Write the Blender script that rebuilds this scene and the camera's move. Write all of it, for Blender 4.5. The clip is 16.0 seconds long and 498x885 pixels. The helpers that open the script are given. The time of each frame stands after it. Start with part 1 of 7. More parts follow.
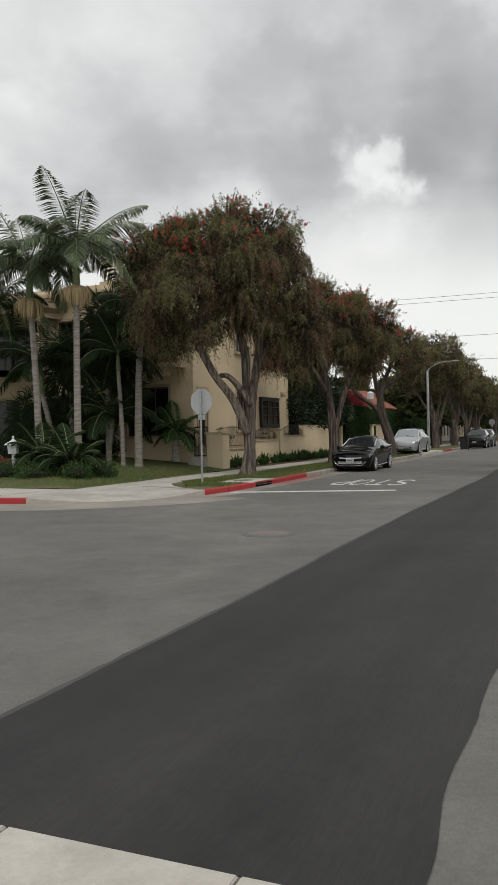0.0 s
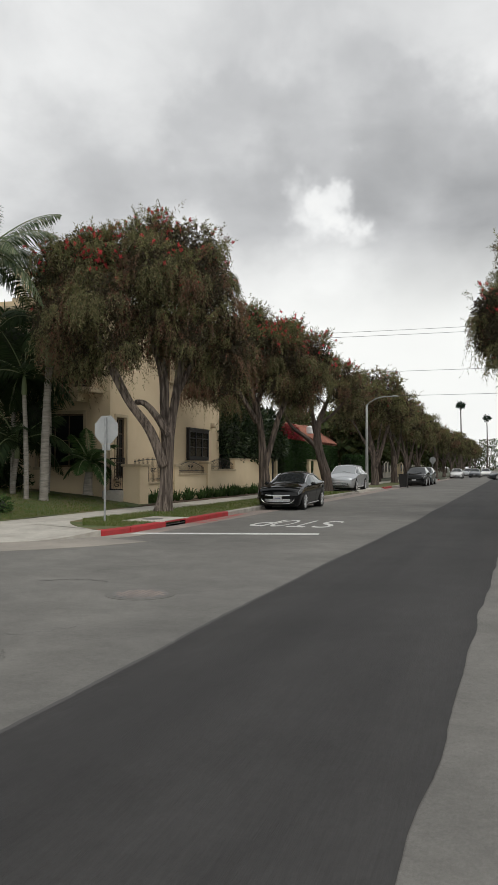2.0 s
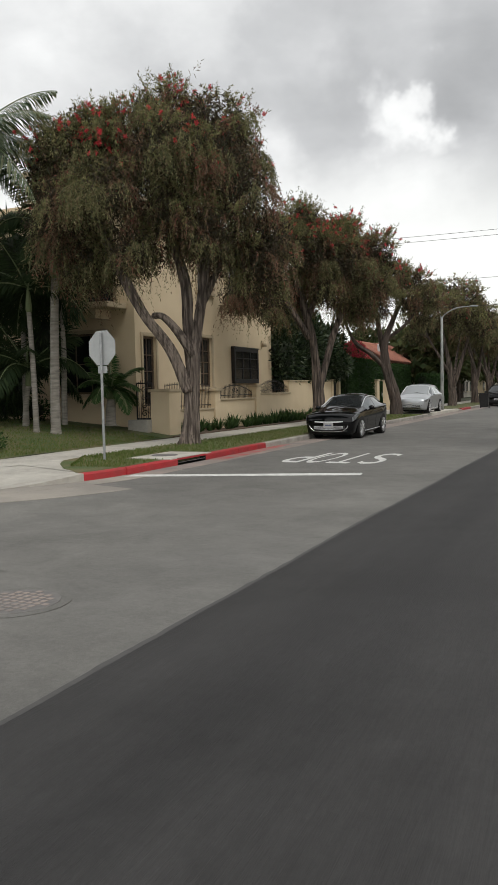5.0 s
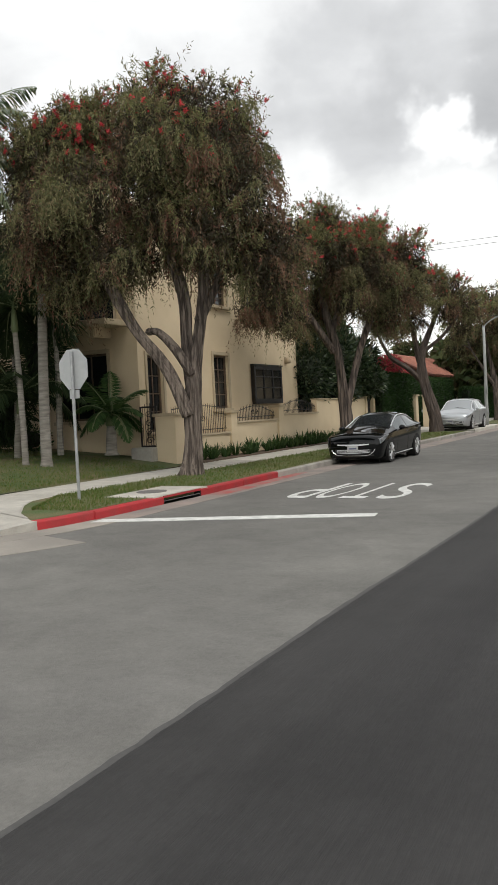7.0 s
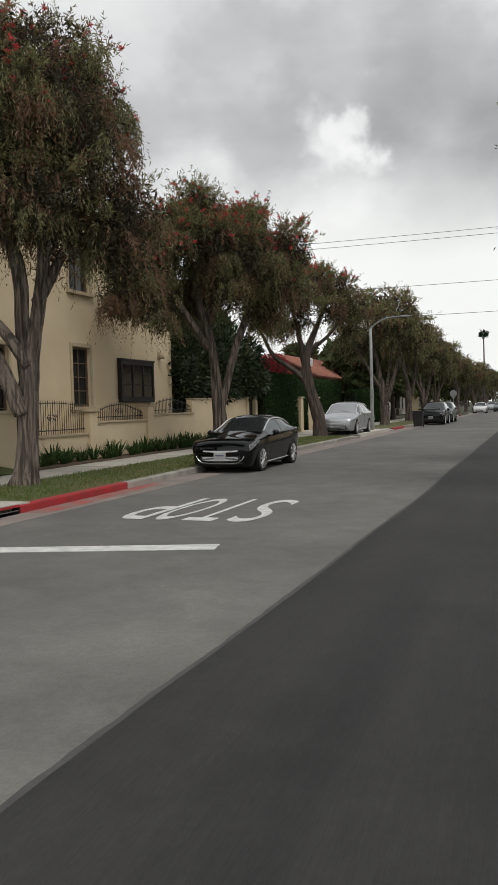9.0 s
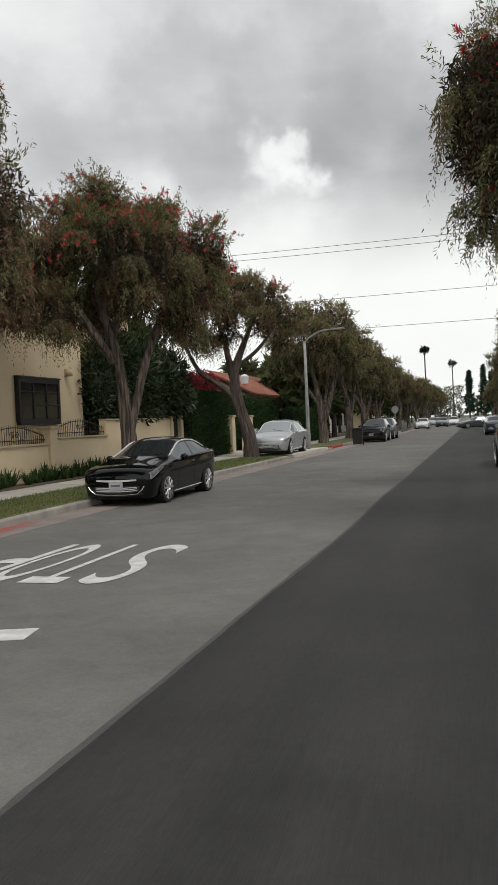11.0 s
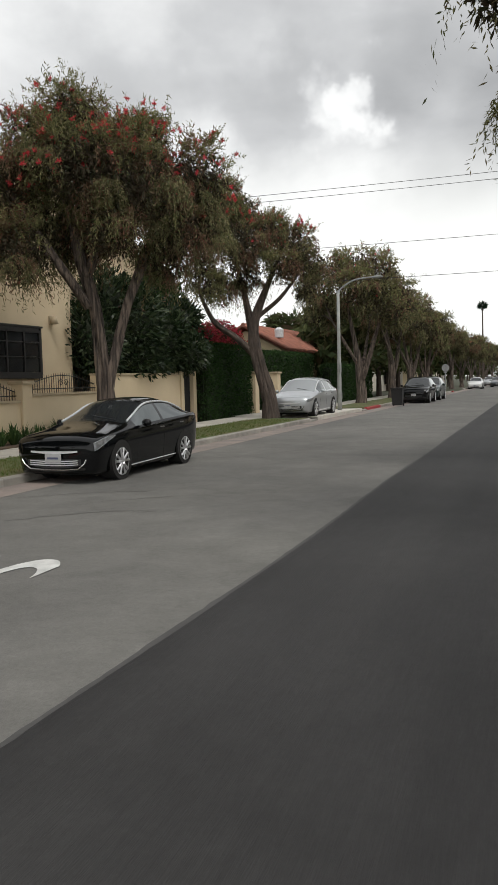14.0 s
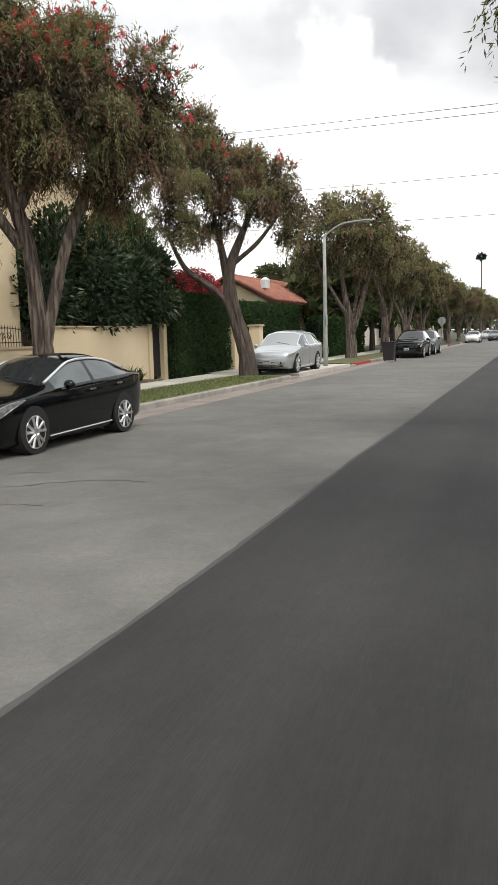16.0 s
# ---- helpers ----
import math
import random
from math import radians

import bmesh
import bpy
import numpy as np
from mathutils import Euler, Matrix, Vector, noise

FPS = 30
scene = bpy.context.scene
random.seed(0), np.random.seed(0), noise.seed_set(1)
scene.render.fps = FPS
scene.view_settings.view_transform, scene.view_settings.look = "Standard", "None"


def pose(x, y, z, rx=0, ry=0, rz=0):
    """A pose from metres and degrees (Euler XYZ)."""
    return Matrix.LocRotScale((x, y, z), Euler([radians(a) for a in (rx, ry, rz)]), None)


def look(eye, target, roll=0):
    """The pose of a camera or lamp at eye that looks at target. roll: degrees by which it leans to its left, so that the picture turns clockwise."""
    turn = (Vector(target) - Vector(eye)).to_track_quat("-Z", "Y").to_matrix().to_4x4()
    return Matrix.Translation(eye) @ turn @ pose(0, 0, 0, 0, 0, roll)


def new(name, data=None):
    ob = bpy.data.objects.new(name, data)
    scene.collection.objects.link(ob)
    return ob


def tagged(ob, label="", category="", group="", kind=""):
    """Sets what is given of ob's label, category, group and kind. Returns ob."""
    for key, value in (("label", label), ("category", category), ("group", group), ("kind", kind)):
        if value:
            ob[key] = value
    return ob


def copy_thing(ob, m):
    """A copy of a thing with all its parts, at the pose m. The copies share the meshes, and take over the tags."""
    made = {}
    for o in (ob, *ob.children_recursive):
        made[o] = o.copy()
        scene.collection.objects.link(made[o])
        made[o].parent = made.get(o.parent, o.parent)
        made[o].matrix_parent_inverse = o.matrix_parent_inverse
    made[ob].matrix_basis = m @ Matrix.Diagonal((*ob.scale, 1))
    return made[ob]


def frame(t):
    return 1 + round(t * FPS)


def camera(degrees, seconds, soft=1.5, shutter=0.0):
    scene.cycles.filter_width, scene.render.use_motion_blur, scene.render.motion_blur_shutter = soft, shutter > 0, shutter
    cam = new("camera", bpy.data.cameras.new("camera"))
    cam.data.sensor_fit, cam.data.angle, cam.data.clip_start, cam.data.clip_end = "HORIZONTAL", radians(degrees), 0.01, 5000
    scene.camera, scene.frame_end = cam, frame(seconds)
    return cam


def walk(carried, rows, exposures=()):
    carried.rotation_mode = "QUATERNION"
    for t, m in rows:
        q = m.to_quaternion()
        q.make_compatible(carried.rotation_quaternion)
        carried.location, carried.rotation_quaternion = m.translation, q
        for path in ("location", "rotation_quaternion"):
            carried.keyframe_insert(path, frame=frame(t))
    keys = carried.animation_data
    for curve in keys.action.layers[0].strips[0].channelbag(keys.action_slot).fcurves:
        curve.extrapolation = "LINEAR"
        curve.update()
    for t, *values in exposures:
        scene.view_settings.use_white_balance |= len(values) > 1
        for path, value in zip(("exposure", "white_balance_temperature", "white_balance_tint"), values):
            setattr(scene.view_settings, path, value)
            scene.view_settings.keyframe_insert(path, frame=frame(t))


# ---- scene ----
cam = camera(35.1, 16.0)
METRES, EYE, TILT, LEAN, TURN = 22.0, 1.57, -4.0, 0.0, 22.5
ROWS = [
    (0.0, 0.0, 0.0, 0.0, 0.07, 3.45, 1.15),
    (0.5, 0.0098, 0.027, 0.002, 1.46, 4.79, 0.27),
    (1.0, 0.0227, 0.0541, 0.0041, -0.98, 5.07, -0.75),
    (1.5, 0.0311, 0.0754, 0.0068, 0.76, 6.44, -0.51),
    (2.0, 0.0436, 0.109, 0.0091, -3.93, 5.79, 0.17),
    (2.5, 0.0545, 0.1482, 0.0094, -2.13, 4.64, -0.62),
    (3.0, 0.0639, 0.1731, 0.0128, -0.91, 4.67, -0.64),
    (3.5, 0.0761, 0.204, 0.0149, -1.22, 3.65, 0.43),
    (6.0, 0.1253, 0.3523, 0.0267, 4.05, -0.29, 1.69),
    (6.5, 0.1365, 0.3833, 0.0299, 4.3, 0.72, 2.45),
    (7.0, 0.143, 0.4183, 0.033, 5.3, 1.72, 2.44),
    (7.5, 0.1543, 0.443, 0.0331, 3.56, 1.74, 2.24),
    (8.0, 0.1602, 0.4741, 0.0359, 3.16, 3.63, 1.62),
    (8.5, 0.1732, 0.5098, 0.041, -3.12, 4.06, 1.6),
    (9.0, 0.1794, 0.536, 0.0418, -2.35, 1.39, 1.62),
    (9.5, 0.1931, 0.5646, 0.0436, -4.11, 3.1, 4.09),
    (10.0, 0.2047, 0.5989, 0.0448, -4.87, 2.2, 4.32),
    (12.5, 0.2709, 0.7344, 0.0573, -6.86, 3.63, 1.01),
    (13.0, 0.2865, 0.7584, 0.0592, -5.65, 1.9, 1.24),
    (13.5, 0.2988, 0.788, 0.0606, -2.47, -0.46, 2.07),
    (14.0, 0.3126, 0.813, 0.0626, -2.24, -0.46, 1.59),
    (14.5, 0.3213, 0.8415, 0.064, -1.99, -0.59, 0.26),
    (15.0, 0.3322, 0.869, 0.0664, -3.07, -1.21, -0.64),
    (15.5, 0.3423, 0.8974, 0.0673, -2.02, -3.67, 0.5),
    (16.0, 0.3543, 0.9272, 0.0688, -2.46, -3.78, 1.66),
]
EXPOSURES = [(0.0, 0.0), (2.0, 0.1), (3.5, 0.15), (6.0, 0.36), (7.0, 0.48), (8.0, 0.42), (8.5, -0.1), (9.5, 0.25), (10.0, 0.12), (12.5, 0.2), (13.5, 0.3), (14.5, 0.22), (15, 0.2), (15.5, 0.5), (16, 0.9)]
walk(cam, [(t, pose(0, 0, EYE, TILT, LEAN, TURN) @ pose(METRES * x, METRES * y, METRES * z, 90 + pitch, roll, yaw)) for t, x, y, z, yaw, pitch, roll in ROWS],
     exposures=EXPOSURES)

# ---- sky and sun: a bright overcast afternoon ----
world = bpy.data.worlds.new("overcast_sky")
scene.world = world
world.use_nodes = True
wt = world.node_tree
wt.nodes.clear()


def wnode(kind, **props):
    n = wt.nodes.new(kind)
    for k, v in props.items():
        n.inputs[k.replace("_", " ")].default_value = v
    return n


w_out = wnode("ShaderNodeOutputWorld")
w_bg = wnode("ShaderNodeBackground", Strength=1.12)
w_co = wnode("ShaderNodeTexCoord")
w_sep = wnode("ShaderNodeSeparateXYZ")
wt.links.new(w_co.outputs["Generated"], w_sep.inputs[0])
# cloud deck: the view direction projected on a flat layer
w_add = wnode("ShaderNodeMath"); w_add.operation = "ADD"; w_add.inputs[1].default_value = 0.42
wt.links.new(w_sep.outputs["Z"], w_add.inputs[0])
w_max = wnode("ShaderNodeMath"); w_max.operation = "MAXIMUM"; w_max.inputs[1].default_value = 0.05
wt.links.new(w_add.outputs[0], w_max.inputs[0])
w_div = wnode("ShaderNodeVectorMath"); w_div.operation = "DIVIDE"
w_comb = wnode("ShaderNodeCombineXYZ")
for k in range(3):
    wt.links.new(w_max.outputs[0], w_comb.inputs[k])
wt.links.new(w_co.outputs["Generated"], w_div.inputs[0])
wt.links.new(w_comb.outputs[0], w_div.inputs[1])
w_map = wnode("ShaderNodeMapping")
w_map.inputs["Location"].default_value = (0.55, 0.2, 0.0)
w_map.inputs["Scale"].default_value = (1.0, 1.0, 0.0)
wt.links.new(w_div.outputs[0], w_map.inputs[0])
w_n1 = wnode("ShaderNodeTexNoise", Scale=1.7, Detail=5.0, Roughness=0.5, Distortion=0.25)
w_n2 = wnode("ShaderNodeTexNoise", Scale=4.4, Detail=6.0, Roughness=0.55, Distortion=0.3)
for n in (w_n1, w_n2):
    wt.links.new(w_map.outputs[0], n.inputs["Vector"])
w_soft = wnode("ShaderNodeMath"); w_soft.operation = "MULTIPLY_ADD"; w_soft.inputs[1].default_value = 0.5; w_soft.inputs[2].default_value = 0.31
wt.links.new(w_n1.outputs["Fac"], w_soft.inputs[0])
w_mix = wnode("ShaderNodeMath"); w_mix.operation = "MULTIPLY_ADD"; w_mix.inputs[1].default_value = 0.25
wt.links.new(w_n2.outputs["Fac"], w_mix.inputs[0])
wt.links.new(w_soft.outputs[0], w_mix.inputs[2])
w_ramp = wnode("ShaderNodeValToRGB")
cr = w_ramp.color_ramp
cr.elements[0].position, cr.elements[0].color = 0.40, (0.275, 0.282, 0.291, 1)
cr.elements[1].position, cr.elements[1].color = 0.94, (0.96, 0.96, 0.93, 1)
e = cr.elements.new(0.6); e.color = (0.475, 0.483, 0.492, 1)
e = cr.elements.new(0.74); e.color = (0.725, 0.733, 0.733, 1)
# a thin place in the cloud deck that glows, and the heavier bank round it
w_n3 = wnode("ShaderNodeTexNoise", Scale=13.0, Detail=4.0, Roughness=0.5)
wt.links.new(w_co.outputs["Generated"], w_n3.inputs["Vector"])
w_off = wnode("ShaderNodeVectorMath"); w_off.operation = "MULTIPLY_ADD"
w_off.inputs[1].default_value, w_off.inputs[2].default_value = (0.17, 0.17, 0.17), (-0.085, -0.085, -0.085)
wt.links.new(w_n3.outputs["Color"], w_off.inputs[0])
w_bent = wnode("ShaderNodeVectorMath"); w_bent.operation = "ADD"
wt.links.new(w_off.outputs[0], w_bent.inputs[0])
wt.links.new(w_co.outputs["Generated"], w_bent.inputs[1])
w_unit = wnode("ShaderNodeVectorMath"); w_unit.operation = "NORMALIZE"
wt.links.new(w_bent.outputs[0], w_unit.inputs[0])


def lobe(az, el, wide, amount, last):
    d = wnode("ShaderNodeVectorMath"); d.operation = "DOT_PRODUCT"
    d.inputs[1].default_value = (math.sin(radians(az)) * math.cos(radians(el)), math.cos(radians(az)) * math.cos(radians(el)), math.sin(radians(el)))
    wt.links.new(w_unit.outputs[0], d.inputs[0])
    m = wnode("ShaderNodeMapRange"); m.interpolation_type = "SMOOTHERSTEP"
    m.inputs["From Min"].default_value, m.inputs["From Max"].default_value = math.cos(radians(wide)), 1.0
    m.inputs["To Min"].default_value, m.inputs["To Max"].default_value = 0.0, amount
    wt.links.new(d.outputs["Value"], m.inputs[0])
    a = wnode("ShaderNodeMath"); a.operation = "ADD"
    wt.links.new(m.outputs[0], a.inputs[0]); wt.links.new(last, a.inputs[1])
    return a.outputs[0]


deck = w_mix.outputs[0]
for az, el, wide, amount in ((-5, 18.5, 10, -0.10), (-11.5, 22.5, 8, -0.05), (-19.5, 21.5, 7.5, -0.07), (4, 18, 11, -0.10), (16, 19, 14, -0.09),
                             (-17, 17.5, 6, -0.06), (-33, 18, 9, -0.05), (-14.0, 18.7, 3.6, 0.15), (-12.8, 19.4, 2.4, 0.1)):
    deck = lobe(az, el, wide, amount, deck)
wt.links.new(deck, w_ramp.inputs[0])
# the deck brightens to an even white towards the horizon
w_hz = wnode("ShaderNodeMapRange")
w_hz.inputs["From Min"].default_value, w_hz.inputs["From Max"].default_value = 0.17, 0.285
w_hz.inputs["To Min"].default_value, w_hz.inputs["To Max"].default_value = 0.9, 0.0
wt.links.new(w_sep.outputs["Z"], w_hz.inputs[0])
w_lerp = wt.nodes.new("ShaderNodeMixRGB")
w_lerp.inputs["Color2"].default_value = (0.81, 0.82, 0.8, 1)
wt.links.new(w_hz.outputs[0], w_lerp.inputs["Fac"])
wt.links.new(w_ramp.outputs[0], w_lerp.inputs["Color1"])
wt.links.new(w_lerp.outputs[0], w_bg.inputs["Color"])
wt.links.new(w_bg.outputs[0], w_out.inputs[0])

sun = new("sun", bpy.data.lights.new("sun", "SUN"))
sun.data.energy, sun.data.angle, sun.data.color = 1.1, radians(25), (1.0, 0.97, 0.92)
sun.matrix_world = look((30, -8, 60), (0, 20, 0))

# ---- materials ----
def mat(name, colour, rough=0.8, metal=0.0, colour2=None, scale=3.0, detail=6.0, fine=None, bump=0.0, bump_scale=60.0,
        island=0.0, objrand=0.0, spec=0.5, stretch=(1, 1, 1), lo=0.35, hi=0.65, coat=0.0, blotch=None):
    """A node material: two colours mixed by noise, fine grain, relief, and a shade that varies from piece to piece."""
    m = bpy.data.materials.new(name)
    m.use_nodes = True
    nt = m.node_tree
    b = nt.nodes["Principled BSDF"]
    b.inputs["Roughness"].default_value = rough
    b.inputs["Metallic"].default_value = metal
    b.inputs["Specular IOR Level"].default_value = spec
    b.inputs["Coat Weight"].default_value = coat
    b.inputs["Base Color"].default_value = (*colour, 1)
    if colour2 is None and fine is None and not bump and not island and not objrand:
        return m
    co = nt.nodes.new("ShaderNodeTexCoord")
    mp = nt.nodes.new("ShaderNodeMapping")
    mp.inputs["Scale"].default_value = stretch
    nt.links.new(co.outputs["Object"], mp.inputs[0])
    colour2 = colour2 or tuple(c * 0.8 for c in colour)
    n1 = nt.nodes.new("ShaderNodeTexNoise")
    n1.inputs["Scale"].default_value, n1.inputs["Detail"].default_value = scale, detail
    nt.links.new(mp.outputs[0], n1.inputs["Vector"])
    r = nt.nodes.new("ShaderNodeMapRange")
    r.inputs["From Min"].default_value, r.inputs["From Max"].default_value = lo, hi
    nt.links.new(n1.outputs["Fac"], r.inputs[0])
    mx = nt.nodes.new("ShaderNodeMixRGB")
    mx.inputs["Color1"].default_value, mx.inputs["Color2"].default_value = (*colour, 1), (*colour2, 1)
    nt.links.new(r.outputs[0], mx.inputs["Fac"])
    last = mx.outputs[0]

    def shade(value, amount, last):
        hs = nt.nodes.new("ShaderNodeHueSaturation")
        rr = nt.nodes.new("ShaderNodeMapRange")
        rr.inputs["To Min"].default_value, rr.inputs["To Max"].default_value = 1 - amount, 1 + amount
        nt.links.new(value, rr.inputs[0])
        nt.links.new(rr.outputs[0], hs.inputs["Value"])
        nt.links.new(last, hs.inputs["Color"])
        return hs.outputs[0]
    if blotch:
        for sc_, am_ in blotch:
            n4 = nt.nodes.new("ShaderNodeTexNoise")
            n4.inputs["Scale"].default_value, n4.inputs["Detail"].default_value, n4.inputs["Roughness"].default_value = sc_, 7.0, 0.6
            n4.inputs["Distortion"].default_value = 0.6
            nt.links.new(co.outputs["Object"], n4.inputs["Vector"])
            r4 = nt.nodes.new("ShaderNodeMapRange")
            r4.inputs["From Min"].default_value, r4.inputs["From Max"].default_value = 0.34, 0.66
            nt.links.new(n4.outputs["Fac"], r4.inputs[0])
            last = shade(r4.outputs[0], am_, last)
    if fine:
        n2 = nt.nodes.new("ShaderNodeTexNoise")
        n2.inputs["Scale"].default_value, n2.inputs["Detail"].default_value = fine[0], 3.0
        nt.links.new(mp.outputs[0], n2.inputs["Vector"])
        last = shade(n2.outputs["Fac"], fine[1], last)
    if island:
        g = nt.nodes.new("ShaderNodeNewGeometry")
        last = shade(g.outputs["Random Per Island"], island, last)
    if objrand:
        g = nt.nodes.new("ShaderNodeObjectInfo")
        last = shade(g.outputs["Random"], objrand, last)
    nt.links.new(last, b.inputs["Base Color"])
    if bump:
        n3 = nt.nodes.new("ShaderNodeTexNoise")
        n3.inputs["Scale"].default_value, n3.inputs["Detail"].default_value = bump_scale, 4.0
        nt.links.new(mp.outputs[0], n3.inputs["Vector"])
        bp = nt.nodes.new("ShaderNodeBump")
        bp.inputs["Strength"].default_value, bp.inputs["Distance"].default_value = bump, 0.06 if "bark" in name else 0.02
        nt.links.new(n3.outputs["Fac"], bp.inputs["Height"])
        nt.links.new(bp.outputs[0], b.inputs["Normal"])
    return m


def leafmat(name, colours, rough=0.7):
    """Leaves that take one of several colours, leaf by leaf."""
    m = bpy.data.materials.new(name)
    m.use_nodes = True
    nt = m.node_tree
    b = nt.nodes["Principled BSDF"]
    b.inputs["Roughness"].default_value = rough
    b.inputs["Specular IOR Level"].default_value = 0.3 if rough < 0.4 else 0.12
    g = nt.nodes.new("ShaderNodeNewGeometry")
    r = nt.nodes.new("ShaderNodeValToRGB")
    r.color_ramp.elements[0].color = (*colours[0], 1)
    r.color_ramp.elements[1].color = (*colours[-1], 1)
    for i, c in enumerate(colours[1:-1], 1):
        r.color_ramp.elements.new(i / (len(colours) - 1)).color = (*c, 1)
    nt.links.new(g.outputs["Random Per Island"], r.inputs[0])
    nt.links.new(r.outputs[0], b.inputs["Base Color"])
    t = nt.nodes.new("ShaderNodeBsdfTranslucent")
    nt.links.new(r.outputs[0], t.inputs[0])
    ms = nt.nodes.new("ShaderNodeMixShader")
    ms.inputs[0].default_value = 0.24
    nt.links.new(b.outputs[0], ms.inputs[1])
    nt.links.new(t.outputs[0], ms.inputs[2])
    nt.links.new(ms.outputs[0], nt.nodes["Material Output"].inputs[0])
    return m


M_ROAD = mat("old_asphalt", (0.163, 0.158, 0.144), 0.82, spec=0.3, colour2=(0.135, 0.131, 0.122), scale=0.45, detail=10, fine=(60, 0.22), stretch=(1, 0.6, 1), blotch=((0.22, 0.13), (1.3, 0.11), (5.0, 0.05), (18.0, 0.07)), bump=0.35, bump_scale=140, lo=0.3, hi=0.7)
M_PATCH = mat("new_asphalt", (0.026, 0.0252, 0.0252), 0.72, spec=0.25, colour2=(0.046, 0.0445, 0.0435), scale=1.3, detail=8, fine=(70, 0.25), blotch=((0.35, 0.16), (3.0, 0.06), (16.0, 0.06)), bump=0.3, bump_scale=160, lo=0.3, hi=0.75, stretch=(1, 0.05, 1))
M_SEAM = mat("asphalt_sealer", (0.075, 0.073, 0.07), 0.85, fine=(30, 0.2))
M_CRACK = mat("weathered_crack", (0.105, 0.102, 0.095), 0.9, fine=(30, 0.25))
M_CONC = mat("concrete", (0.5, 0.475, 0.42), 0.9, colour2=(0.4, 0.375, 0.33), scale=0.9, detail=8, fine=(45, 0.14), blotch=((1.1, 0.1), (5.0, 0.08)), bump=0.25, bump_scale=120, objrand=0.1)
M_APRON = mat("gutter_apron", (0.32, 0.29, 0.25), 0.9, colour2=(0.23, 0.21, 0.185), scale=0.8, detail=8, fine=(40, 0.14), bump=0.25)
M_GUTTER = mat("gutter_concrete", (0.30, 0.245, 0.215), 0.9, colour2=(0.2, 0.175, 0.16), scale=1.2, detail=8, fine=(40, 0.15), bump=0.3)
M_KERB = mat("kerb_concrete", (0.36, 0.34, 0.3), 0.9, colour2=(0.24, 0.225, 0.2), scale=2.0, detail=8, fine=(40, 0.15), bump=0.4, objrand=0.12)
M_RED = mat("red_kerb_paint", (0.42, 0.022, 0.028), 0.65, colour2=(0.3, 0.035, 0.035), scale=3.0, detail=8, fine=(50, 0.18), bump=0.3, objrand=0.08)
M_WHITE = mat("road_paint", (0.68, 0.68, 0.65), 0.75, colour2=(0.5, 0.5, 0.48), scale=6.0, detail=9, fine=(70, 0.15))
M_GRASS = mat("lawn_soil", (0.07, 0.105, 0.03), 0.95, colour2=(0.14, 0.12, 0.055), scale=1.1, detail=9, fine=(40, 0.35), bump=0.8, bump_scale=60)
M_BLADE = leafmat("grass_blades", [(0.06, 0.105, 0.018), (0.095, 0.15, 0.03), (0.13, 0.16, 0.045), (0.22, 0.19, 0.085)])
M_DIRT = mat("bare_soil", (0.14, 0.1, 0.065), 0.95, colour2=(0.09, 0.065, 0.045), scale=4, detail=8, fine=(60, 0.25), bump=0.8)
M_LAND = mat("land", (0.05, 0.06, 0.03), 0.95, colour2=(0.08, 0.08, 0.055), scale=0.05, detail=8)
M_STUCCO = mat("cream_stucco", (0.68, 0.555, 0.375), 0.92, colour2=(0.61, 0.49, 0.325), scale=0.7, detail=8, fine=(30, 0.05), bump=0.25, bump_scale=80)
M_TRIM = mat("sand_trim", (0.5, 0.41, 0.28), 0.9, colour2=(0.42, 0.34, 0.23), scale=2.5, detail=7, fine=(30, 0.08), bump=0.2)
M_FRAMEB = mat("brown_frame", (0.13, 0.085, 0.05), 0.6, colour2=(0.09, 0.06, 0.035), scale=6)
M_BLACK = mat("black_iron", (0.02, 0.02, 0.02), 0.5, metal=0.4, colour2=(0.035, 0.03, 0.028), scale=12)
M_GLASS = mat("dark_window_glass", (0.012, 0.014, 0.016), 0.08, spec=0.32)
M_DARK = mat("dark_interior", (0.015, 0.014, 0.013), 0.95)
M_CURTAIN = mat("shade_cloth", (0.16, 0.15, 0.13), 0.9, colour2=(0.1, 0.095, 0.085), scale=3, stretch=(8, 8, 0.5))
M_BARK = mat("fibrous_bark", (0.24, 0.195, 0.16), 0.95, colour2=(0.075, 0.058, 0.048), scale=15, detail=9, fine=(40, 0.4), bump=1.0, bump_scale=26, stretch=(1, 1, 0.07), lo=0.4, hi=0.58)
M_BARKD = mat("dark_bark", (0.12, 0.092, 0.075), 0.95, colour2=(0.055, 0.042, 0.036), scale=8, detail=9, fine=(30, 0.3), bump=0.9, bump_scale=16, stretch=(1, 1, 0.2))
M_LEAF = leafmat("bottlebrush_leaves", [(0.08, 0.094, 0.048), (0.12, 0.132, 0.062), (0.168, 0.165, 0.075), (0.21, 0.19, 0.092), (0.17, 0.13, 0.076), (0.28, 0.255, 0.135)])
M_LEAFB = leafmat("brown_seeding_leaves", [(0.12, 0.088, 0.058), (0.175, 0.118, 0.076), (0.21, 0.126, 0.088), (0.145, 0.125, 0.062), (0.26, 0.09, 0.072)])
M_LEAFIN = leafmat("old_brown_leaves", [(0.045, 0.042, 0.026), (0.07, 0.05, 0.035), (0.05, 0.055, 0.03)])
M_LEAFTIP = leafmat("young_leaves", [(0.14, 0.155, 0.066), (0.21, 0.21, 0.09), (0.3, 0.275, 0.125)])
M_FLOWER = leafmat("red_bottlebrush_flower", [(0.55, 0.04, 0.06), (0.72, 0.085, 0.1), (0.6, 0.12, 0.11)], 0.8)
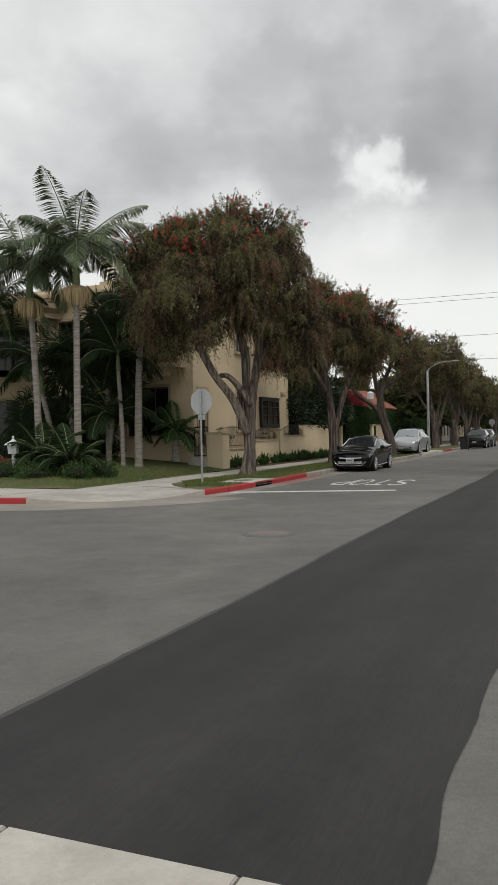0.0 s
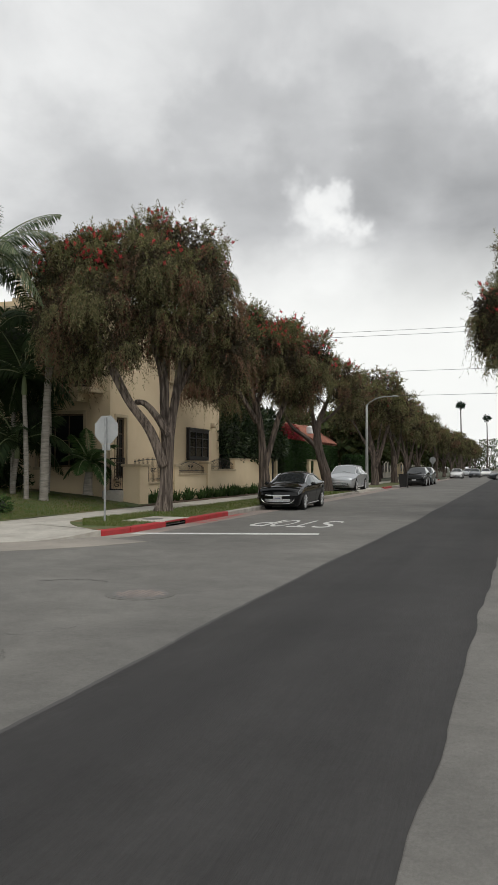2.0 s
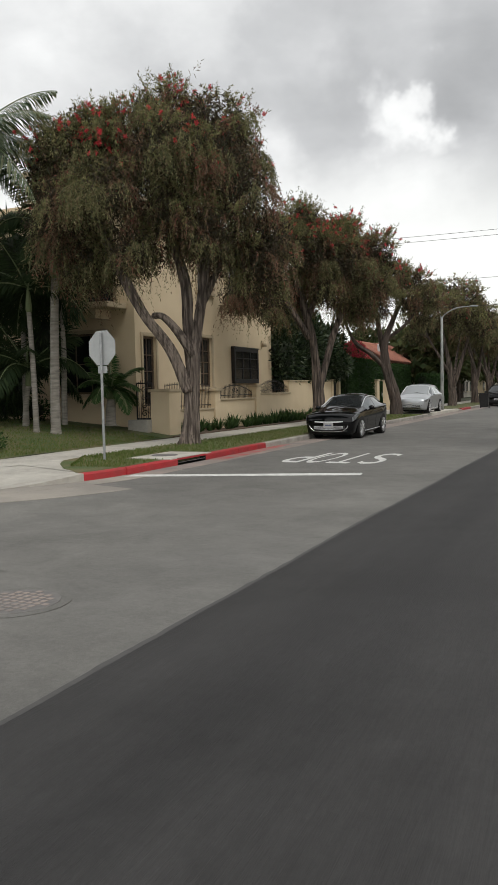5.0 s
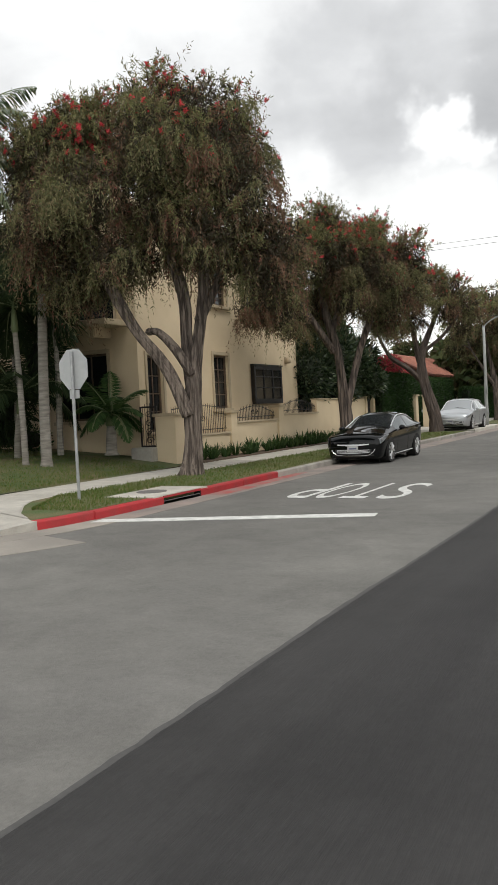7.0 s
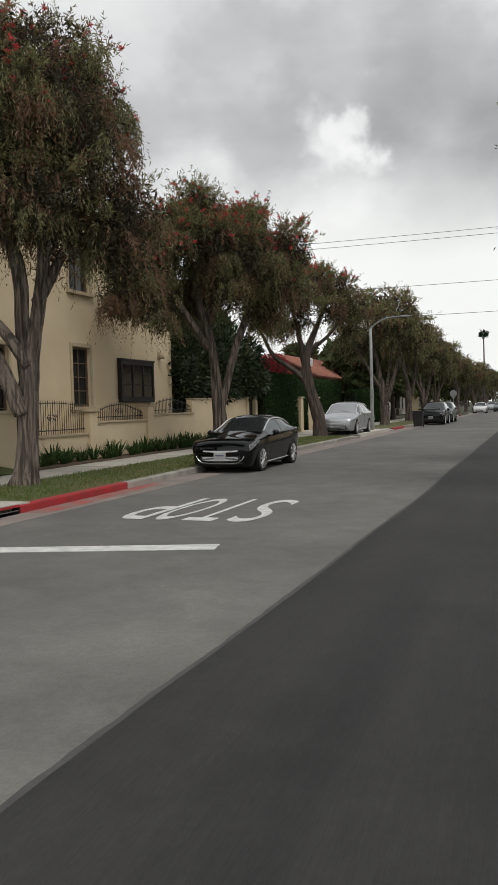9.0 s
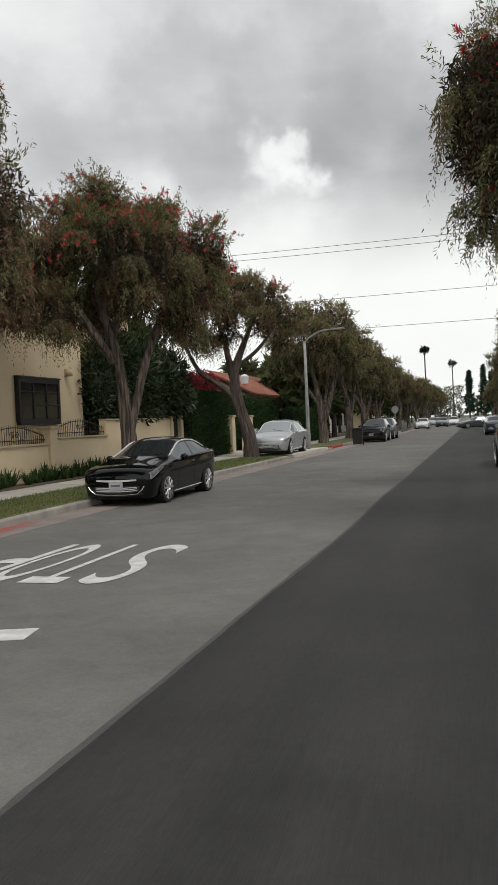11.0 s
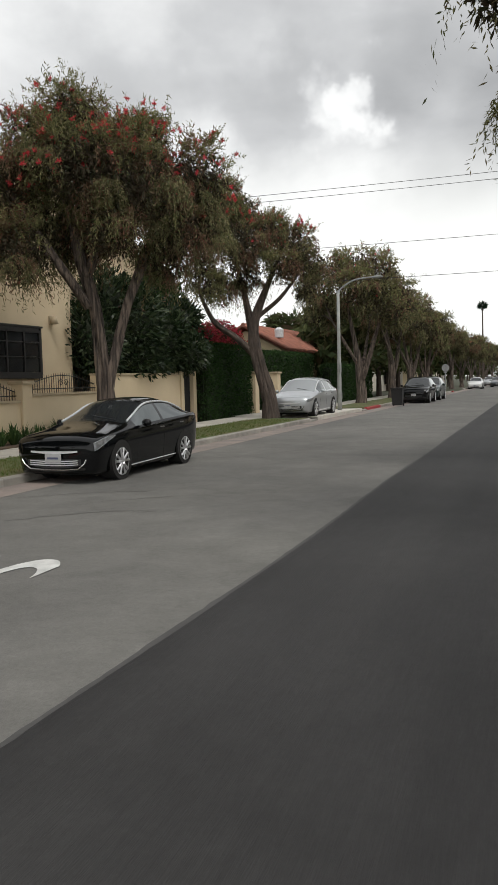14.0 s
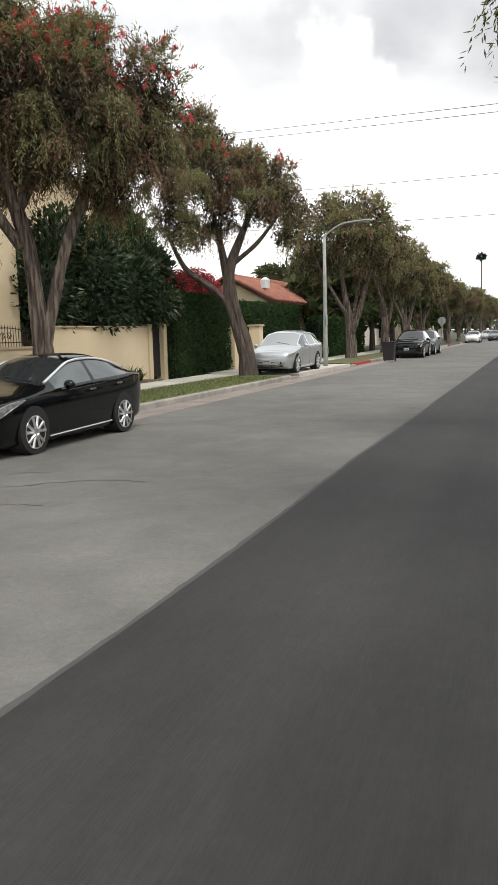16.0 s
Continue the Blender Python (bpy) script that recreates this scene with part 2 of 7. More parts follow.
# colours raised to paint in the pale sky sheen on the leaflets
M_PALM = leafmat("palm_leaflets", [(0.045, 0.075, 0.035), (0.075, 0.115, 0.055), (0.13, 0.16, 0.085), (0.24, 0.25, 0.14)], 0.38)
# Own dark green on sagos; on king palms and thicket it paints their shade
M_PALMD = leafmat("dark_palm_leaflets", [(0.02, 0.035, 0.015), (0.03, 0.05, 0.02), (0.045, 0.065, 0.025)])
M_PALMTRUNK = mat("grey_palm_trunk", (0.34, 0.31, 0.27), 0.9, colour2=(0.2, 0.18, 0.155), scale=3, detail=7, fine=(25, 0.2), bump=0.5, stretch=(1, 1, 6))
M_SHAFT = mat("green_crownshaft", (0.12, 0.17, 0.07), 0.55, colour2=(0.17, 0.19, 0.09), scale=3, stretch=(1, 1, 0.3))
M_SEED = leafmat("straw_seed_strings", [(0.55, 0.43, 0.25), (0.66, 0.54, 0.33), (0.45, 0.34, 0.19)], 0.8)
M_HEDGE = leafmat("hedge_leaves", [(0.015, 0.035, 0.012), (0.028, 0.06, 0.018), (0.045, 0.09, 0.025), (0.03, 0.05, 0.02)])
M_MAG = leafmat("glossy_leaves", [(0.01, 0.02, 0.009), (0.018, 0.034, 0.014), (0.035, 0.055, 0.022), (0.09, 0.115, 0.06)], 0.35)
M_AGA = leafmat("strap_leaves", [(0.03, 0.06, 0.02), (0.05, 0.095, 0.03), (0.08, 0.13, 0.04)])
M_BOUG = leafmat("crimson_bracts", [(0.4, 0.03, 0.06), (0.55, 0.06, 0.09), (0.06, 0.1, 0.03)], 0.7)
M_STEEL = mat("galvanised_steel", (0.4, 0.41, 0.41), 0.5, metal=0.6, colour2=(0.3, 0.31, 0.31), scale=7, fine=(40, 0.1))
M_SIGNBACK = mat("bare_aluminium", (0.44, 0.45, 0.45), 0.55, metal=0.35, colour2=(0.38, 0.39, 0.39), scale=4, fine=(20, 0.06))
M_SIGNRED = mat("sign_red", (0.5, 0.02, 0.03), 0.5)
M_POLE = mat("concrete_lamp_pole", (0.36, 0.37, 0.35), 0.8, colour2=(0.28, 0.29, 0.275), scale=3, fine=(60, 0.1), bump=0.2)
M_IRON = mat("cast_iron", (0.13, 0.125, 0.12), 0.75, metal=0.2, colour2=(0.18, 0.17, 0.16), scale=8, fine=(40, 0.2))
M_TILE = mat("terracotta_tile", (0.36, 0.14, 0.09), 0.85, colour2=(0.25, 0.11, 0.08), scale=2.5, fine=(20, 0.2), island=0.25)
M_RUBBER = mat("tyre_rubber", (0.015, 0.015, 0.015), 0.85, fine=(50, 0.2))
M_PLASTIC = mat("black_plastic", (0.02, 0.02, 0.021), 0.55, fine=(20, 0.1))
M_CHROME = mat("chrome", (0.75, 0.75, 0.76), 0.15, metal=1.0)
M_ALLOY = mat("alloy_wheel", (0.62, 0.62, 0.63), 0.3, metal=0.9)
M_BARREL = mat("dark_alloy", (0.06, 0.06, 0.062), 0.5, metal=0.5)
M_SATIN = mat("satin_trim", (0.72, 0.73, 0.74), 0.4, metal=0.4)
M_REDWORN = mat("worn_red_paint", (0.36, 0.085, 0.075), 0.85, colour2=(0.25, 0.17, 0.15), scale=2.2, detail=9, fine=(40, 0.2))
M_CARBLACK = mat("black_car_paint", (0.003, 0.0035, 0.004), 0.06, spec=0.3, coat=0.15)
M_CARSILVER = mat("silver_car_paint", (0.52, 0.54, 0.56), 0.35, metal=0.7, coat=0.8)
M_CARWHITE = mat("white_car_paint", (0.75, 0.75, 0.74), 0.3, coat=0.8)
M_CARGREY = mat("grey_car_paint", (0.09, 0.1, 0.11), 0.3, metal=0.4, coat=0.8)
M_CARGREEN = mat("dark_green_car_paint", (0.02, 0.035, 0.033), 0.3, metal=0.3, coat=0.8)
M_CARGLASS = mat("tinted_car_glass", (0.03, 0.034, 0.036), 0.03, metal=0.25, spec=0.8)
M_SIDEGLASS = mat("reflecting_side_glass", (0.17, 0.185, 0.185), 0.05, metal=1.0)
# pale grey base colour stands in for sky reflected in the windscreen
M_CARGLASSL = mat("pale_reflecting_car_glass", (0.3, 0.32, 0.33), 0.1, spec=0.8)
M_LAMPLENS = mat("clear_headlight", (0.6, 0.62, 0.63), 0.12, metal=0.4, colour2=(0.3, 0.31, 0.32), scale=14)
M_TAIL = mat("red_tail_light", (0.4, 0.01, 0.015), 0.2)
# shade on the second trunk put into a darker bark; far trees reuse it
M_BARKM = mat("brown_bark", (0.2, 0.155, 0.125), 0.95, colour2=(0.06, 0.047, 0.04), scale=14, detail=9, fine=(40, 0.4), bump=1.0, bump_scale=24, stretch=(1, 1, 0.08), lo=0.4, hi=0.58)
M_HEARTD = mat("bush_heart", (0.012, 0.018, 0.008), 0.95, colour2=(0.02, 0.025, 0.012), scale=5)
M_PALE = leafmat("white_petals", [(0.6, 0.6, 0.55), (0.7, 0.7, 0.66), (0.06, 0.1, 0.03)], 0.7)
M_CREAM = mat("pale_stucco", (0.62, 0.58, 0.5), 0.92, colour2=(0.54, 0.5, 0.43), scale=0.8, detail=8, fine=(30, 0.06), bump=0.2)
M_PLATE = mat("number_plate", (0.45, 0.45, 0.45), 0.5, fine=(60, 0.2))
M_BAR = mat("plate_bars", (0.08, 0.09, 0.16), 0.6)
M_CABLE = mat("cable", (0.03, 0.03, 0.03), 0.7)
M_PORCELAIN = mat("white_glazed_lantern", (0.75, 0.76, 0.76), 0.35, colour2=(0.6, 0.62, 0.63), scale=9)
M_CYPRESS = leafmat("cypress_foliage", [(0.012, 0.03, 0.018), (0.02, 0.045, 0.025), (0.03, 0.055, 0.03)])
M_FARLEAF = leafmat("far_foliage", [(0.035, 0.055, 0.022), (0.06, 0.075, 0.03), (0.1, 0.12, 0.045), (0.07, 0.05, 0.035)])

# ---- building tools ----
def thing(name, place, label="", category="", group="", kind=""):
    ob = new(name)
    ob.empty_display_size = 0.2
    ob.matrix_world = place if isinstance(place, Matrix) else Matrix.Translation(place)
    return tagged(ob, label, category, group, kind)


def finish(name, bm, material, smooth=False):
    me = bpy.data.meshes.new(name)
    bmesh.ops.recalc_face_normals(bm, faces=bm.faces)
    bm.to_mesh(me)
    bm.free()
    if smooth:
        me.shade_smooth()
    me.materials.append(material)
    return me


def part(name, bm, material, parent=None, label="", smooth=False, kind=""):
    """One mesh object; its coordinates are those of its thing."""
    me = bm if isinstance(bm, bpy.types.Mesh) else finish(name, bm, material, smooth)
    ob = new(name, me)
    if parent is not None:
        ob.parent = parent
    return tagged(ob, label, kind=kind)


def box(x0, x1, y0, y1, z0, z1, bm=None, bevel=0.0):
    bm2 = bmesh.new()
    bmesh.ops.create_cube(bm2, size=1.0)
    bmesh.ops.scale(bm2, vec=(x1 - x0, y1 - y0, z1 - z0), verts=bm2.verts)
    bmesh.ops.translate(bm2, vec=((x0 + x1) / 2, (y0 + y1) / 2, (z0 + z1) / 2), verts=bm2.verts)
    if bevel:
        bmesh.ops.bevel(bm2, geom=bm2.edges, offset=bevel, segments=2, affect="EDGES")
    return join(bm, bm2)


def join(bm, bm2):
    if bm is None:
        return bm2
    me = bpy.data.meshes.new("tmp")
    bm2.to_mesh(me)
    bm2.free()
    bm.from_mesh(me)
    bpy.data.meshes.remove(me)
    return bm


def tube(pts, radii, sides=8, bm=None, flute=0.0, seed=0, caps=True):
    """A tapered tube along a line of points; flute: uneven ridges of its skin."""
    bm = bm or bmesh.new()
    rng = random.Random(seed)
    pts = [Vector(p) for p in pts]
    ph = [rng.uniform(0, 6.28) for _ in range(4)]
    rings = []
    for i, p in enumerate(pts):
        d = (pts[min(i + 1, len(pts) - 1)] - pts[max(i - 1, 0)]).normalized()
        a = d.cross(Vector((0.31, 0.95, 0.05)))
        if a.length < 0.05:
            a = d.cross(Vector((1, 0, 0)))
        a.normalize()
        b = d.cross(a)
        r = radii[i] if hasattr(radii, "__len__") else radii
        ring = []
        for k in range(sides):
            an = 2 * math.pi * k / sides
            rr = r
            if flute:
                ca, sa = math.cos(an), math.sin(an)
                rr = r * (1 + flute * (math.sin(3 * an + ph[0] + i * 0.12) * 0.4 + noise.noise((ca * 2.2 + ph[1], sa * 2.2, i * 0.11)) * 0.9 - abs(noise.noise((ca * 6.5 + ph[2], sa * 6.5, i * 0.08))) * 1.9 + 0.35))
            ring.append(bm.verts.new(p + (a * math.cos(an) + b * math.sin(an)) * rr))
        rings.append(ring)
    for r0, r1 in zip(rings, rings[1:]):
        for k in range(sides):
            bm.faces.new((r0[k], r0[(k + 1) % sides], r1[(k + 1) % sides], r1[k]))
    if caps:
        bm.faces.new(rings[0][::-1])
        bm.faces.new(rings[-1])
    return bm


def bezier(pts, n):
    """n points on a smooth line through the given ones."""
    pts = [Vector(p) for p in pts]
    out = []
    for i in range(n):
        f = i / (n - 1) * (len(pts) - 1)
        k = min(int(f), len(pts) - 2)
        u = f - k
        p0, p1, p2, p3 = pts[max(k - 1, 0)], pts[k], pts[k + 1], pts[min(k + 2, len(pts) - 1)]
        out.append(0.5 * (2 * p1 + (p2 - p0) * u + (2 * p0 - 5 * p1 + 4 * p2 - p3) * u * u + (3 * p1 - p0 - 3 * p2 + p3) * u ** 3))
    return out


def sheet_mesh(name, verts, faces, material, smooth=False):
    me = bpy.data.meshes.new(name)
    me.from_pydata(verts, [], faces)
    if smooth:
        me.shade_smooth()
    me.materials.append(material)
    return me


def quads_mesh(name, corners, material):
    """Loose quads from an array (n, 4, 3)."""
    corners = np.asarray(corners, float)
    n = len(corners)
    me = bpy.data.meshes.new(name)
    me.vertices.add(4 * n)
    me.vertices.foreach_set("co", corners.reshape(-1))
    me.loops.add(4 * n)
    me.loops.foreach_set("vertex_index", np.arange(4 * n, dtype=np.int32))
    me.polygons.add(n)
    me.polygons.foreach_set("loop_start", np.arange(0, 4 * n, 4, dtype=np.int32))
    me.update(calc_edges=True)
    me.materials.append(material)
    return me


def leaves(places, along, length, width, rng, bend=0.0):
    """Diamond leaves (n, 4, 3) at places, pointing along."""
    n = len(places)
    along = along / np.maximum(np.linalg.norm(along, axis=1, keepdims=True), 1e-6)
    side = np.cross(along, rng.normal(size=(n, 3)))
    side /= np.maximum(np.linalg.norm(side, axis=1, keepdims=True), 1e-6)
    L = (length * rng.uniform(0.7, 1.3, n))[:, None]
    W = (width * rng.uniform(0.7, 1.3, n))[:, None]
    tip = places + along * L
    tip[:, 2] -= bend * L[:, 0]
    mid = places + along * L * 0.45
    return np.stack([places, mid + side * W / 2, tip, mid - side * W / 2], axis=1)

# ---- ground, road, kerbs, pavement ----
KX = -8.87         # face of the kerb on the house side
KR = 1.75          # face of the opposite kerb
CX, CY, CRAD = -13.4, 19.9, 4.5   # kerb return at the corner


def kx(y):
    """The kerb bends away slightly past the drain."""
    return KX - 0.21 * min(1.0, max(0.0, (y - 23.3) / 8.0))


def flat(name, poly, z, material, thick=0.0):
    bm = bmesh.new()
    f = bm.faces.new([bm.verts.new((x, y, z)) for x, y in poly])
    if thick:
        r = bmesh.ops.extrude_face_region(bm, geom=[f])
        bmesh.ops.translate(bm, vec=(0, 0, -thick), verts=[v for v in r["geom"] if isinstance(v, bmesh.types.BMVert)])
    return part(name, bm, material)


def arc(cx, cy, r, a0, a1, n=12):
    return [(cx + r * math.cos(radians(a0 + (a1 - a0) * i / n)), cy + r * math.sin(radians(a0 + (a1 - a0) * i / n))) for i in range(n + 1)]


bm = bmesh.new()
bmesh.ops.create_grid(bm, x_segments=8, y_segments=8, size=2500)
tagged(part("ground", bm, M_LAND), "flat green and brown land under the town", "ground", kind="structure")
ground = bpy.data.objects["ground"]
ground.location.z = -0.06

# the road: a crowned asphalt sheet with slight unevenness, and the street that crosses it
def road_z(x, y):
    return 0.0


road = tagged(flat("road", [(-8.3, -60), (1.15, -60), (1.15, 600), (-8.3, 600)], 0.0, M_ROAD), "worn grey asphalt street with cracks and stains", "road", kind="structure")
tagged(flat("side_road", [(-300, -2), (-8.3, -2), (-8.3, 19.8)] + [(CX + (CRAD + 0.6) * math.cos(radians(a)), CY + (CRAD + 0.6) * math.sin(radians(a))) for a in range(-2, -91, -8)] + [(-300, 14.8)], 0.0, M_ROAD), "grey asphalt side street at the junction", "road", kind="structure")
tagged(flat("side_road", [(1.15, -2), (300, -2), (300, 14.36), (1.15, 14.36)], 0.0, M_ROAD), "grey asphalt side street across the junction", "road", kind="structure")

# newer dark asphalt strip with an uneven edge
rng = random.Random(3)
bm = bmesh.new()
rows_l, rows_r = [], []
y = 2.545
while y < 420:
    wob = noise.noise((0, y * 0.2, 0)) * 0.05 + noise.noise((3, y * 1.3, 0)) * 0.01 + noise.noise((7, y * 6, 0)) * 0.007
    base = -2.99 if y < 15 else -2.99 + 0.17 * min(1, (y - 15) / 9)
    rows_l.append(bm.verts.new((base + wob, y, 0.005)))
    rows_r.append(bm.verts.new((-0.58 + 0.016 * min(y, 24) + 1.2 * min(1, max(0, (y - 25) / 12)) + wob * 0.8 + noise.noise((11, y * 0.9, 0)) * 0.06, y, 0.005)))
    y += 0.09 if y < 60 else 1.5
for a, b, c, d in zip(rows_l, rows_r, rows_r[1:], rows_l[1:]):
    bm.faces.new((a, b, c, d))
rows_l = [tuple(v.co) for v in rows_l]
tagged(part("asphalt_patch", bm, M_PATCH), "dark newer asphalt strip laid along the street", "road", kind="structure")

# a thin feathered border where the newer strip meets the old asphalt
bm = bmesh.new()
prev = None
for v in rows_l[:700]:
    y = v[1]
    w = 0.045 + 0.02 * noise.noise((5, y * 0.6, 0)) + 0.015 * noise.noise((9, y * 5.0, 0))
    pair = (bm.verts.new((v[0] - max(w, 0.015), y, 0.0035)), bm.verts.new((v[0] + 0.01, y, 0.0035)))
    if prev:
        bm.faces.new((prev[0], prev[1], pair[1], pair[0]))
    prev = pair
tagged(part("patch_border", bm, M_SEAM), "uneven dark tar border of the newer asphalt", "road", kind="structure")

# thin sealed cracks in the old asphalt
def crack(pts, w=0.02, seed=0):
    r = random.Random(seed)
    bm = bmesh.new()
    line = bezier([(x, y, 0.0045) for x, y in pts], 26)
    vs = []
    for i, p in enumerate(line):
        d = (line[min(i + 1, 25)] - line[max(i - 1, 0)]).normalized()
        n = Vector((-d.y, d.x, 0))
        p = p + n * r.uniform(-0.04, 0.04)
        ww = w * r.uniform(0.3, 1.0)
        vs.append((bm.verts.new(p + n * ww / 2), bm.verts.new(p - n * ww / 2)))
    for (a, b), (c, d) in zip(vs, vs[1:]):
        bm.faces.new((a, b, d, c))
    return tagged(part("road_crack", bm, M_CRACK), "thin dark crack in the asphalt", "crack", kind="structure")


for k, c in enumerate([[(-5.4, 8.3), (-5.0, 8.9), (-4.5, 9.1), (-4.2, 9.6)], [(-4.9, 8.9), (-4.5, 8.7), (-4.1, 8.2)], [(-8.0, 29.2), (-7.0, 30.0), (-6.3, 30.2)],
                       [(-6.9, 27.4), (-6.0, 28.3), (-5.3, 28.5)], [(-6.6, 29.0), (-5.6, 29.8), (-4.7, 29.9)], [(-8.1, 35), (-6.4, 36.4), (-5.2, 39.8)], [(-6.4, 12.2), (-5.9, 12.5), (-5.3, 12.4)]]):
    crack(c, 0.012 if k < 2 else 0.03, k)

# pale concrete band across the junction
for k in range(6):
    x0 = -5.2 + k * 1.02
    ob = tagged(part("concrete_band", box(x0 + 0.006, x0 + 1.014, 1.62, 2.54, -0.1, 0.012, bevel=0.006), M_CONC), "pale concrete cross gutter slab in the road", "gutter", kind="structure")


def sweep(name, line, prof, material, closed_ends=True):
    """A profile (offset to the left of the line, height) carried along a line on the ground."""
    bm = bmesh.new()
    rings = []
    n = len(line)
    for i, (x, y) in enumerate(line):
        a, b = line[max(i - 1, 0)], line[min(i + 1, n - 1)]
        d = Vector((b[0] - a[0], b[1] - a[1])).normalized()
        nx, ny = -d.y, d.x
        rings.append([bm.verts.new((x + nx * o, y + ny * o, z)) for o, z in prof])
    m = len(prof)
    for r0, r1 in zip(rings, rings[1:]):
        for k in range(m):
            bm.faces.new((r0[k], r0[(k + 1) % m], r1[(k + 1) % m], r1[k]))
    bm.faces.new(rings[0])
    bm.faces.new(rings[-1][::-1])
    return part(name, bm, material)


# kerb stones: the face on the line, the body to its left; h is the height
def kerb(line, material, label, h=0.15):
    prof = [(0.0, -0.1), (0.0, h - 0.03), (0.012, h - 0.01), (0.03, h), (0.15, h), (0.15, -0.1)]
    return tagged(sweep("kerb", line, prof, material), label, "kerb", kind="structure")


kerb(arc(CX, CY, CRAD, -15, 0, 5), M_RED, "red-painted concrete kerb, scuffed, at the corner")
kerb([(KX, 19.906), (KX, 21.9)], M_RED, "red-painted concrete kerb beside the drain")
y = 23.25
while y < 49.5:
    y1 = min(y + (1.9 if y < 27 else 3.2), 49.6)
    red = y < 26.9
    kerb([(kx(y), y), (kx(y1), y1 - 0.008)], M_RED if red else M_KERB, "red-painted concrete kerb beside the drain" if red else "weathered grey concrete kerb")
    y = y1
kerb([(kx(50), 49.6), (kx(50), 50.6)], M_KERB, "grey concrete kerb falling to the driveway", 0.08)
kerb([(kx(60), 59.5), (kx(60), 60.7)], M_KERB, "grey concrete kerb falling to the driveway", 0.08)
kerb([(kx(60), 60.71), (kx(60), 64.5)], M_RED, "short red-painted kerb")
y = 64.51
while y < 98:
    kerb([(kx(y), y), (kx(y), y + 8.0)], M_KERB, "weathered grey concrete kerb")
    y += 8.01
kerb([(kx(y), y), (kx(y), 103.8)], M_RED, "red-painted kerb by the far junction")
kerb([(kx(118), 118), (kx(118), 420)], M_KERB, "grey concrete kerb")
kerb(arc(CX, CY, CRAD, -90, -76, 5)[::1], M_RED, "red-painted kerb across the corner ramp")
kerb([(-120, CY - CRAD), (CX - 0.02, CY - CRAD)], M_KERB, "grey concrete kerb of the side street")
kerb([(KR, 420), (KR, 21)][::1], M_KERB, "grey concrete kerb on the opposite side")
# gutter pans
GZ = 0.004
tagged(flat("gutter", [(-8.3, 19.9), (-8.3, 420), (kx(420) + 0.002, 420), (kx(40) + 0.002, 31.3), (KX + 0.002, 23.3), (KX + 0.002, 19.9)][::-1], GZ, M_GUTTER, 0.1), "stained pinkish concrete gutter along the kerb", "gutter", kind="structure")
a_in, a_out = arc(CX, CY, CRAD + 0.002, -90, 0, 14), arc(CX, CY, CRAD + 0.6 + 0.0, -90, 0, 14)
apron_out = arc(CX, CY, CRAD + 1.7, -90, -18, 14)
tagged(flat("gutter_apron", arc(CX, CY, CRAD + 0.605, -90, -18, 14) + apron_out[::-1], 0.006, M_APRON, 0.1), "pale concrete gutter apron before the corner ramp", "gutter", kind="structure")
tagged(flat("gutter", a_in + a_out[::-1], GZ + 0.003, M_APRON, 0.1), "stained concrete gutter round the corner", "gutter", kind="structure")
tagged(flat("gutter", [(1.15, 21), (KR - 0.002, 21), (KR - 0.002, 420), (1.15, 420)], GZ, M_GUTTER, 0.1), "concrete gutter of the opposite side", "gutter", kind="structure")

# catch basin: concrete mouth in the kerb with a slab and an iron lid behind
basin = thing("storm_drain", (0, 0, 0), "storm drain mouth in the red kerb with a concrete slab", "drain")
bm = box(KX - 1.15, KX - 0.02, 21.6, 23.55, 0.11, 0.165, bevel=0.012)
part("slab", bm, M_CONC, basin)
part("lintel", box(KX - 0.14, KX - 0.001, 21.905, 23.245, 0.115, 0.153), M_RED, basin, "red-painted steel lintel over the opening")
bm = box(KX - 0.6, KX - 0.55, 21.905, 23.245, -0.35, 0.11)
box(KX - 0.55, KX - 0.01, 21.906, 21.93, -0.35, 0.112, bm)
box(KX - 0.55, KX - 0.01, 23.22, 23.244, -0.35, 0.112, bm)
part("chamber", bm, M_DARK, basin, "dark hollow behind the opening")
part("bar", tube([(KX - 0.03, 21.92, 0.055), (KX - 0.03, 23.23, 0.055)], 0.01, 8), M_IRON, basin, "iron bar across the opening")
bm = bmesh.new()
bmesh.ops.create_cone(bm, cap_ends=True, segments=28, radius1=0.3, radius2=0.3, depth=0.014)
bmesh.ops.translate(bm, vec=(KX - 0.68, 22.5, 0.169), verts=bm.verts)
part("lid", bm, M_IRON, basin, "round iron lid")

# manhole in the road
mh = thing("manhole", (-4.5, 11.6, 0), "round cast-iron manhole cover set in the asphalt", "manhole")
bm = bmesh.new()
bmesh.ops.create_cone(bm, cap_ends=True, segments=40, radius1=0.44, radius2=0.44, depth=0.012)
part("ring", bm, M_ROAD, mh, "worn asphalt ring")
bm = bmesh.new()
bmesh.ops.create_cone(bm, cap_ends=True, segments=40, radius1=0.36, radius2=0.355, depth=0.014)
bmesh.ops.translate(bm, vec=(0, 0, 0.003), verts=bm.verts)
part("cover", bm, M_IRON, mh)
for i in range(-4, 5):
    for j in range(-4, 5):
        if i * i + j * j < 17:
            part("stud", box(i * 0.075 - 0.024, i * 0.075 + 0.024, j * 0.075 - 0.024, j * 0.075 + 0.024, 0.009, 0.0135), M_GUTTER, mh)

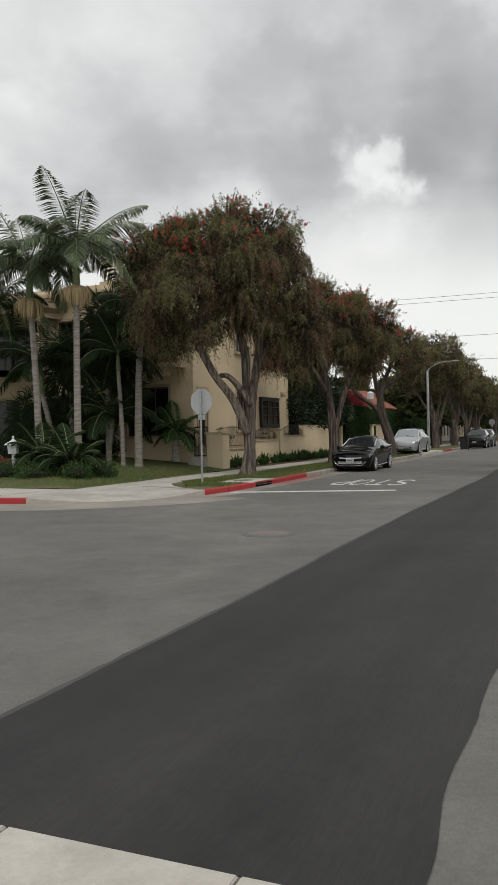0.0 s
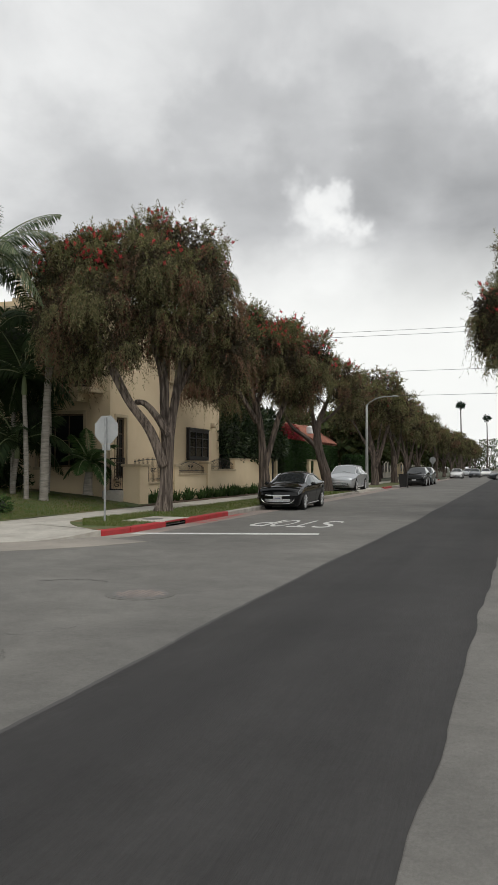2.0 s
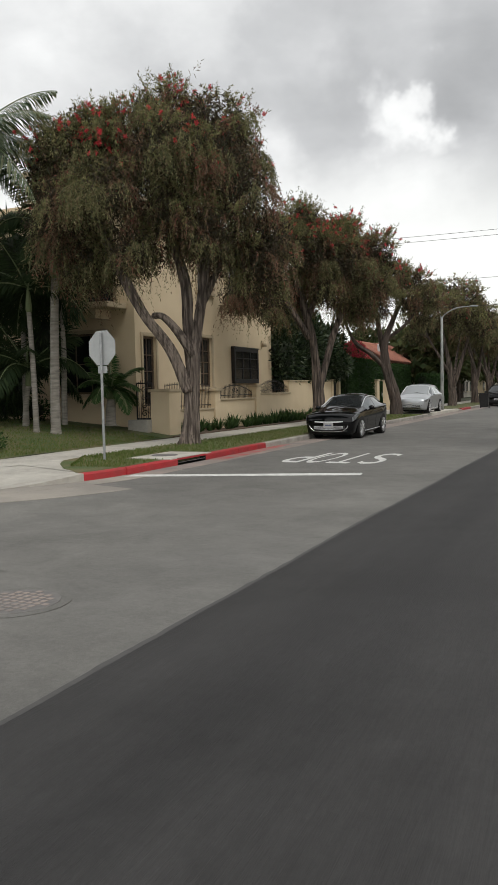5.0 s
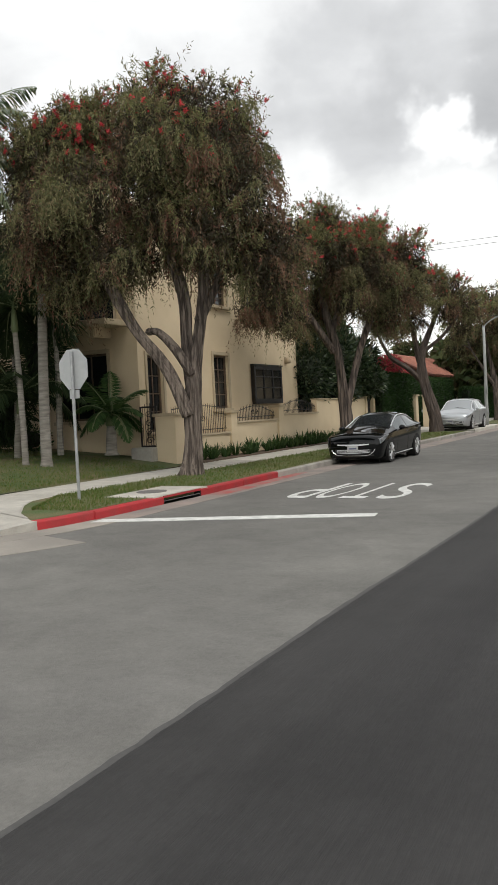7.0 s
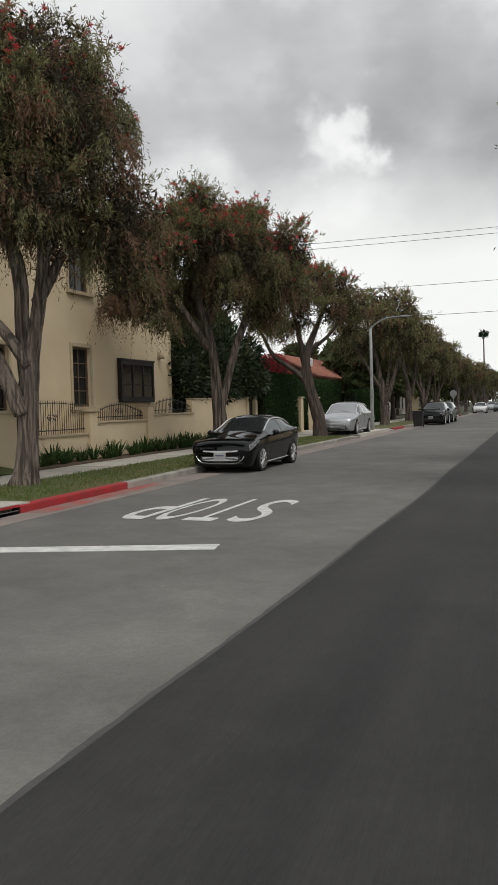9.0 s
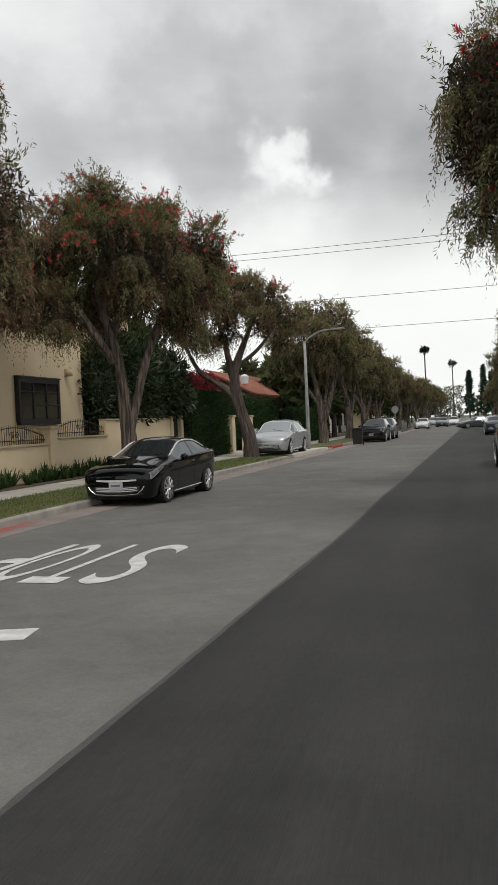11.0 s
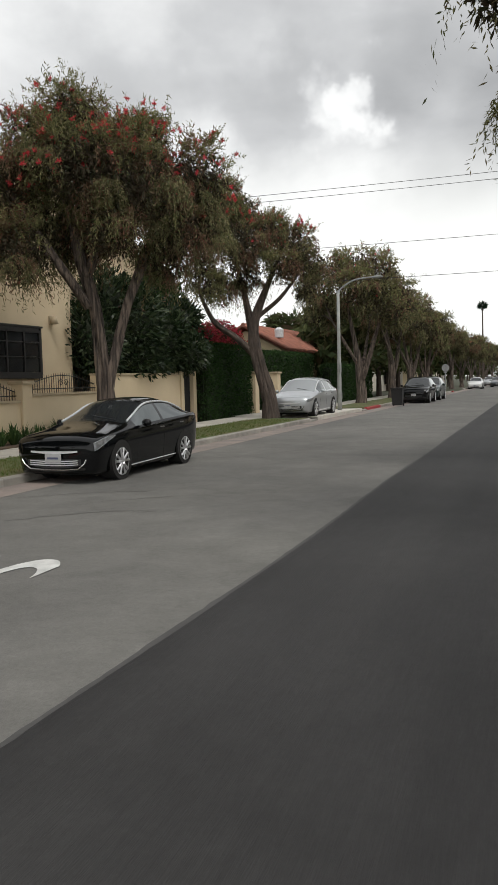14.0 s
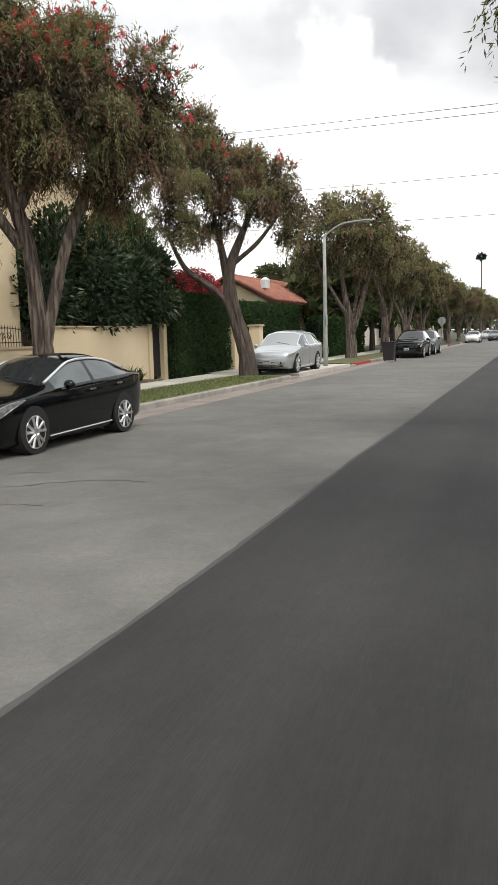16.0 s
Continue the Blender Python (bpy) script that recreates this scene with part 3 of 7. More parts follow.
# corner ramp and pavement
ramp = bmesh.new()
ain = arc(CX, CY, CRAD, -76, -15, 10)
aout = arc(CX, CY, CRAD - 2.6, -76, -15, 10)
flare = (0.148, 0.1, 0.055, 0.016)
vi = [ramp.verts.new((x, y, flare[min(k, 10 - k, 3)])) for k, (x, y) in enumerate(ain)]
vo = [ramp.verts.new((x, y, 0.15)) for x, y in aout]
for a, b, c, d in zip(vi, vi[1:], vo[1:], vo):
    ramp.faces.new((a, b, c, d))
foot = [ramp.verts.new((x, y, -0.05)) for x, y in ain]
for a, b, c, d in zip(vi, vi[1:], foot[1:], foot):
    ramp.faces.new((a, b, c, d))
tagged(part("corner_ramp", ramp, M_CONC), "pale concrete kerb ramp at the street corner", "ramp", kind="structure")

pavement = thing("pavement", (0, 0, 0), "pale concrete pavement of square slabs", "pavement", kind="structure")
SW0, SW1 = -13.0, -11.4
slab_mesh = finish("slab", box(-0.8, 0.8, 0.006, 1.494, -0.12, 0.0, bevel=0.008), M_CONC)
y = 20.5
while y < 103:
    ob = new("slab", slab_mesh)
    ob.parent = pavement
    ob.location = ((SW0 + SW1) / 2, y, 0.15 + rng.uniform(-0.003, 0.003))
    y += 1.5
x = -13.6
slab_side = finish("slab", box(-1.494, -0.006, -1.15, 1.15, -0.12, 0.0, bevel=0.008), M_CONC)
while x > -60:
    ob = new("slab", slab_side)
    ob.parent = pavement
    ob.location = (x, 17.4, 0.15 + rng.uniform(-0.003, 0.003))
    x -= 1.5
inner = arc(CX, CY, CRAD - 2.6, -90, 0, 10)
bm = bmesh.new()
f = bm.faces.new([bm.verts.new((x, y, 0.149)) for x, y in [(-13.55, 16.25), (-13.5, 16.9)] + inner[1:] + [(-9.3, 18.9), (-10.1, 19.45), (-10.8, 20.25), (-11.25, 20.95), (-11.42, 21.9), (-11.6, 20.45), (-13.55, 20.45)]])
part("slab", bm, M_CONC, pavement)
part("slab", (lambda b: (b.faces.new([b.verts.new((x, y, 0.146)) for x, y in [(-13.6, 15.15)] + arc(CX, CY, CRAD - 0.15, -90, -76, 4) + arc(CX, CY, CRAD - 2.7, -76, -90, 4) + [(-13.6, 16.9)]]), b)[1])(bmesh.new()), M_CONC, pavement)

for poly in (arc(CX, CY, CRAD - 0.16, -15.6, 0, 6) + [(-11.45, 21.95), (-13.5, 20.6), (-11.7, 19.4)], [(CX - 0.2, CY - CRAD + 0.16)] + arc(CX, CY, CRAD - 0.16, -90, -75.4, 5) + [(-12.95, 18.0), (-13.6, 18.4)]):
    tagged(flat("pavement_base", poly, 0.14, M_CONC, 0.2), "plain concrete under the corner pavement", "pavement", kind="structure")
tagged(flat("kerb_overspray", [(KX + 0.006, 23.3), (kx(28) + 0.006, 28.2), (kx(28) + 0.25, 28.4), (KX + 0.42, 24.5), (KX + 0.4, 23.3)], GZ + 0.004, M_REDWORN), "worn red paint in the gutter beside the kerb", "road marking", kind="structure")

# driveway between the kerbs
tagged(flat("driveway", [(kx(50), 50.7), (kx(50), 59.4), (-11.4, 58.6), (-30, 58.6), (-30, 53.0), (-11.4, 52.0)], 0.16, M_CONC, 0.2), "pale concrete driveway crossing the pavement", "driveway", kind="structure")

# verge lawn between kerb and pavement
def lawn(name, poly, z, label):
    return tagged(flat(name, poly, z, M_GRASS, 0.1), label, "lawn", kind="structure")


tip = arc(CX, CY, CRAD - 0.15, -15, 0, 4)
lawn("verge", tip + [(KX - 0.15, 23.3), (kx(40) - 0.15, 31.3), (kx(50) - 0.15, 49.8), (SW1, 49.8), (SW1, 21.9), (-11.25, 21.0), (-10.8, 20.3), (-10.1, 19.5)], 0.152, "patchy green and brown grass verge beside the kerb")
lawn("verge", [(kx(60) - 0.15, 60.5), (kx(60) - 0.15, 103), (SW1, 103), (SW1, 60.5)], 0.152, "patchy grass verge beyond the driveway")
lawn("verge", [(-120, 15.16), (-13.62, 15.16), (-13.62, 16.24), (-120, 16.24)], 0.148, "narrow grass verge along the side street")
tagged(flat("pavement_base", [(KR + 0.16, 14.5), (6.0, 14.5), (6.0, 20.99), (KR + 0.16, 20.99)], 0.14, M_CONC, 0.2), "plain concrete pavement at the opposite corner", "pavement", kind="structure")
tagged(flat("pavement_base", [(6.01, 14.5), (120, 14.5), (120, 16.6), (6.01, 16.6)], 0.14, M_CONC, 0.2), "plain concrete pavement of the crossing street", "pavement", kind="structure")
kerb([(KR, 20.99), (KR, 14.5)], M_KERB, "grey concrete kerb at the opposite corner")
lawn("verge", [(KR + 0.15, 21), (KR + 4, 21), (KR + 4, 420), (KR + 0.15, 420)], 0.152, "grass verge of the opposite side")
tagged(flat("planting_bed", [(SW0, 29.0), (SW0, 47), (-13.9, 47), (-13.9, 29.0)], 0.19, M_DIRT, 0.1), "narrow soil bed below the garden wall", "bed", kind="structure")

# garden lawn rising to the house
bm = bmesh.new()
nx, ny = 44, 22
vs = {}
for i in range(nx + 1):
    for j in range(ny + 1):
        x = SW0 + 0.012 - i * (42 / nx)
        y = 18.56 + j * (11.6 / ny)
        d = min(SW0 - x, y - 18.56)
        z = 0.16 + 0.62 * min(1, max(0, d) / 5.5) ** 0.8 + 0.03 * noise.noise((x * 0.5, y * 0.5, 0))
        vs[i, j] = bm.verts.new((x, y, z))
for i in range(nx):
    for j in range(ny):
        bm.faces.new((vs[i, j], vs[i + 1, j], vs[i + 1, j + 1], vs[i, j + 1]))
tagged(part("front_lawn", bm, M_GRASS, smooth=True), "sloping green front lawn of the corner house", "lawn", kind="structure")


def lawn_z(x, y):
    d = min(SW0 - x, y - 18.56)
    return 0.16 + 0.62 * min(1, max(0, d) / 5.5) ** 0.8


def blades(name, count, spot, height, seed, label):
    r = np.random.default_rng(seed)
    base = np.array([spot(r) for _ in range(count)])
    up = np.stack([r.normal(0, 0.35, count), r.normal(0, 0.35, count), np.ones(count)], 1)
    q = leaves(base, up, height, 0.012, r)
    return tagged(new(name, quads_mesh(name, q, M_BLADE)), label, "grass", kind="stuff")


def on_verge(r):
    y = 19.8 + r.random() ** 1.3 * 29
    x = r.uniform(SW1, kx(y) - 0.16)
    if KX - 1.2 < x and 21.55 < y < 23.6:
        x = r.uniform(SW1, KX - 1.2)
    if y < 21.9:
        x = max(x, -9.9 - (y - 19.4) * 0.58)
    return (x, y, 0.15)


def on_lawn(r):
    x, y = SW0 - 0.05 - r.random() ** 1.5 * 8, 18.7 + r.random() * 9.5
    return (x, y, lawn_z(x, y) - 0.005)


blades("verge_grass", 20000, on_verge, 0.055, 5, "short green grass blades on the verge")
blades("lawn_grass", 18000, on_lawn, 0.06, 6, "mown green grass blades of the front lawn")

# paint on the road
tagged(flat("stop_line", [(-8.75, 19.6), (-4.44, 20.88), (-4.5, 21.22), (-8.75, 19.94)], 0.0085, M_WHITE, 0.006), "worn white stop line across the lane", "road marking", kind="structure")


def pavement_letter(ch, x, y0, height, width):
    cu = bpy.data.curves.new("letter", "FONT")
    cu.body, cu.align_x = ch, "CENTER"
    tmp = new("letter_tmp", cu)
    bpy.context.view_layer.update()
    me = bpy.data.meshes.new_from_object(tmp)
    bpy.data.objects.remove(tmp)
    xs = [v.co.x for v in me.vertices]
    ys = [v.co.y for v in me.vertices]
    sx, sy = width / (max(xs) - min(xs)), height / (max(ys) - min(ys))
    mx = (max(xs) + min(xs)) / 2
    for v in me.vertices:
        v.co = ((v.co.x - mx) * sx, (v.co.y - min(ys)) * sy, 0.0)
    me.materials.clear()
    me.materials.append(M_WHITE)
    ob = new("painted_letter", me)
    ob.matrix_world = pose(x, y0, 0.0075, 0, 0, 180)
    return tagged(ob, "white painted letter %s on the asphalt" % ch, "road marking", "stop lettering")


for ch, x in zip("STOP", (-4.98, -5.62, -6.22, -6.76)):
    pavement_letter(ch, x, 25.65, 2.65, 0.5)

# ---- street trees: weeping bottlebrush ----
def weeping_tree(name, base, face, limbs, blobs, strands, seed, label, per=24, leaf=(0.12, 0.028), flowers=160, bark=None, fill=1.5, bloom=0.5, sere=0.1):
    """face: degrees of the axis u in plan. limbs: lines of (u, v, z, radius). blobs: (u, v, z, r) of the crown."""
    r = np.random.default_rng(seed)
    cu, su = math.cos(radians(face)), math.sin(radians(face))

    def w(u, v, z):
        return (u * cu - v * su, u * su + v * cu, z)
    t = thing(name, base, label, "tree", "street trees")
    bark = bark or M_BARK
    for k, limb in enumerate(limbs):
        n = 7 * len(limb)
        pts = bezier([w(*p[:3]) for p in limb], n)
        rr = np.interp(np.linspace(0, len(limb) - 1, n), range(len(limb)), [p[3] for p in limb])
        part("trunk" if k == 0 else "limb", tube(pts, list(rr * (0.9 if k == 0 else 1.0)), 56 if limb[0][3] > 0.15 else 16, flute=0.3 if limb[0][3] > 0.1 else 0.1, seed=seed + k), bark, t, smooth=True)
    # twigs from the limb ends into the crown
    tw = bmesh.new()
    ends = [w(*limb[-1][:3]) for limb in limbs] + [w(*limb[-2][:3]) for limb in limbs]
    for (u, v, z, rad) in blobs:
        c = Vector(w(u, v, z))
        e = min(ends, key=lambda p: (Vector(p) - c).length)
        tube(bezier([e, (Vector(e) + c) / 2 + Vector((0, 0, 0.25)), c], 6), [0.06, 0.05, 0.045, 0.035, 0.03, 0.02], 6, tw)
        for _ in range(5):
            d = Vector(r.normal(size=3))
            d.z = abs(d.z)
            tube([c, c + d.normalized() * rad * 0.8], [0.018, 0.005], 4, tw, caps=False)
    part("branchwork", tw, M_BARKD, t, kind="stuff")
    # each mass of the crown breaks up into many small clumps
    B = np.array(blobs)
    clumps = []
    for u, v, z, rad_ in B:
        for _ in range(int(6 * rad_ ** 2) + 4):
            d = r.normal(size=3)
            d[2] = d[2] * 0.9 + 0.15
            d /= np.linalg.norm(d)
            rs = rad_ * r.uniform(0.26, 0.46)
            k = (rad_ - rs * 0.6) * r.uniform(0.72, 1.06)
            clumps.append((u + d[0] * k, v + d[1] * k, z + d[2] * k * 0.9, rs, d[2]))
    C = np.array(clumps)
    # hanging strands of narrow leaves
    wc = C[:, 3] ** 2
    pick = r.choice(len(C), strands, p=wc / wc.sum())
    d = r.normal(size=(strands, 3))
    d[:, 2] = np.abs(d[:, 2]) * 0.9 - 0.2
    d /= np.linalg.norm(d, axis=1, keepdims=True)
    rad = C[pick, 3] * (0.5 + 0.5 * r.random(strands) ** 0.5)
    c = np.stack([C[pick, 0] * cu - C[pick, 1] * su, C[pick, 0] * su + C[pick, 1] * cu, C[pick, 2]], 1)
    start = c + d * rad[:, None] * np.array([1, 1, 0.8])
    top = (C[pick, 4] > 0.35) & (d[:, 2] > 0.1)
    length = np.where(top, r.uniform(0.25, 0.6, strands) + 0.45 * (r.random(strands) < 0.1), r.uniform(0.35, 0.95, strands) + 0.45 * (r.random(strands) < 0.15))
    out = d * np.array([1, 1, 0.6]) * np.where(top, 0.55, 0.25)[:, None] + r.normal(0, 0.1, (strands, 3))
    out[:, 2] += np.where(top, 0.6, 0.1)
    drop = np.where(top, 0.2, 1.0) * r.uniform(0.7, 1.2, strands)
    s = np.linspace(0, 1, per)[None, :, None]
    line = start[:, None, :] + out[:, None, :] * s * length[:, None, None] - np.array([0, 0, 1]) * (s ** 1.7) * (drop * length)[:, None, None]
    pts = line.reshape(-1, 3) + r.normal(0, 0.018, (strands * per, 3))
    along = np.repeat(out, per, 0) * 0.5 + r.normal(0, 1, (strands * per, 3)) * np.where(np.repeat(top, per), 0.6, 0.45)[:, None] - np.array([0, 0, 0.75]) * np.repeat(~top, per)[:, None]
    q = leaves(pts, along, leaf[0], leaf[1], r)
    # paler yellow-green leaves on the upper strands of upper clumps
    istip = np.repeat((C[pick, 4] > 0.15) & (d[:, 2] > 0.0) & (r.random(strands) < 0.8), per) & (r.random(strands * per) < 0.6)
    patch = np.array([noise.noise(Vector(p * 0.9 + seed)) for p in start])
    brown = np.repeat(patch + r.normal(0, 0.12, strands) > sere, per) & ~istip
    part("foliage", quads_mesh("foliage", q[~istip & ~brown], M_LEAF), M_LEAF, t, "drooping narrow olive leaves", kind="stuff")
    part("seeding_foliage", quads_mesh("seeding_foliage", q[brown], M_LEAFB), M_LEAFB, t, "drooping leaves brown with old seed heads", kind="stuff")
    if istip.any():
        part("young_foliage", quads_mesh("young_foliage", q[istip], M_LEAFTIP), M_LEAFTIP, t, "yellow-green young leaves at the top", kind="stuff")
    # broader leaves in the heart of the crown, darkened in colour to paint its shade
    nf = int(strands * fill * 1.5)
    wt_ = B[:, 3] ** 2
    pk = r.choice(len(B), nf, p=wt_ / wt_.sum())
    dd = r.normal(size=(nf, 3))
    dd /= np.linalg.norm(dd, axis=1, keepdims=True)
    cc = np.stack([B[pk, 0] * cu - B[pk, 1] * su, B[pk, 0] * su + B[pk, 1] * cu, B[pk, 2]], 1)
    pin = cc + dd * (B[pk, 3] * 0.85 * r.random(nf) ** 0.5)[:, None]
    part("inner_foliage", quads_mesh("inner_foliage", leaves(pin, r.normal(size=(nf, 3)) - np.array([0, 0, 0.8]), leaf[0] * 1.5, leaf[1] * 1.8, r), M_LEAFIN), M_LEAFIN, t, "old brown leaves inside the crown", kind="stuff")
    # brush flowers at the ends of upper strands
    zcut = np.quantile(start[:, 2], bloom)
    cand = np.where((start[:, 2] > zcut) & (C[pick, 4] > -0.1))[0]
    if flowers and len(cand):
        # flowers come in groups
        seeds = r.choice(cand, max(3, flowers // 14))
        near = np.linalg.norm(start[cand][:, None, :] - start[seeds][None], axis=2).min(1)
        prob = np.exp(-(near / 0.45) ** 2) + 0.04
        cand = r.choice(cand, flowers, p=prob / prob.sum())
        fl = []
        for i in cand:
            p = line[i, int(per * r.uniform(0.5, 0.95))]
            n = 34
            ax = out[i] + np.array([0, 0, -0.3])
            ax = ax / np.linalg.norm(ax)
            h = r.uniform(-0.05, 0.05, n)[:, None]
            fl.append(leaves(p + ax * h, r.normal(size=(n, 3)) + ax * 0.1, 0.075, 0.022, r))
        part("flower_mass", quads_mesh("flower_mass", np.concatenate(fl), M_FLOWER), M_FLOWER, t, "red brush flowers", kind="stuff")
    return t


tree_1 = weeping_tree("bottlebrush_tree", (-10.9, 26.3, 0.13), 27.5,
    [[(-0.05, 0, -0.1, 0.42), (-0.02, 0, 0.3, 0.27), (0.03, 0, 1.0, 0.22), (0.1, 0, 2.2, 0.22), (0.2, 0.05, 3.0, 0.16), (0.42, 0.1, 4.3, 0.14), (0.55, 0.1, 6.0, 0.14), (0.7, 0, 7.6, 0.06)],
     [(-0.05, -0.1, 1.5, 0.16), (-0.5, -0.2, 2.6, 0.14), (-1.2, -0.3, 3.6, 0.12), (-1.8, -0.3, 4.8, 0.14), (-2.4, -0.2, 6.2, 0.09), (-2.8, 0, 7.4, 0.04)],
     [(0.05, 0.1, 2.0, 0.17), (-0.05, 0.2, 3.4, 0.14), (-0.1, 0.3, 4.6, 0.14), (-0.45, 0.5, 6.0, 0.1), (-0.7, 0.6, 7.8, 0.04)],
     [(0.1, -0.1, 2.5, 0.12), (-0.3, -0.15, 3.1, 0.11), (-0.7, -0.1, 3.55, 0.09), (-1.0, 0.1, 3.6, 0.07)],
     [(0.3, 0.05, 3.8, 0.12), (0.9, 0.3, 5.0, 0.09), (1.5, 0.5, 6.2, 0.04)]],
    [(-3.0, 0, 7.7, 1.35), (-1.7, 0.5, 8.2, 1.3), (0.9, 0.2, 5.4, 0.95), (-0.3, -0.9, 6.2, 0.9), (2.0, -0.5, 5.0, 0.8), (-1.2, 1.2, 5.6, 0.9), (0.2, 0.6, 5.9, 0.9), (-0.5, 0, 8.7, 1.3), (0.7, -0.4, 8.5, 1.25), (-2.6, 0, 8.3, 1.2), (-3.4, 0.3, 7.4, 1.1), (2.3, 0, 5.6, 0.9), (1.4, 0.6, 7.8, 1.2), (-3.3, -0.6, 6.2, 1.25), (-2.0, -1.0, 6.6, 1.2),
     (1.5, -0.6, 6.5, 1.15), (-2.7, 0.6, 5.1, 1.05), (1.9, 0.3, 5.4, 0.85), (0.6, -1.3, 5.6, 0.85), (-0.6, 1.4, 6.7, 1.1), (0.3, 1.3, 8.0, 1.2), (-0.4, -1.2, 7.6, 1.2), (-1.9, 0.3, 5.2, 0.8), (0.9, -1.1, 7.4, 1.1), (-2.9, -0.3, 5.1, 0.8), (-3.4, 0.2, 5.8, 0.8), (-1.5, -0.9, 5.2, 0.8), (2.1, -0.2, 4.6, 0.7), (-3.3, 0, 8.1, 0.9)],
    7600, 11, "large weeping bottlebrush tree with a fluted trunk and red flowers", per=30, leaf=(0.11, 0.021), flowers=520, fill=4.0)

tree_2 = weeping_tree("bottlebrush_tree", (-10.75, 36.6, 0.13), 31,
    [[(0, 0, -0.1, 0.36), (0, 0, 0.6, 0.26), (-0.02, 0, 1.7, 0.22), (-0.08, 0, 2.6, 0.17), (-0.2, 0, 3.6, 0.15), (-0.5, 0.1, 4.8, 0.15), (-0.8, 0.1, 6.4, 0.06)],
     [(0.05, 0, 1.4, 0.15), (0.28, 0, 2.4, 0.13), (0.6, 0, 3.5, 0.12), (1.1, 0.1, 4.7, 0.11), (1.6, 0.1, 6.2, 0.05)],
     [(-0.3, 0, 3.5, 0.12), (-1.0, -0.2, 4.5, 0.1), (-1.8, -0.2, 5.8, 0.04)],
     [(-0.4, 0, 4.2, 0.12), (0.1, 0.3, 5.4, 0.1), (0.4, 0.4, 7.0, 0.04)]],
    [(-1.3, 0, 7.2, 1.1), (-0.2, 0.3, 7.4, 1.0), (1.0, 0, 7.0, 1.1), (2.0, 0.2, 6.3, 1.0), (-2.3, 0, 6.2, 1.05), (-0.4, -0.8, 6.7, 1.1), (0.9, -0.8, 6.2, 1.1), (-1.5, 0.4, 5.5, 1.0), (1.8, -0.3, 5.4, 0.8),
     (0.2, 0.8, 6.2, 1.1), (-2.6, 0.4, 5.3, 0.8), (-2.9, 0, 6.5, 0.75), (-1.9, -0.5, 4.7, 0.9), (-3.1, 0, 5.2, 0.9), (1.6, 0.2, 4.8, 0.8), (0.3, -0.9, 5.2, 0.8), (-0.6, -0.2, 7.9, 0.9), (0.9, 0.2, 7.5, 0.9), (2.5, 0, 6.7, 0.9), (2.4, 0.2, 5.7, 0.8), (-0.6, 0.9, 5.2, 0.8)],
    6200, 12, "weeping bottlebrush tree with a forked trunk and red flowers", per=28, leaf=(0.11, 0.022), flowers=460, bark=M_BARKM, fill=3.6)

tree_3 = weeping_tree("bottlebrush_tree", (-10.9, 50.0, 0.13), 18,
    [[(0, 0, -0.1, 0.42), (-0.05, 0, 0.7, 0.32), (-0.35, 0, 1.9, 0.27), (-0.6, 0, 3.1, 0.25), (-0.55, 0, 4.0, 0.2), (-0.1, 0.1, 5.2, 0.13), (0.6, 0.1, 6.8, 0.05)],
     [(-0.45, 0, 2.5, 0.14), (-1.3, -0.1, 3.3, 0.12), (-2.2, -0.2, 4.0, 0.1), (-2.8, -0.2, 5.2, 0.04)],
     [(-0.6, 0, 3.4, 0.16), (-0.9, 0.2, 4.8, 0.12), (-1.3, 0.3, 6.6, 0.05)],
     [(-0.4, 0, 4.2, 0.1), (0.5, -0.3, 4.9, 0.08), (1.4, -0.3, 6.0, 0.03)]],
    [(-2.1, 0, 8.9, 1.2), (-1.0, 0.3, 8.3, 1.1), (0.0, 0, 7.4, 1.0), (1.0, 0, 7.0, 1.0), (1.8, 0.2, 6.2, 0.8), (-2.6, 0, 7.4, 1.1), (-1.2, -0.6, 7.0, 1.1), (-2.7, 0.3, 6.0, 0.9), (0.6, -0.6, 6.0, 0.8), (1.5, 0, 5.2, 0.6), (-2.0, -0.4, 5.2, 0.8), (-0.9, 0.3, 6.0, 0.9)],
    4300, 13, "weeping bottlebrush tree with a leaning trunk", per=24, leaf=(0.12, 0.025), flowers=200, bark=M_BARKD, fill=1.8)

FAR_LIMBS = [[(0, 0, -0.1, 0.4), (0, 0, 0.6, 0.3), (-0.1, 0, 1.7, 0.26), (-0.2, 0, 2.8, 0.22), (-0.5, 0.1, 4.6, 0.13), (-0.8, 0.1, 6.2, 0.05)], [(0.05, 0, 1.5, 0.18), (0.5, 0, 2.8, 0.15), (1.0, 0.1, 4.5, 0.1), (1.5, 0.1, 6.0, 0.04)],
             [(-0.15, 0, 2.4, 0.12), (-0.9, -0.4, 3.6, 0.1), (-1.8, -0.5, 5.2, 0.04)], [(0.1, 0, 2.2, 0.12), (0.4, 0.7, 3.8, 0.09), (0.7, 1.4, 5.4, 0.04)]]
far_a = weeping_tree("bottlebrush_tree", (-11.0, 68.3, 0.13), 15, FAR_LIMBS,
    [(-1.4, 0, 8.2, 1.3), (-0.2, 0.6, 8.8, 1.2), (1.2, 0, 8.0, 1.4), (2.4, 0.2, 6.8, 1.2), (-2.6, 0, 6.8, 1.3), (-0.4, -1.2, 7.0, 1.4), (1.0, -1.2, 6.2, 1.3), (-1.5, 0.9, 5.8, 1.2), (2.0, -0.3, 5.4, 1.0), (0.4, 1.6, 6.4, 1.3), (-2.8, 0.4, 5.4, 0.9)],
    2700, 21, "round-crowned weeping bottlebrush street tree", per=13, leaf=(0.2, 0.046), flowers=40, fill=1.0, sere=0.25, bark=M_BARKM)
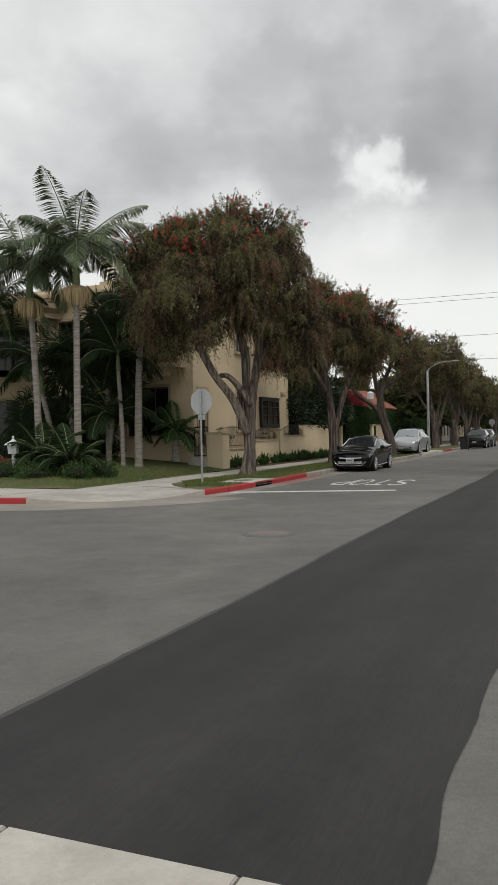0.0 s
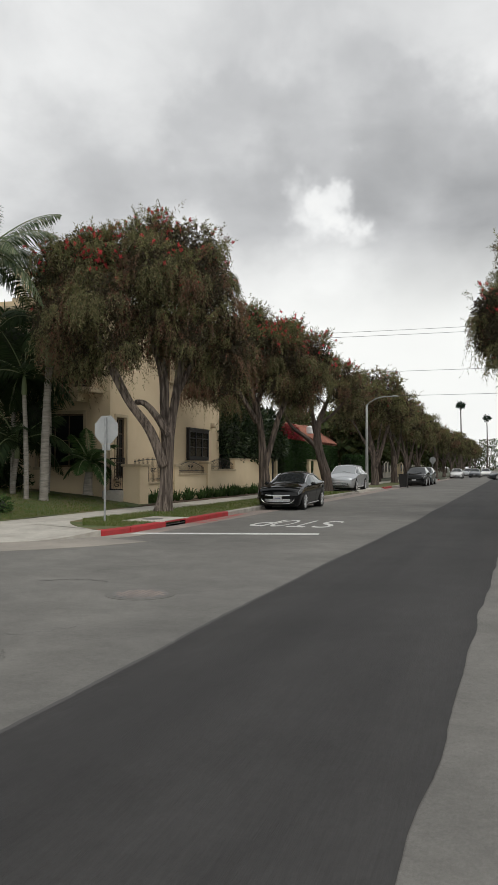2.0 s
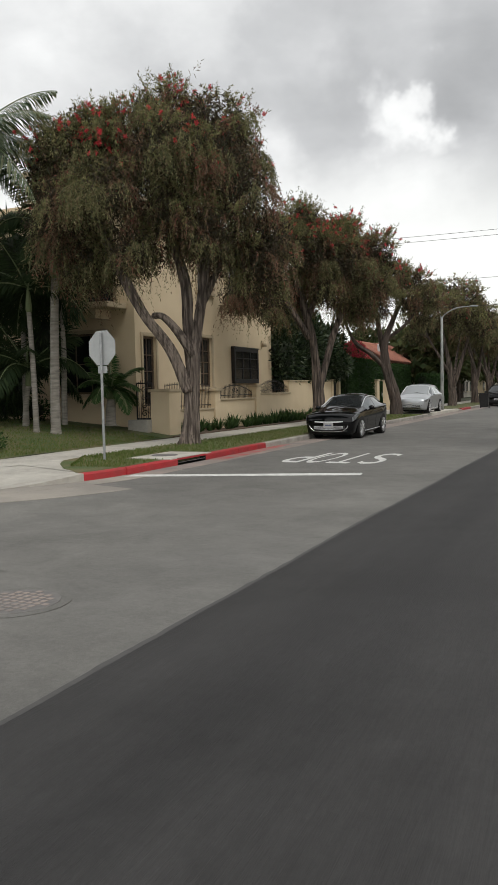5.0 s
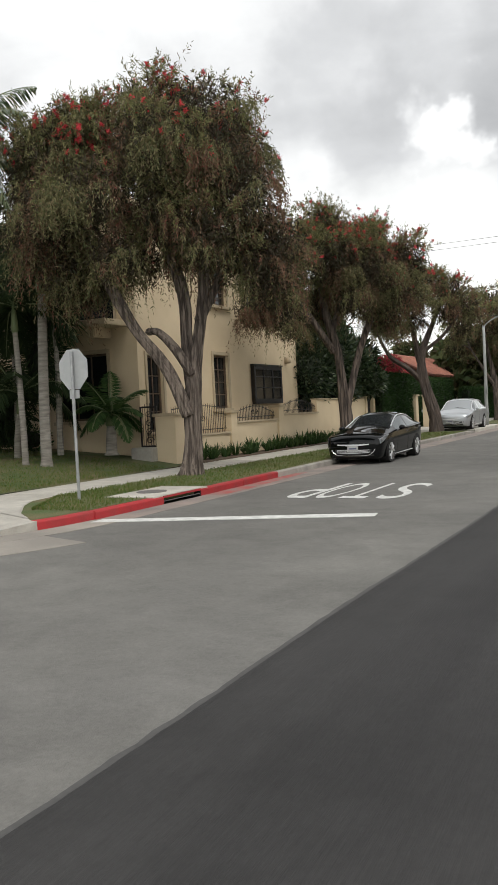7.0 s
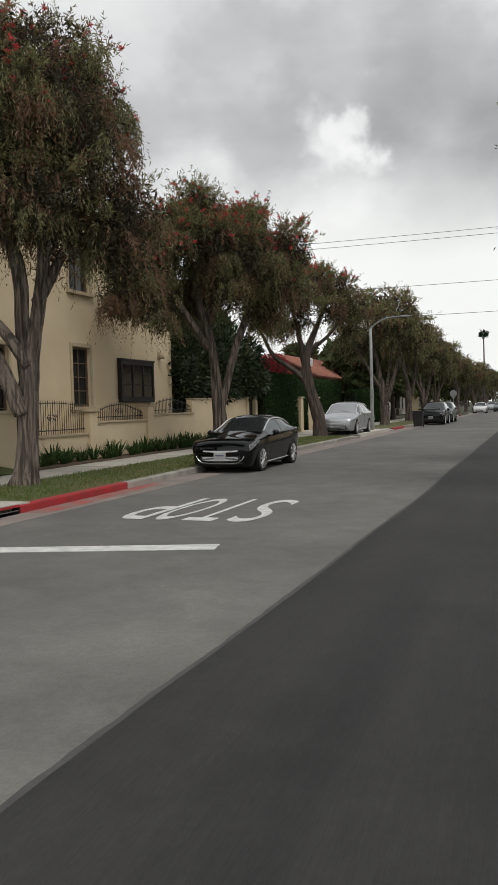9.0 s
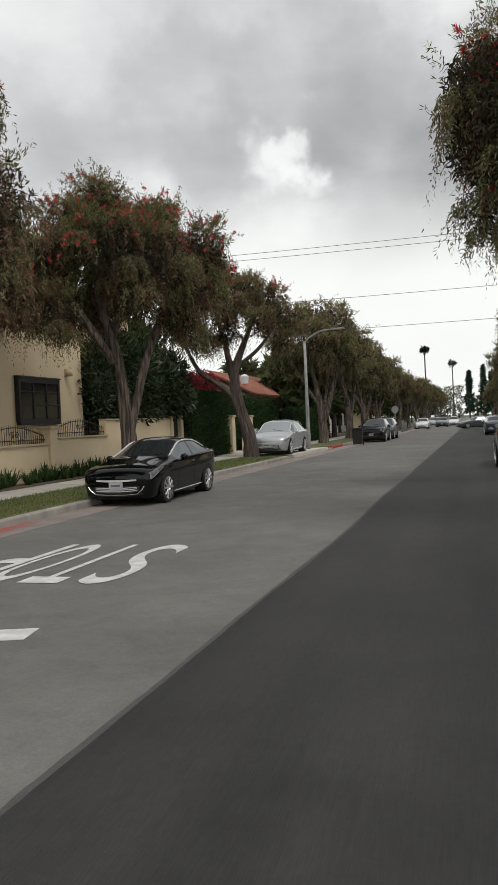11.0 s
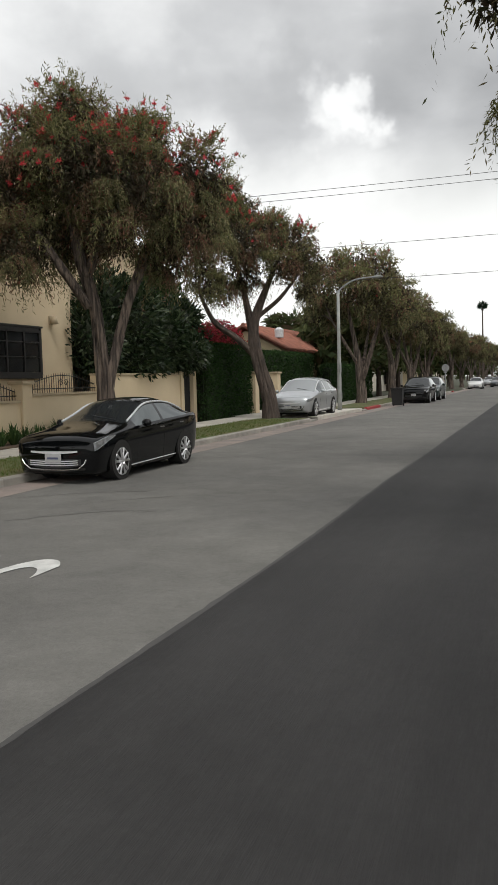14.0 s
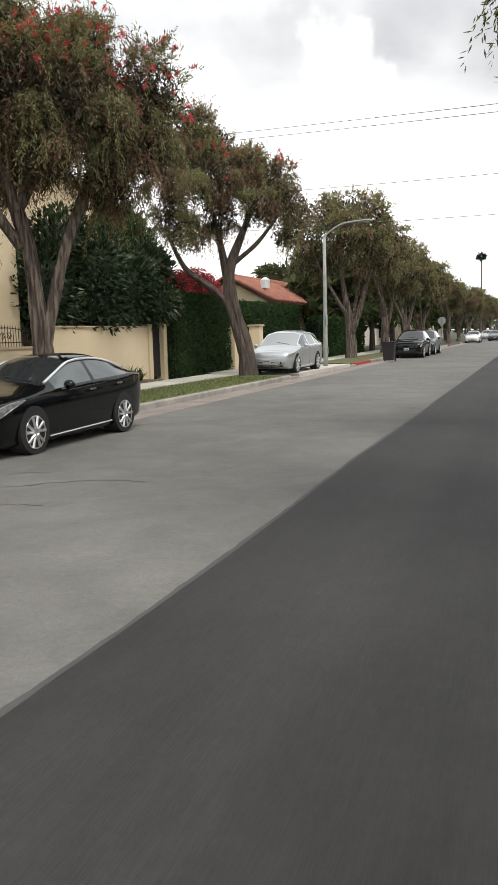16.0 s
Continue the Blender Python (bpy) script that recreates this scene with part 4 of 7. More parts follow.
far_b = weeping_tree("bottlebrush_tree", (-10.9, 79, 0.13), 60, FAR_LIMBS,
    [(-1.8, 0.2, 7.4, 1.2), (-0.4, 0.6, 7.8, 1.1), (1.0, -0.4, 7.2, 1.2), (2.0, 0.6, 6.2, 1.1), (-2.4, -0.6, 6.2, 1.1), (-0.2, -1.5, 6.4, 1.1), (0.8, 1.4, 6.0, 1.1), (-1.0, 1.2, 5.4, 1.0), (1.6, -1.0, 5.2, 0.9)],
    2200, 22, "weeping bottlebrush street tree with a spreading crown", per=12, leaf=(0.21, 0.048), flowers=20, fill=1.0, sere=0.3, bark=M_BARKM)
for (x, y, turn, src, sc) in [(-10.9, 88, 20, far_a, 0.9), (-10.9, 98, 150, far_b, 0.9), (-10.9, 122, 60, far_a, 0.85),
                              (-10.9, 136, 250, far_b, 0.9), (-10.9, 152, 10, far_a, 0.85), (-10.9, 170, 130, far_a, 0.9), (-10.9, 190, 300, far_b, 0.9), (-10.9, 215, 210, far_a, 0.9), (-10.9, 245, 80, far_a, 0.9)]:
    c = copy_thing(src, pose(x, y, 0.13, 0, 0, turn))
    c.scale = (sc, sc, sc)
    c["label"] = "weeping bottlebrush street tree further down the street"
for (x, y, turn, src, sc) in [(2.3, 34.0, 0, tree_3, 0.98), (3.3, 49, 190, far_b, 1.0), (3.3, 62, 300, far_a, 0.95), (3.3, 78, 20, far_b, 0.95), (3.3, 96, 140, far_a, 0.95), (3.3, 120, 250, far_a, 0.95), (3.3, 150, 30, far_b, 0.95), (3.3, 190, 90, far_a, 0.95), (3.3, 240, 190, far_a, 0.95)]:
    c = copy_thing(src, pose(x, y, 0.13, 0, 0, turn))
    c.scale = (sc, sc, sc)
    c["label"] = "weeping bottlebrush street tree on the opposite side"
tree_near = weeping_tree("bottlebrush_tree", (2.95, 27.2, -0.15), 0,
    [[(0, 0, 0.1, 0.4), (0, 0, 0.8, 0.3), (-0.1, 0, 2.2, 0.26), (-0.5, 0, 4.0, 0.2), (-1.1, 0, 5.4, 0.12), (-1.8, 0, 6.4, 0.05)], [(-0.1, 0, 2.2, 0.18), (0.6, 0.3, 4.0, 0.14), (1.1, 0.5, 6.2, 0.05)],
     [(-0.4, 0, 3.6, 0.12), (-1.4, -0.2, 4.9, 0.09), (-2.6, -0.1, 5.8, 0.04)]],
    [(-3.5, 0, 6.45, 0.8), (-3.55, 0.1, 5.65, 0.7), (-3.1, 0.6, 6.7, 0.85), (-3.1, -0.5, 5.7, 0.8), (-2.4, 0, 6.3, 1.1), (-2.3, 0.5, 5.5, 0.95), (-1.4, -0.8, 6.6, 1.2), (-0.4, 0.5, 7.2, 1.3), (-1.2, 1.0, 5.9, 1.1), (-1.9, -0.9, 5.6, 0.9), (0.8, 0, 6.4, 1.2), (-2.6, -0.7, 6.7, 0.85)],
    6400, 14, "weeping bottlebrush tree that overhangs the street with red flowers", per=26, leaf=(0.09, 0.02), flowers=950, fill=6.0, bloom=0.1, sere=0.3)

# ---- the corner house ----
def wall_panel(name, axis, at, thick, a0, a1, z0, z1, holes, material, parent, label=""):
    """A wall of given thickness in the plane axis = at (its outer face), from a0 to a1, with openings (a0, a1, z0, z1) through it."""
    A = sorted({a0, a1, *[h[0] for h in holes], *[h[1] for h in holes]})
    Z = sorted({z0, z1, *[h[2] for h in holes], *[h[3] for h in holes]})
    bm = bmesh.new()
    solid = lambda i, j: 0 <= i < len(A) - 1 and 0 <= j < len(Z) - 1 and not any(h[0] < (A[i] + A[i + 1]) / 2 < h[1] and h[2] < (Z[j] + Z[j + 1]) / 2 < h[3] for h in holes)
    v = {}

    def vert(k, i, j):
        if (k, i, j) not in v:
            d = at - k * thick if axis == "x" else at + k * thick
            v[k, i, j] = bm.verts.new((d, A[i], Z[j]) if axis == "x" else (A[i], d, Z[j]))
        return v[k, i, j]
    for i in range(len(A) - 1):
        for j in range(len(Z) - 1):
            if not solid(i, j):
                continue
            for k in (0, 1):
                bm.faces.new([vert(k, i, j), vert(k, i + 1, j), vert(k, i + 1, j + 1), vert(k, i, j + 1)])
            for di, dj, e in ((-1, 0, ((i, j), (i, j + 1))), (1, 0, ((i + 1, j), (i + 1, j + 1))), (0, -1, ((i, j), (i + 1, j))), (0, 1, ((i, j + 1), (i + 1, j + 1)))):
                if not solid(i + di, j + dj):
                    p, q = e
                    bm.faces.new([vert(0, *p), vert(0, *q), vert(1, *q), vert(1, *p)])
    return part(name, bm, material, parent, label)


def bx(axis, a0, a1, d0, d1, z0, z1, bm=None, bevel=0.0):
    """A box in a wall's own terms: along a, out to depth d."""
    return box(d0, d1, a0, a1, z0, z1, bm, bevel) if axis == "x" else box(a0, a1, -d1, -d0, z0, z1, bm, bevel)


def window(parent, axis, at, a0, a1, z0, z1, cols=2, rows=3, frame_mat=None, trim=0.12, sill=True, glass=None, curtain=False):
    """A window set back in its opening: frame, glazing bars, panes, surround and sill. at: coordinate of the wall's outer face."""
    s = at if axis == "x" else -at
    fm = frame_mat or M_FRAMEB
    win = part("window", bx(axis, a0 - 0.0, a1 + 0.0, s - 0.2, s - 0.19, z0, z1), M_CURTAIN if curtain else M_DARK, parent, "tall dark window")
    fr = bx(axis, a0, a0 + 0.07, s - 0.16, s - 0.08, z0, z1)
    bx(axis, a1 - 0.07, a1, s - 0.16, s - 0.08, z0, z1, fr)
    bx(axis, a0 + 0.07, a1 - 0.07, s - 0.16, s - 0.08, z0, z0 + 0.07, fr)
    bx(axis, a0 + 0.07, a1 - 0.07, s - 0.16, s - 0.08, z1 - 0.07, z1, fr)
    part("frame", fr, fm, win)
    w, h = (a1 - a0 - 0.14) / cols, (z1 - z0 - 0.14) / rows
    for i in range(cols):
        for j in range(rows):
            p0, q0 = a0 + 0.07 + i * w, z0 + 0.07 + j * h
            part("pane", bx(axis, p0 + 0.012, p0 + w - 0.012, s - 0.135, s - 0.128, q0 + 0.012, q0 + h - 0.012), glass or M_GLASS, win)
    for i in range(1, cols):
        c = a0 + 0.07 + i * w
        part("glazing_bar", bx(axis, c - 0.02, c + 0.02, s - 0.145, s - 0.1, z0 + 0.07, z1 - 0.07), fm, win)
    for j in range(1, rows):
        c = z0 + 0.07 + j * h
        part("glazing_bar", bx(axis, a0 + 0.07, a1 - 0.07, s - 0.14, s - 0.105, c - 0.015, c + 0.015), fm, win)
    if trim:
        tm = bx(axis, a0 - trim, a0 - 0.003, s + 0.002, s + 0.05, z0, z1 + trim, bevel=0.008)
        bx(axis, a1 + 0.003, a1 + trim, s + 0.002, s + 0.05, z0, z1 + trim, tm, 0.008)
        bx(axis, a0 - 0.003, a1 + 0.003, s + 0.002, s + 0.05, z1 + 0.003, z1 + trim, tm, 0.008)
        part("surround", tm, M_TRIM, win)
    if sill:
        part("sill", bx(axis, a0 - 0.16, a1 + 0.16, s - 0.05, s + 0.12, z0 - 0.11, z0 - 0.004, bevel=0.012), M_TRIM, win)
    return win


HX, HY = -14.7, 29.5
house = thing("corner_house", (0, 0, 0), "two-storey cream stucco house with balconies and roof balustrade", "house")
side_holes = [(29.95, 30.8, 1.15, 3.55), (34.05, 35.1, 1.8, 3.72), (37.1, 39.35, 2.0, 3.4), (34.0, 35.2, 5.5, 6.95), (36.75, 37.95, 5.45, 6.85)]
wall_panel("side_wall", "x", HX, 0.3, HY, 41.3, -0.05, 7.55, side_holes, M_STUCCO, house, "plain cream stucco wall along the pavement")
front_holes = [(-17.9, -15.85, 1.6, 3.68), (-19.1, -15.5, 4.62, 6.95), (-21.4, -20.0, 4.6, 6.8), (-22.9, -19.4, 0.85, 3.4), (-25.2, -22.6, 4.75, 6.7), (-26.0, -23.6, 0.85, 3.4)]
wall_panel("front_wall", "y", HY, 0.3, -34, HX - 0.3, -0.05, 7.55, front_holes, M_STUCCO, house, "cream stucco front wall behind palms")
part("back_wall", box(-34, HX - 0.3, 41.0, 41.3, -0.05, 7.55), M_STUCCO, house)
part("far_wall", box(-34.3, -34, HY, 41.3, -0.05, 7.55), M_STUCCO, house)
part("roof_slab", box(-34.3, HX - 0.002, HY + 0.002, 41.298, 7.552, 7.7), M_STUCCO, house)
part("floor_slab", box(-34, HX - 0.3, HY + 0.3, 41, 4.2, 4.45), M_DARK, house, "dark floor between the storeys")
cor = box(-34.6, HX + 0.3, HY - 0.3, 41.6, 7.703, 7.85, bevel=0.02)
box(-34.75, HX + 0.45, HY - 0.45, 41.75, 7.853, 8.0, cor, 0.02)
part("cornice", cor, M_TRIM, house, "stepped sand-coloured cornice")
part("parapet", box(-34.2, HX - 0.05, HY + 0.05, 41.2, 8.003, 8.3), M_STUCCO, house)
window(house, "x", HX, *side_holes[0], cols=2, rows=4)
window(house, "x", HX, *side_holes[1], cols=2, rows=4, curtain=True)
window(house, "x", HX, *side_holes[3], cols=2, rows=3)
window(house, "x", HX, *side_holes[4], cols=2, rows=3)
window(house, "y", HY, *front_holes[0][:2], *front_holes[0][2:], cols=3, rows=2)
window(house, "y", HY, *front_holes[1], cols=4, rows=3)
window(house, "y", HY, *front_holes[2], cols=2, rows=4)
window(house, "y", HY, *front_holes[3], cols=4, rows=3, sill=False)
window(house, "y", HY, *front_holes[4], cols=4, rows=3)
window(house, "y", HY, *front_holes[5], cols=3, rows=3, sill=False)
# boxed black garden window that stands out of the side wall
bay = part("bay_window", box(HX + 0.002, HX + 0.17, 36.95, 39.42, 1.93, 2.02, bevel=0.01), M_BLACK, house, "projecting black-framed window")
bm = box(HX + 0.002, HX + 0.16, 36.93, 36.99, 2.02, 3.42)
box(HX + 0.002, HX + 0.16, 39.38, 39.44, 2.02, 3.42, bm)
for yy in (36.99, 37.75, 38.55, 39.32):
    box(HX + 0.1, HX + 0.16, yy, yy + 0.06, 2.02, 3.36, bm)
box(HX + 0.1, HX + 0.16, 37.05, 39.32, 3.28, 3.42, bm)
box(HX + 0.1, HX + 0.158, 37.05, 39.32, 2.02, 2.12, bm)
box(HX + 0.11, HX + 0.155, 37.05, 39.32, 2.55, 2.58, bm)
box(HX + 0.11, HX + 0.155, 37.05, 39.32, 2.98, 3.01, bm)
part("frame", bm, M_BLACK, bay)
part("hood", box(HX + 0.002, HX + 0.2, 36.9, 39.47, 3.423, 3.48, bevel=0.01), M_BLACK, bay)
for y0, y1 in ((37.06, 37.74), (37.82, 38.54), (38.62, 39.31)):
    for z0, z1 in ((2.125, 2.545), (2.585, 2.975), (3.015, 3.275)):
        part("pane", box(HX + 0.12, HX + 0.13, y0, y1, z0, z1), M_GLASS, bay)
part("backing", box(HX - 0.25, HX - 0.2, 37.1, 39.35, 2.0, 3.4), M_DARK, bay)
# wall lamp at the far end of the side wall
sc = thing("wall_light", (HX + 0.005, 40.15, 3.72), "small cream wall light on the stucco", "light")
part("bracket", box(0, 0.04, -0.09, 0.09, -0.14, 0.14, bevel=0.01), M_TRIM, sc)
bm = bmesh.new()
bmesh.ops.create_cone(bm, cap_ends=True, segments=16, radius1=0.14, radius2=0.07, depth=0.24)
bmesh.ops.translate(bm, vec=(0.14, 0, 0), verts=bm.verts)
part("shade", bm, M_TRIM, sc, smooth=True)
# first-floor balcony on the front
bal = part("balcony", box(-19.3, -14.98, 28.35, HY - 0.003, 4.42, 4.6, bevel=0.02), M_TRIM, house, "balcony slab with black iron railing")
part("bracket", box(-18.9, -18.6, 28.6, HY - 0.004, 4.1, 4.418, bevel=0.03), M_TRIM, bal)
part("bracket", box(-15.9, -15.6, 28.6, HY - 0.004, 4.1, 4.418, bevel=0.03), M_TRIM, bal)
part("rail", box(-19.25, -15.03, 28.4, 28.45, 5.5, 5.55), M_BLACK, bal)
part("rail", box(-19.25, -15.03, 28.4, 28.45, 4.68, 4.72), M_BLACK, bal)
part("rail", box(-15.08, -15.03, 28.45, HY - 0.005, 5.5, 5.55), M_BLACK, bal)
for k in range(34):
    x = -19.22 + k * 0.127
    part("baluster", tube([(x, 28.425, 4.6), (x, 28.425, 4.9), (x, 28.38, 5.05), (x, 28.425, 5.2), (x, 28.425, 5.5)], 0.012, 5), M_BLACK, bal)
# roof balustrade
for (x0, x1) in ((-19.0, -14.6),):
    part("roof_rail", box(x0, x1, HY - 0.25, HY + 0.0, 9.2, 9.36, bevel=0.02), M_STUCCO, house, "stone handrail of the roof balustrade")
    part("plinth", box(x0, x1, HY - 0.25, HY + 0.0, 8.003, 8.35), M_STUCCO, house)
    x = x0 + 0.2
    while x < x1:
        part("baluster", tube([(x, HY - 0.12, 8.35), (x, HY - 0.12, 8.5), (x, HY - 0.12, 8.65), (x, HY - 0.12, 8.85), (x, HY - 0.12, 9.05), (x, HY - 0.12, 9.2)], [0.05, 0.06, 0.095, 0.07, 0.045, 0.06], 8), M_STUCCO, house, smooth=True)
        x += 0.27
# rounded porch with columns and an entablature
por = part("porch", (lambda: sweep("porch", arc(-25.2, 29.5, 4.0, 180, 360, 24), [(-0.02, 6.9), (-0.02, 7.1), (-0.25, 7.3), (-0.3, 7.5), (0.5, 7.5), (0.5, 6.9)], M_TRIM))().data, M_TRIM, house, "curved entablature of the entrance porch")
for o in list(bpy.data.objects):
    if o.name.startswith("porch") and o.parent is None:
        bpy.data.objects.remove(o)
part("porch_floor", (lambda b: (b.faces.new([b.verts.new((x, y, 4.5)) for x, y in arc(-25.2, HY - 0.005, 4.0, 180, 360, 24)]), bmesh.ops.solidify(b, geom=b.faces, thickness=0.3), b)[2])(bmesh.new()), M_TRIM, por)
# roof slab added out of sight to shade the wall under the porch
part("porch_roof", (lambda b: (b.faces.new([b.verts.new((x, y, 7.3)) for x, y in arc(-25.2, HY - 0.005, 3.9, 180, 360, 24)]), bmesh.ops.solidify(b, geom=b.faces, thickness=0.15), b)[2])(bmesh.new()), M_TRIM, por)
for a in (200, 245, 295, 340):
    cx, cy = -25.2 + 3.75 * math.cos(radians(a)), HY + 3.75 * math.sin(radians(a))
    part("column", tube([(cx, cy, 0.5), (cx, cy, 0.8), (cx, cy, 0.82), (cx, cy, 4.15), (cx, cy, 4.2)], [0.3, 0.3, 0.22, 0.19, 0.28], 16), M_STUCCO, por, smooth=True)
    part("column", tube([(cx, cy, 4.8), (cx, cy, 4.95), (cx, cy, 6.7), (cx, cy, 6.9)], [0.25, 0.19, 0.17, 0.26], 16), M_STUCCO, por, smooth=True)
for k in range(60):
    a = 182 + k * 3
    x, y = -25.2 + 3.8 * math.cos(radians(a)), HY + 3.8 * math.sin(radians(a))
    part("baluster", tube([(x, y, 4.8), (x, y, 5.6)], 0.012, 5), M_BLACK, por)
# rear wing set back from the pavement
wing = thing("rear_wing", (0, 0, 0), "cream stucco rear wing of the corner house in shade", "house")
part("wall", box(-34, -15.6, 41.3 + 0.003, 47.5, -0.05, 6.9), M_STUCCO, wing)
part("roof", box(-34.3, -15.3, 41.31, 47.8, 6.903, 7.1, bevel=0.02), M_TRIM, wing)

# ---- garden wall with iron fence ----
gw = thing("garden_wall", (0, 0, 0), "low cream stucco garden wall with piers and iron fence", "wall")
WX0, WX1 = -14.05, -13.8


def pier(x0, x1, y0, y1, z1):
    p = part("pier", box(x0, x1, y0, y1, -0.05, z1, bevel=0.012), M_STUCCO, gw)
    part("cap", box(x0 - 0.07, x1 + 0.07, y0 - 0.07, y1 + 0.07, z1 + 0.002, z1 + 0.1, bevel=0.02), M_TRIM, p)
    return p


pier(-13.98, -13.28, 29.2, 29.95, 1.62)
pier(-14.1, -13.72, 33.42, 33.85, 1.62)
pier(-14.1, -13.72, 37.25, 37.7, 1.75)
for y0, y1, zc, rise in ((29.953, 33.417, 0.92, 0.16), (33.853, 37.247, 1.25, -0.28), (37.703, 41.35, 1.42, -0.24)):
    p = part("panel", box(WX0, WX1, y0, y1, -0.05, zc), M_STUCCO, gw)
    part("coping", box(WX0 - 0.06, WX1 + 0.06, y0 + 0.002, y1 - 0.002, zc + 0.002, zc + 0.08, bevel=0.02), M_TRIM, p)
    n = int((y1 - y0) / 0.115)
    tops = []
    for k in range(n):
        u = (k + 0.5) / n
        y = y0 + u * (y1 - y0)
        arch = math.sin(u * math.pi)
        z = (zc + 0.98 + 0.1 * arch) if rise > 0 else (zc + 0.38 + 0.3 * arch)
        tops.append((-13.92, y, z - 0.09))
        part("bar", tube([(-13.92, y, zc + 0.08), (-13.92, y, z - 0.05), (-13.92, y, z)], [0.009, 0.009, 0.002], 5), M_BLACK, p)
    part("rail", tube(tops, 0.014, 6), M_BLACK, p)
    part("rail", tube([(-13.92, y0, zc + 0.2), (-13.92, y1, zc + 0.2)], 0.014, 6), M_BLACK, p)
    # scrolled panel in the middle
    ym, zm = (y0 + y1) / 2, zc + (0.55 if rise > 0 else 0.36)
    for sgn in (-1, 1):
        pts = [(-13.9, ym + sgn * (0.05 + 0.2 * (1 - t) * abs(math.cos(t * 7))), zm + 0.12 * (1 - t) * math.sin(t * 9)) for t in np.linspace(0, 1, 24)]
        part("scroll", tube(pts, 0.012, 5), M_BLACK, p)
part("panel", box(-14.1, -13.85, 41.353, 47.6, -0.05, 2.0), M_STUCCO, gw)
part("coping", box(-14.16, -13.79, 41.355, 47.598, 2.002, 2.07, bevel=0.02), M_TRIM, gw)
# iron gate beside the first pier
gate = thing("iron_gate", (0, 0, 0), "black wrought-iron garden gate with scrolls", "gate")
gx0, gx1, gy, gz0, gz1 = -14.62, -14.0, 29.36, 0.72, 1.95
fr = box(gx0, gx0 + 0.04, gy - 0.02, gy + 0.02, gz0, gz1)
box(gx1 - 0.04, gx1, gy - 0.02, gy + 0.02, gz0, gz1, fr)
box(gx0 + 0.04, gx1 - 0.04, gy - 0.02, gy + 0.02, gz0, gz0 + 0.05, fr)
box(gx0 + 0.04, gx1 - 0.04, gy - 0.02, gy + 0.02, gz1 - 0.05, gz1, fr)
part("gate_frame", fr, M_BLACK, gate)
for k in range(6):
    x = gx0 + 0.09 + k * 0.088
    part("bar", tube([(x, gy, gz0), (x, gy, gz1 + 0.1 * math.sin((k + 0.5) / 6 * math.pi))], 0.009, 5), M_BLACK, gate)
for k in range(4):
    zc = gz0 + 0.2 + k * 0.26
    pts = [(gx0 + 0.31 + 0.16 * (1 - t) * math.cos(t * 10), gy + 0.015, zc + 0.12 * (1 - t) * math.sin(t * 10)) for t in np.linspace(0, 1, 26)]
    part("scroll", tube(pts, 0.012, 5), M_BLACK, gate)
tagged(part("gate_step", box(-14.7, -13.95, 28.9, 29.6, 0.1, 0.72, bevel=0.02), M_CONC), "concrete step under the garden gate", "step", kind="structure")
# small door between posts beyond the wall
dgate = thing("side_gate", (0, 0, 0), "dark wooden side gate between cream posts", "gate")
part("post", box(-14.15, -13.8, 47.62, 47.9, -0.05, 2.15, bevel=0.01), M_STUCCO, dgate)
part("post", box(-14.15, -13.8, 48.8, 49.1, -0.05, 2.15, bevel=0.01), M_STUCCO, dgate)
for k in range(6):
    part("board", box(-14.02, -13.97, 47.905 + k * 0.149, 48.05 + k * 0.149, 0.2, 2.0), M_DARK, dgate)
# driveway piers
for y in (55.0, 58.4):
    g = thing("gate_pier", (-13.5, y, 0.1), "square cream stucco pier with a cap by the driveway", "pier", "driveway piers")
    part("shaft", box(-0.27, 0.27, -0.27, 0.27, -0.1, 1.95, bevel=0.012), M_STUCCO, g)
    part("cap", box(-0.34, 0.34, -0.34, 0.34, 1.953, 2.05, bevel=0.02), M_TRIM, g)

# ---- garden plants ----
def frond(bm_pts, base, heading, length, rise, droop, leaflet, width, r, n=34, vee=0.5):
    """Leaflets of one feather frond, as quads; also returns the line of its rib."""
    h = np.array([math.cos(heading), math.sin(heading), 0.0])
    s = np.linspace(0, 1, n)
    rib = np.array(base)[None] + h[None] * (s * length * (1 - 0.25 * droop * s))[:, None] + np.array([0, 0, 1])[None] * (rise * length * s - droop * length * s ** 2.2)[:, None]
    side = np.array([-h[1], h[0], 0.0])
    tang = np.gradient(rib, axis=0)
    tang /= np.linalg.norm(tang, axis=1, keepdims=True)
    for sg in (-1, 1):
        env = np.clip(np.sin(np.clip(s * 0.92 + 0.08, 0, 1) * math.pi) ** 0.6, 0.12, 1)
        d = side[None] * sg + tang * 0.75 + np.array([0, 0, -vee])[None] + r.normal(0, 0.1, (n, 3))
        d /= np.linalg.norm(d, axis=1, keepdims=True)
        L = (leaflet * env)[:, None]
        w = np.cross(d, tang)
        w = np.cross(w, d)
        w /= np.maximum(np.linalg.norm(w, axis=1, keepdims=True), 1e-6)
        mid = rib + d * L * 0.5 + np.array([0, 0, -0.02])
        tip = rib + d * L + np.array([0, 0, -0.22])[None] * L
        bm_pts.append(np.stack([rib, mid + w * width / 2, tip, mid - w * width / 2], 1))
    return rib


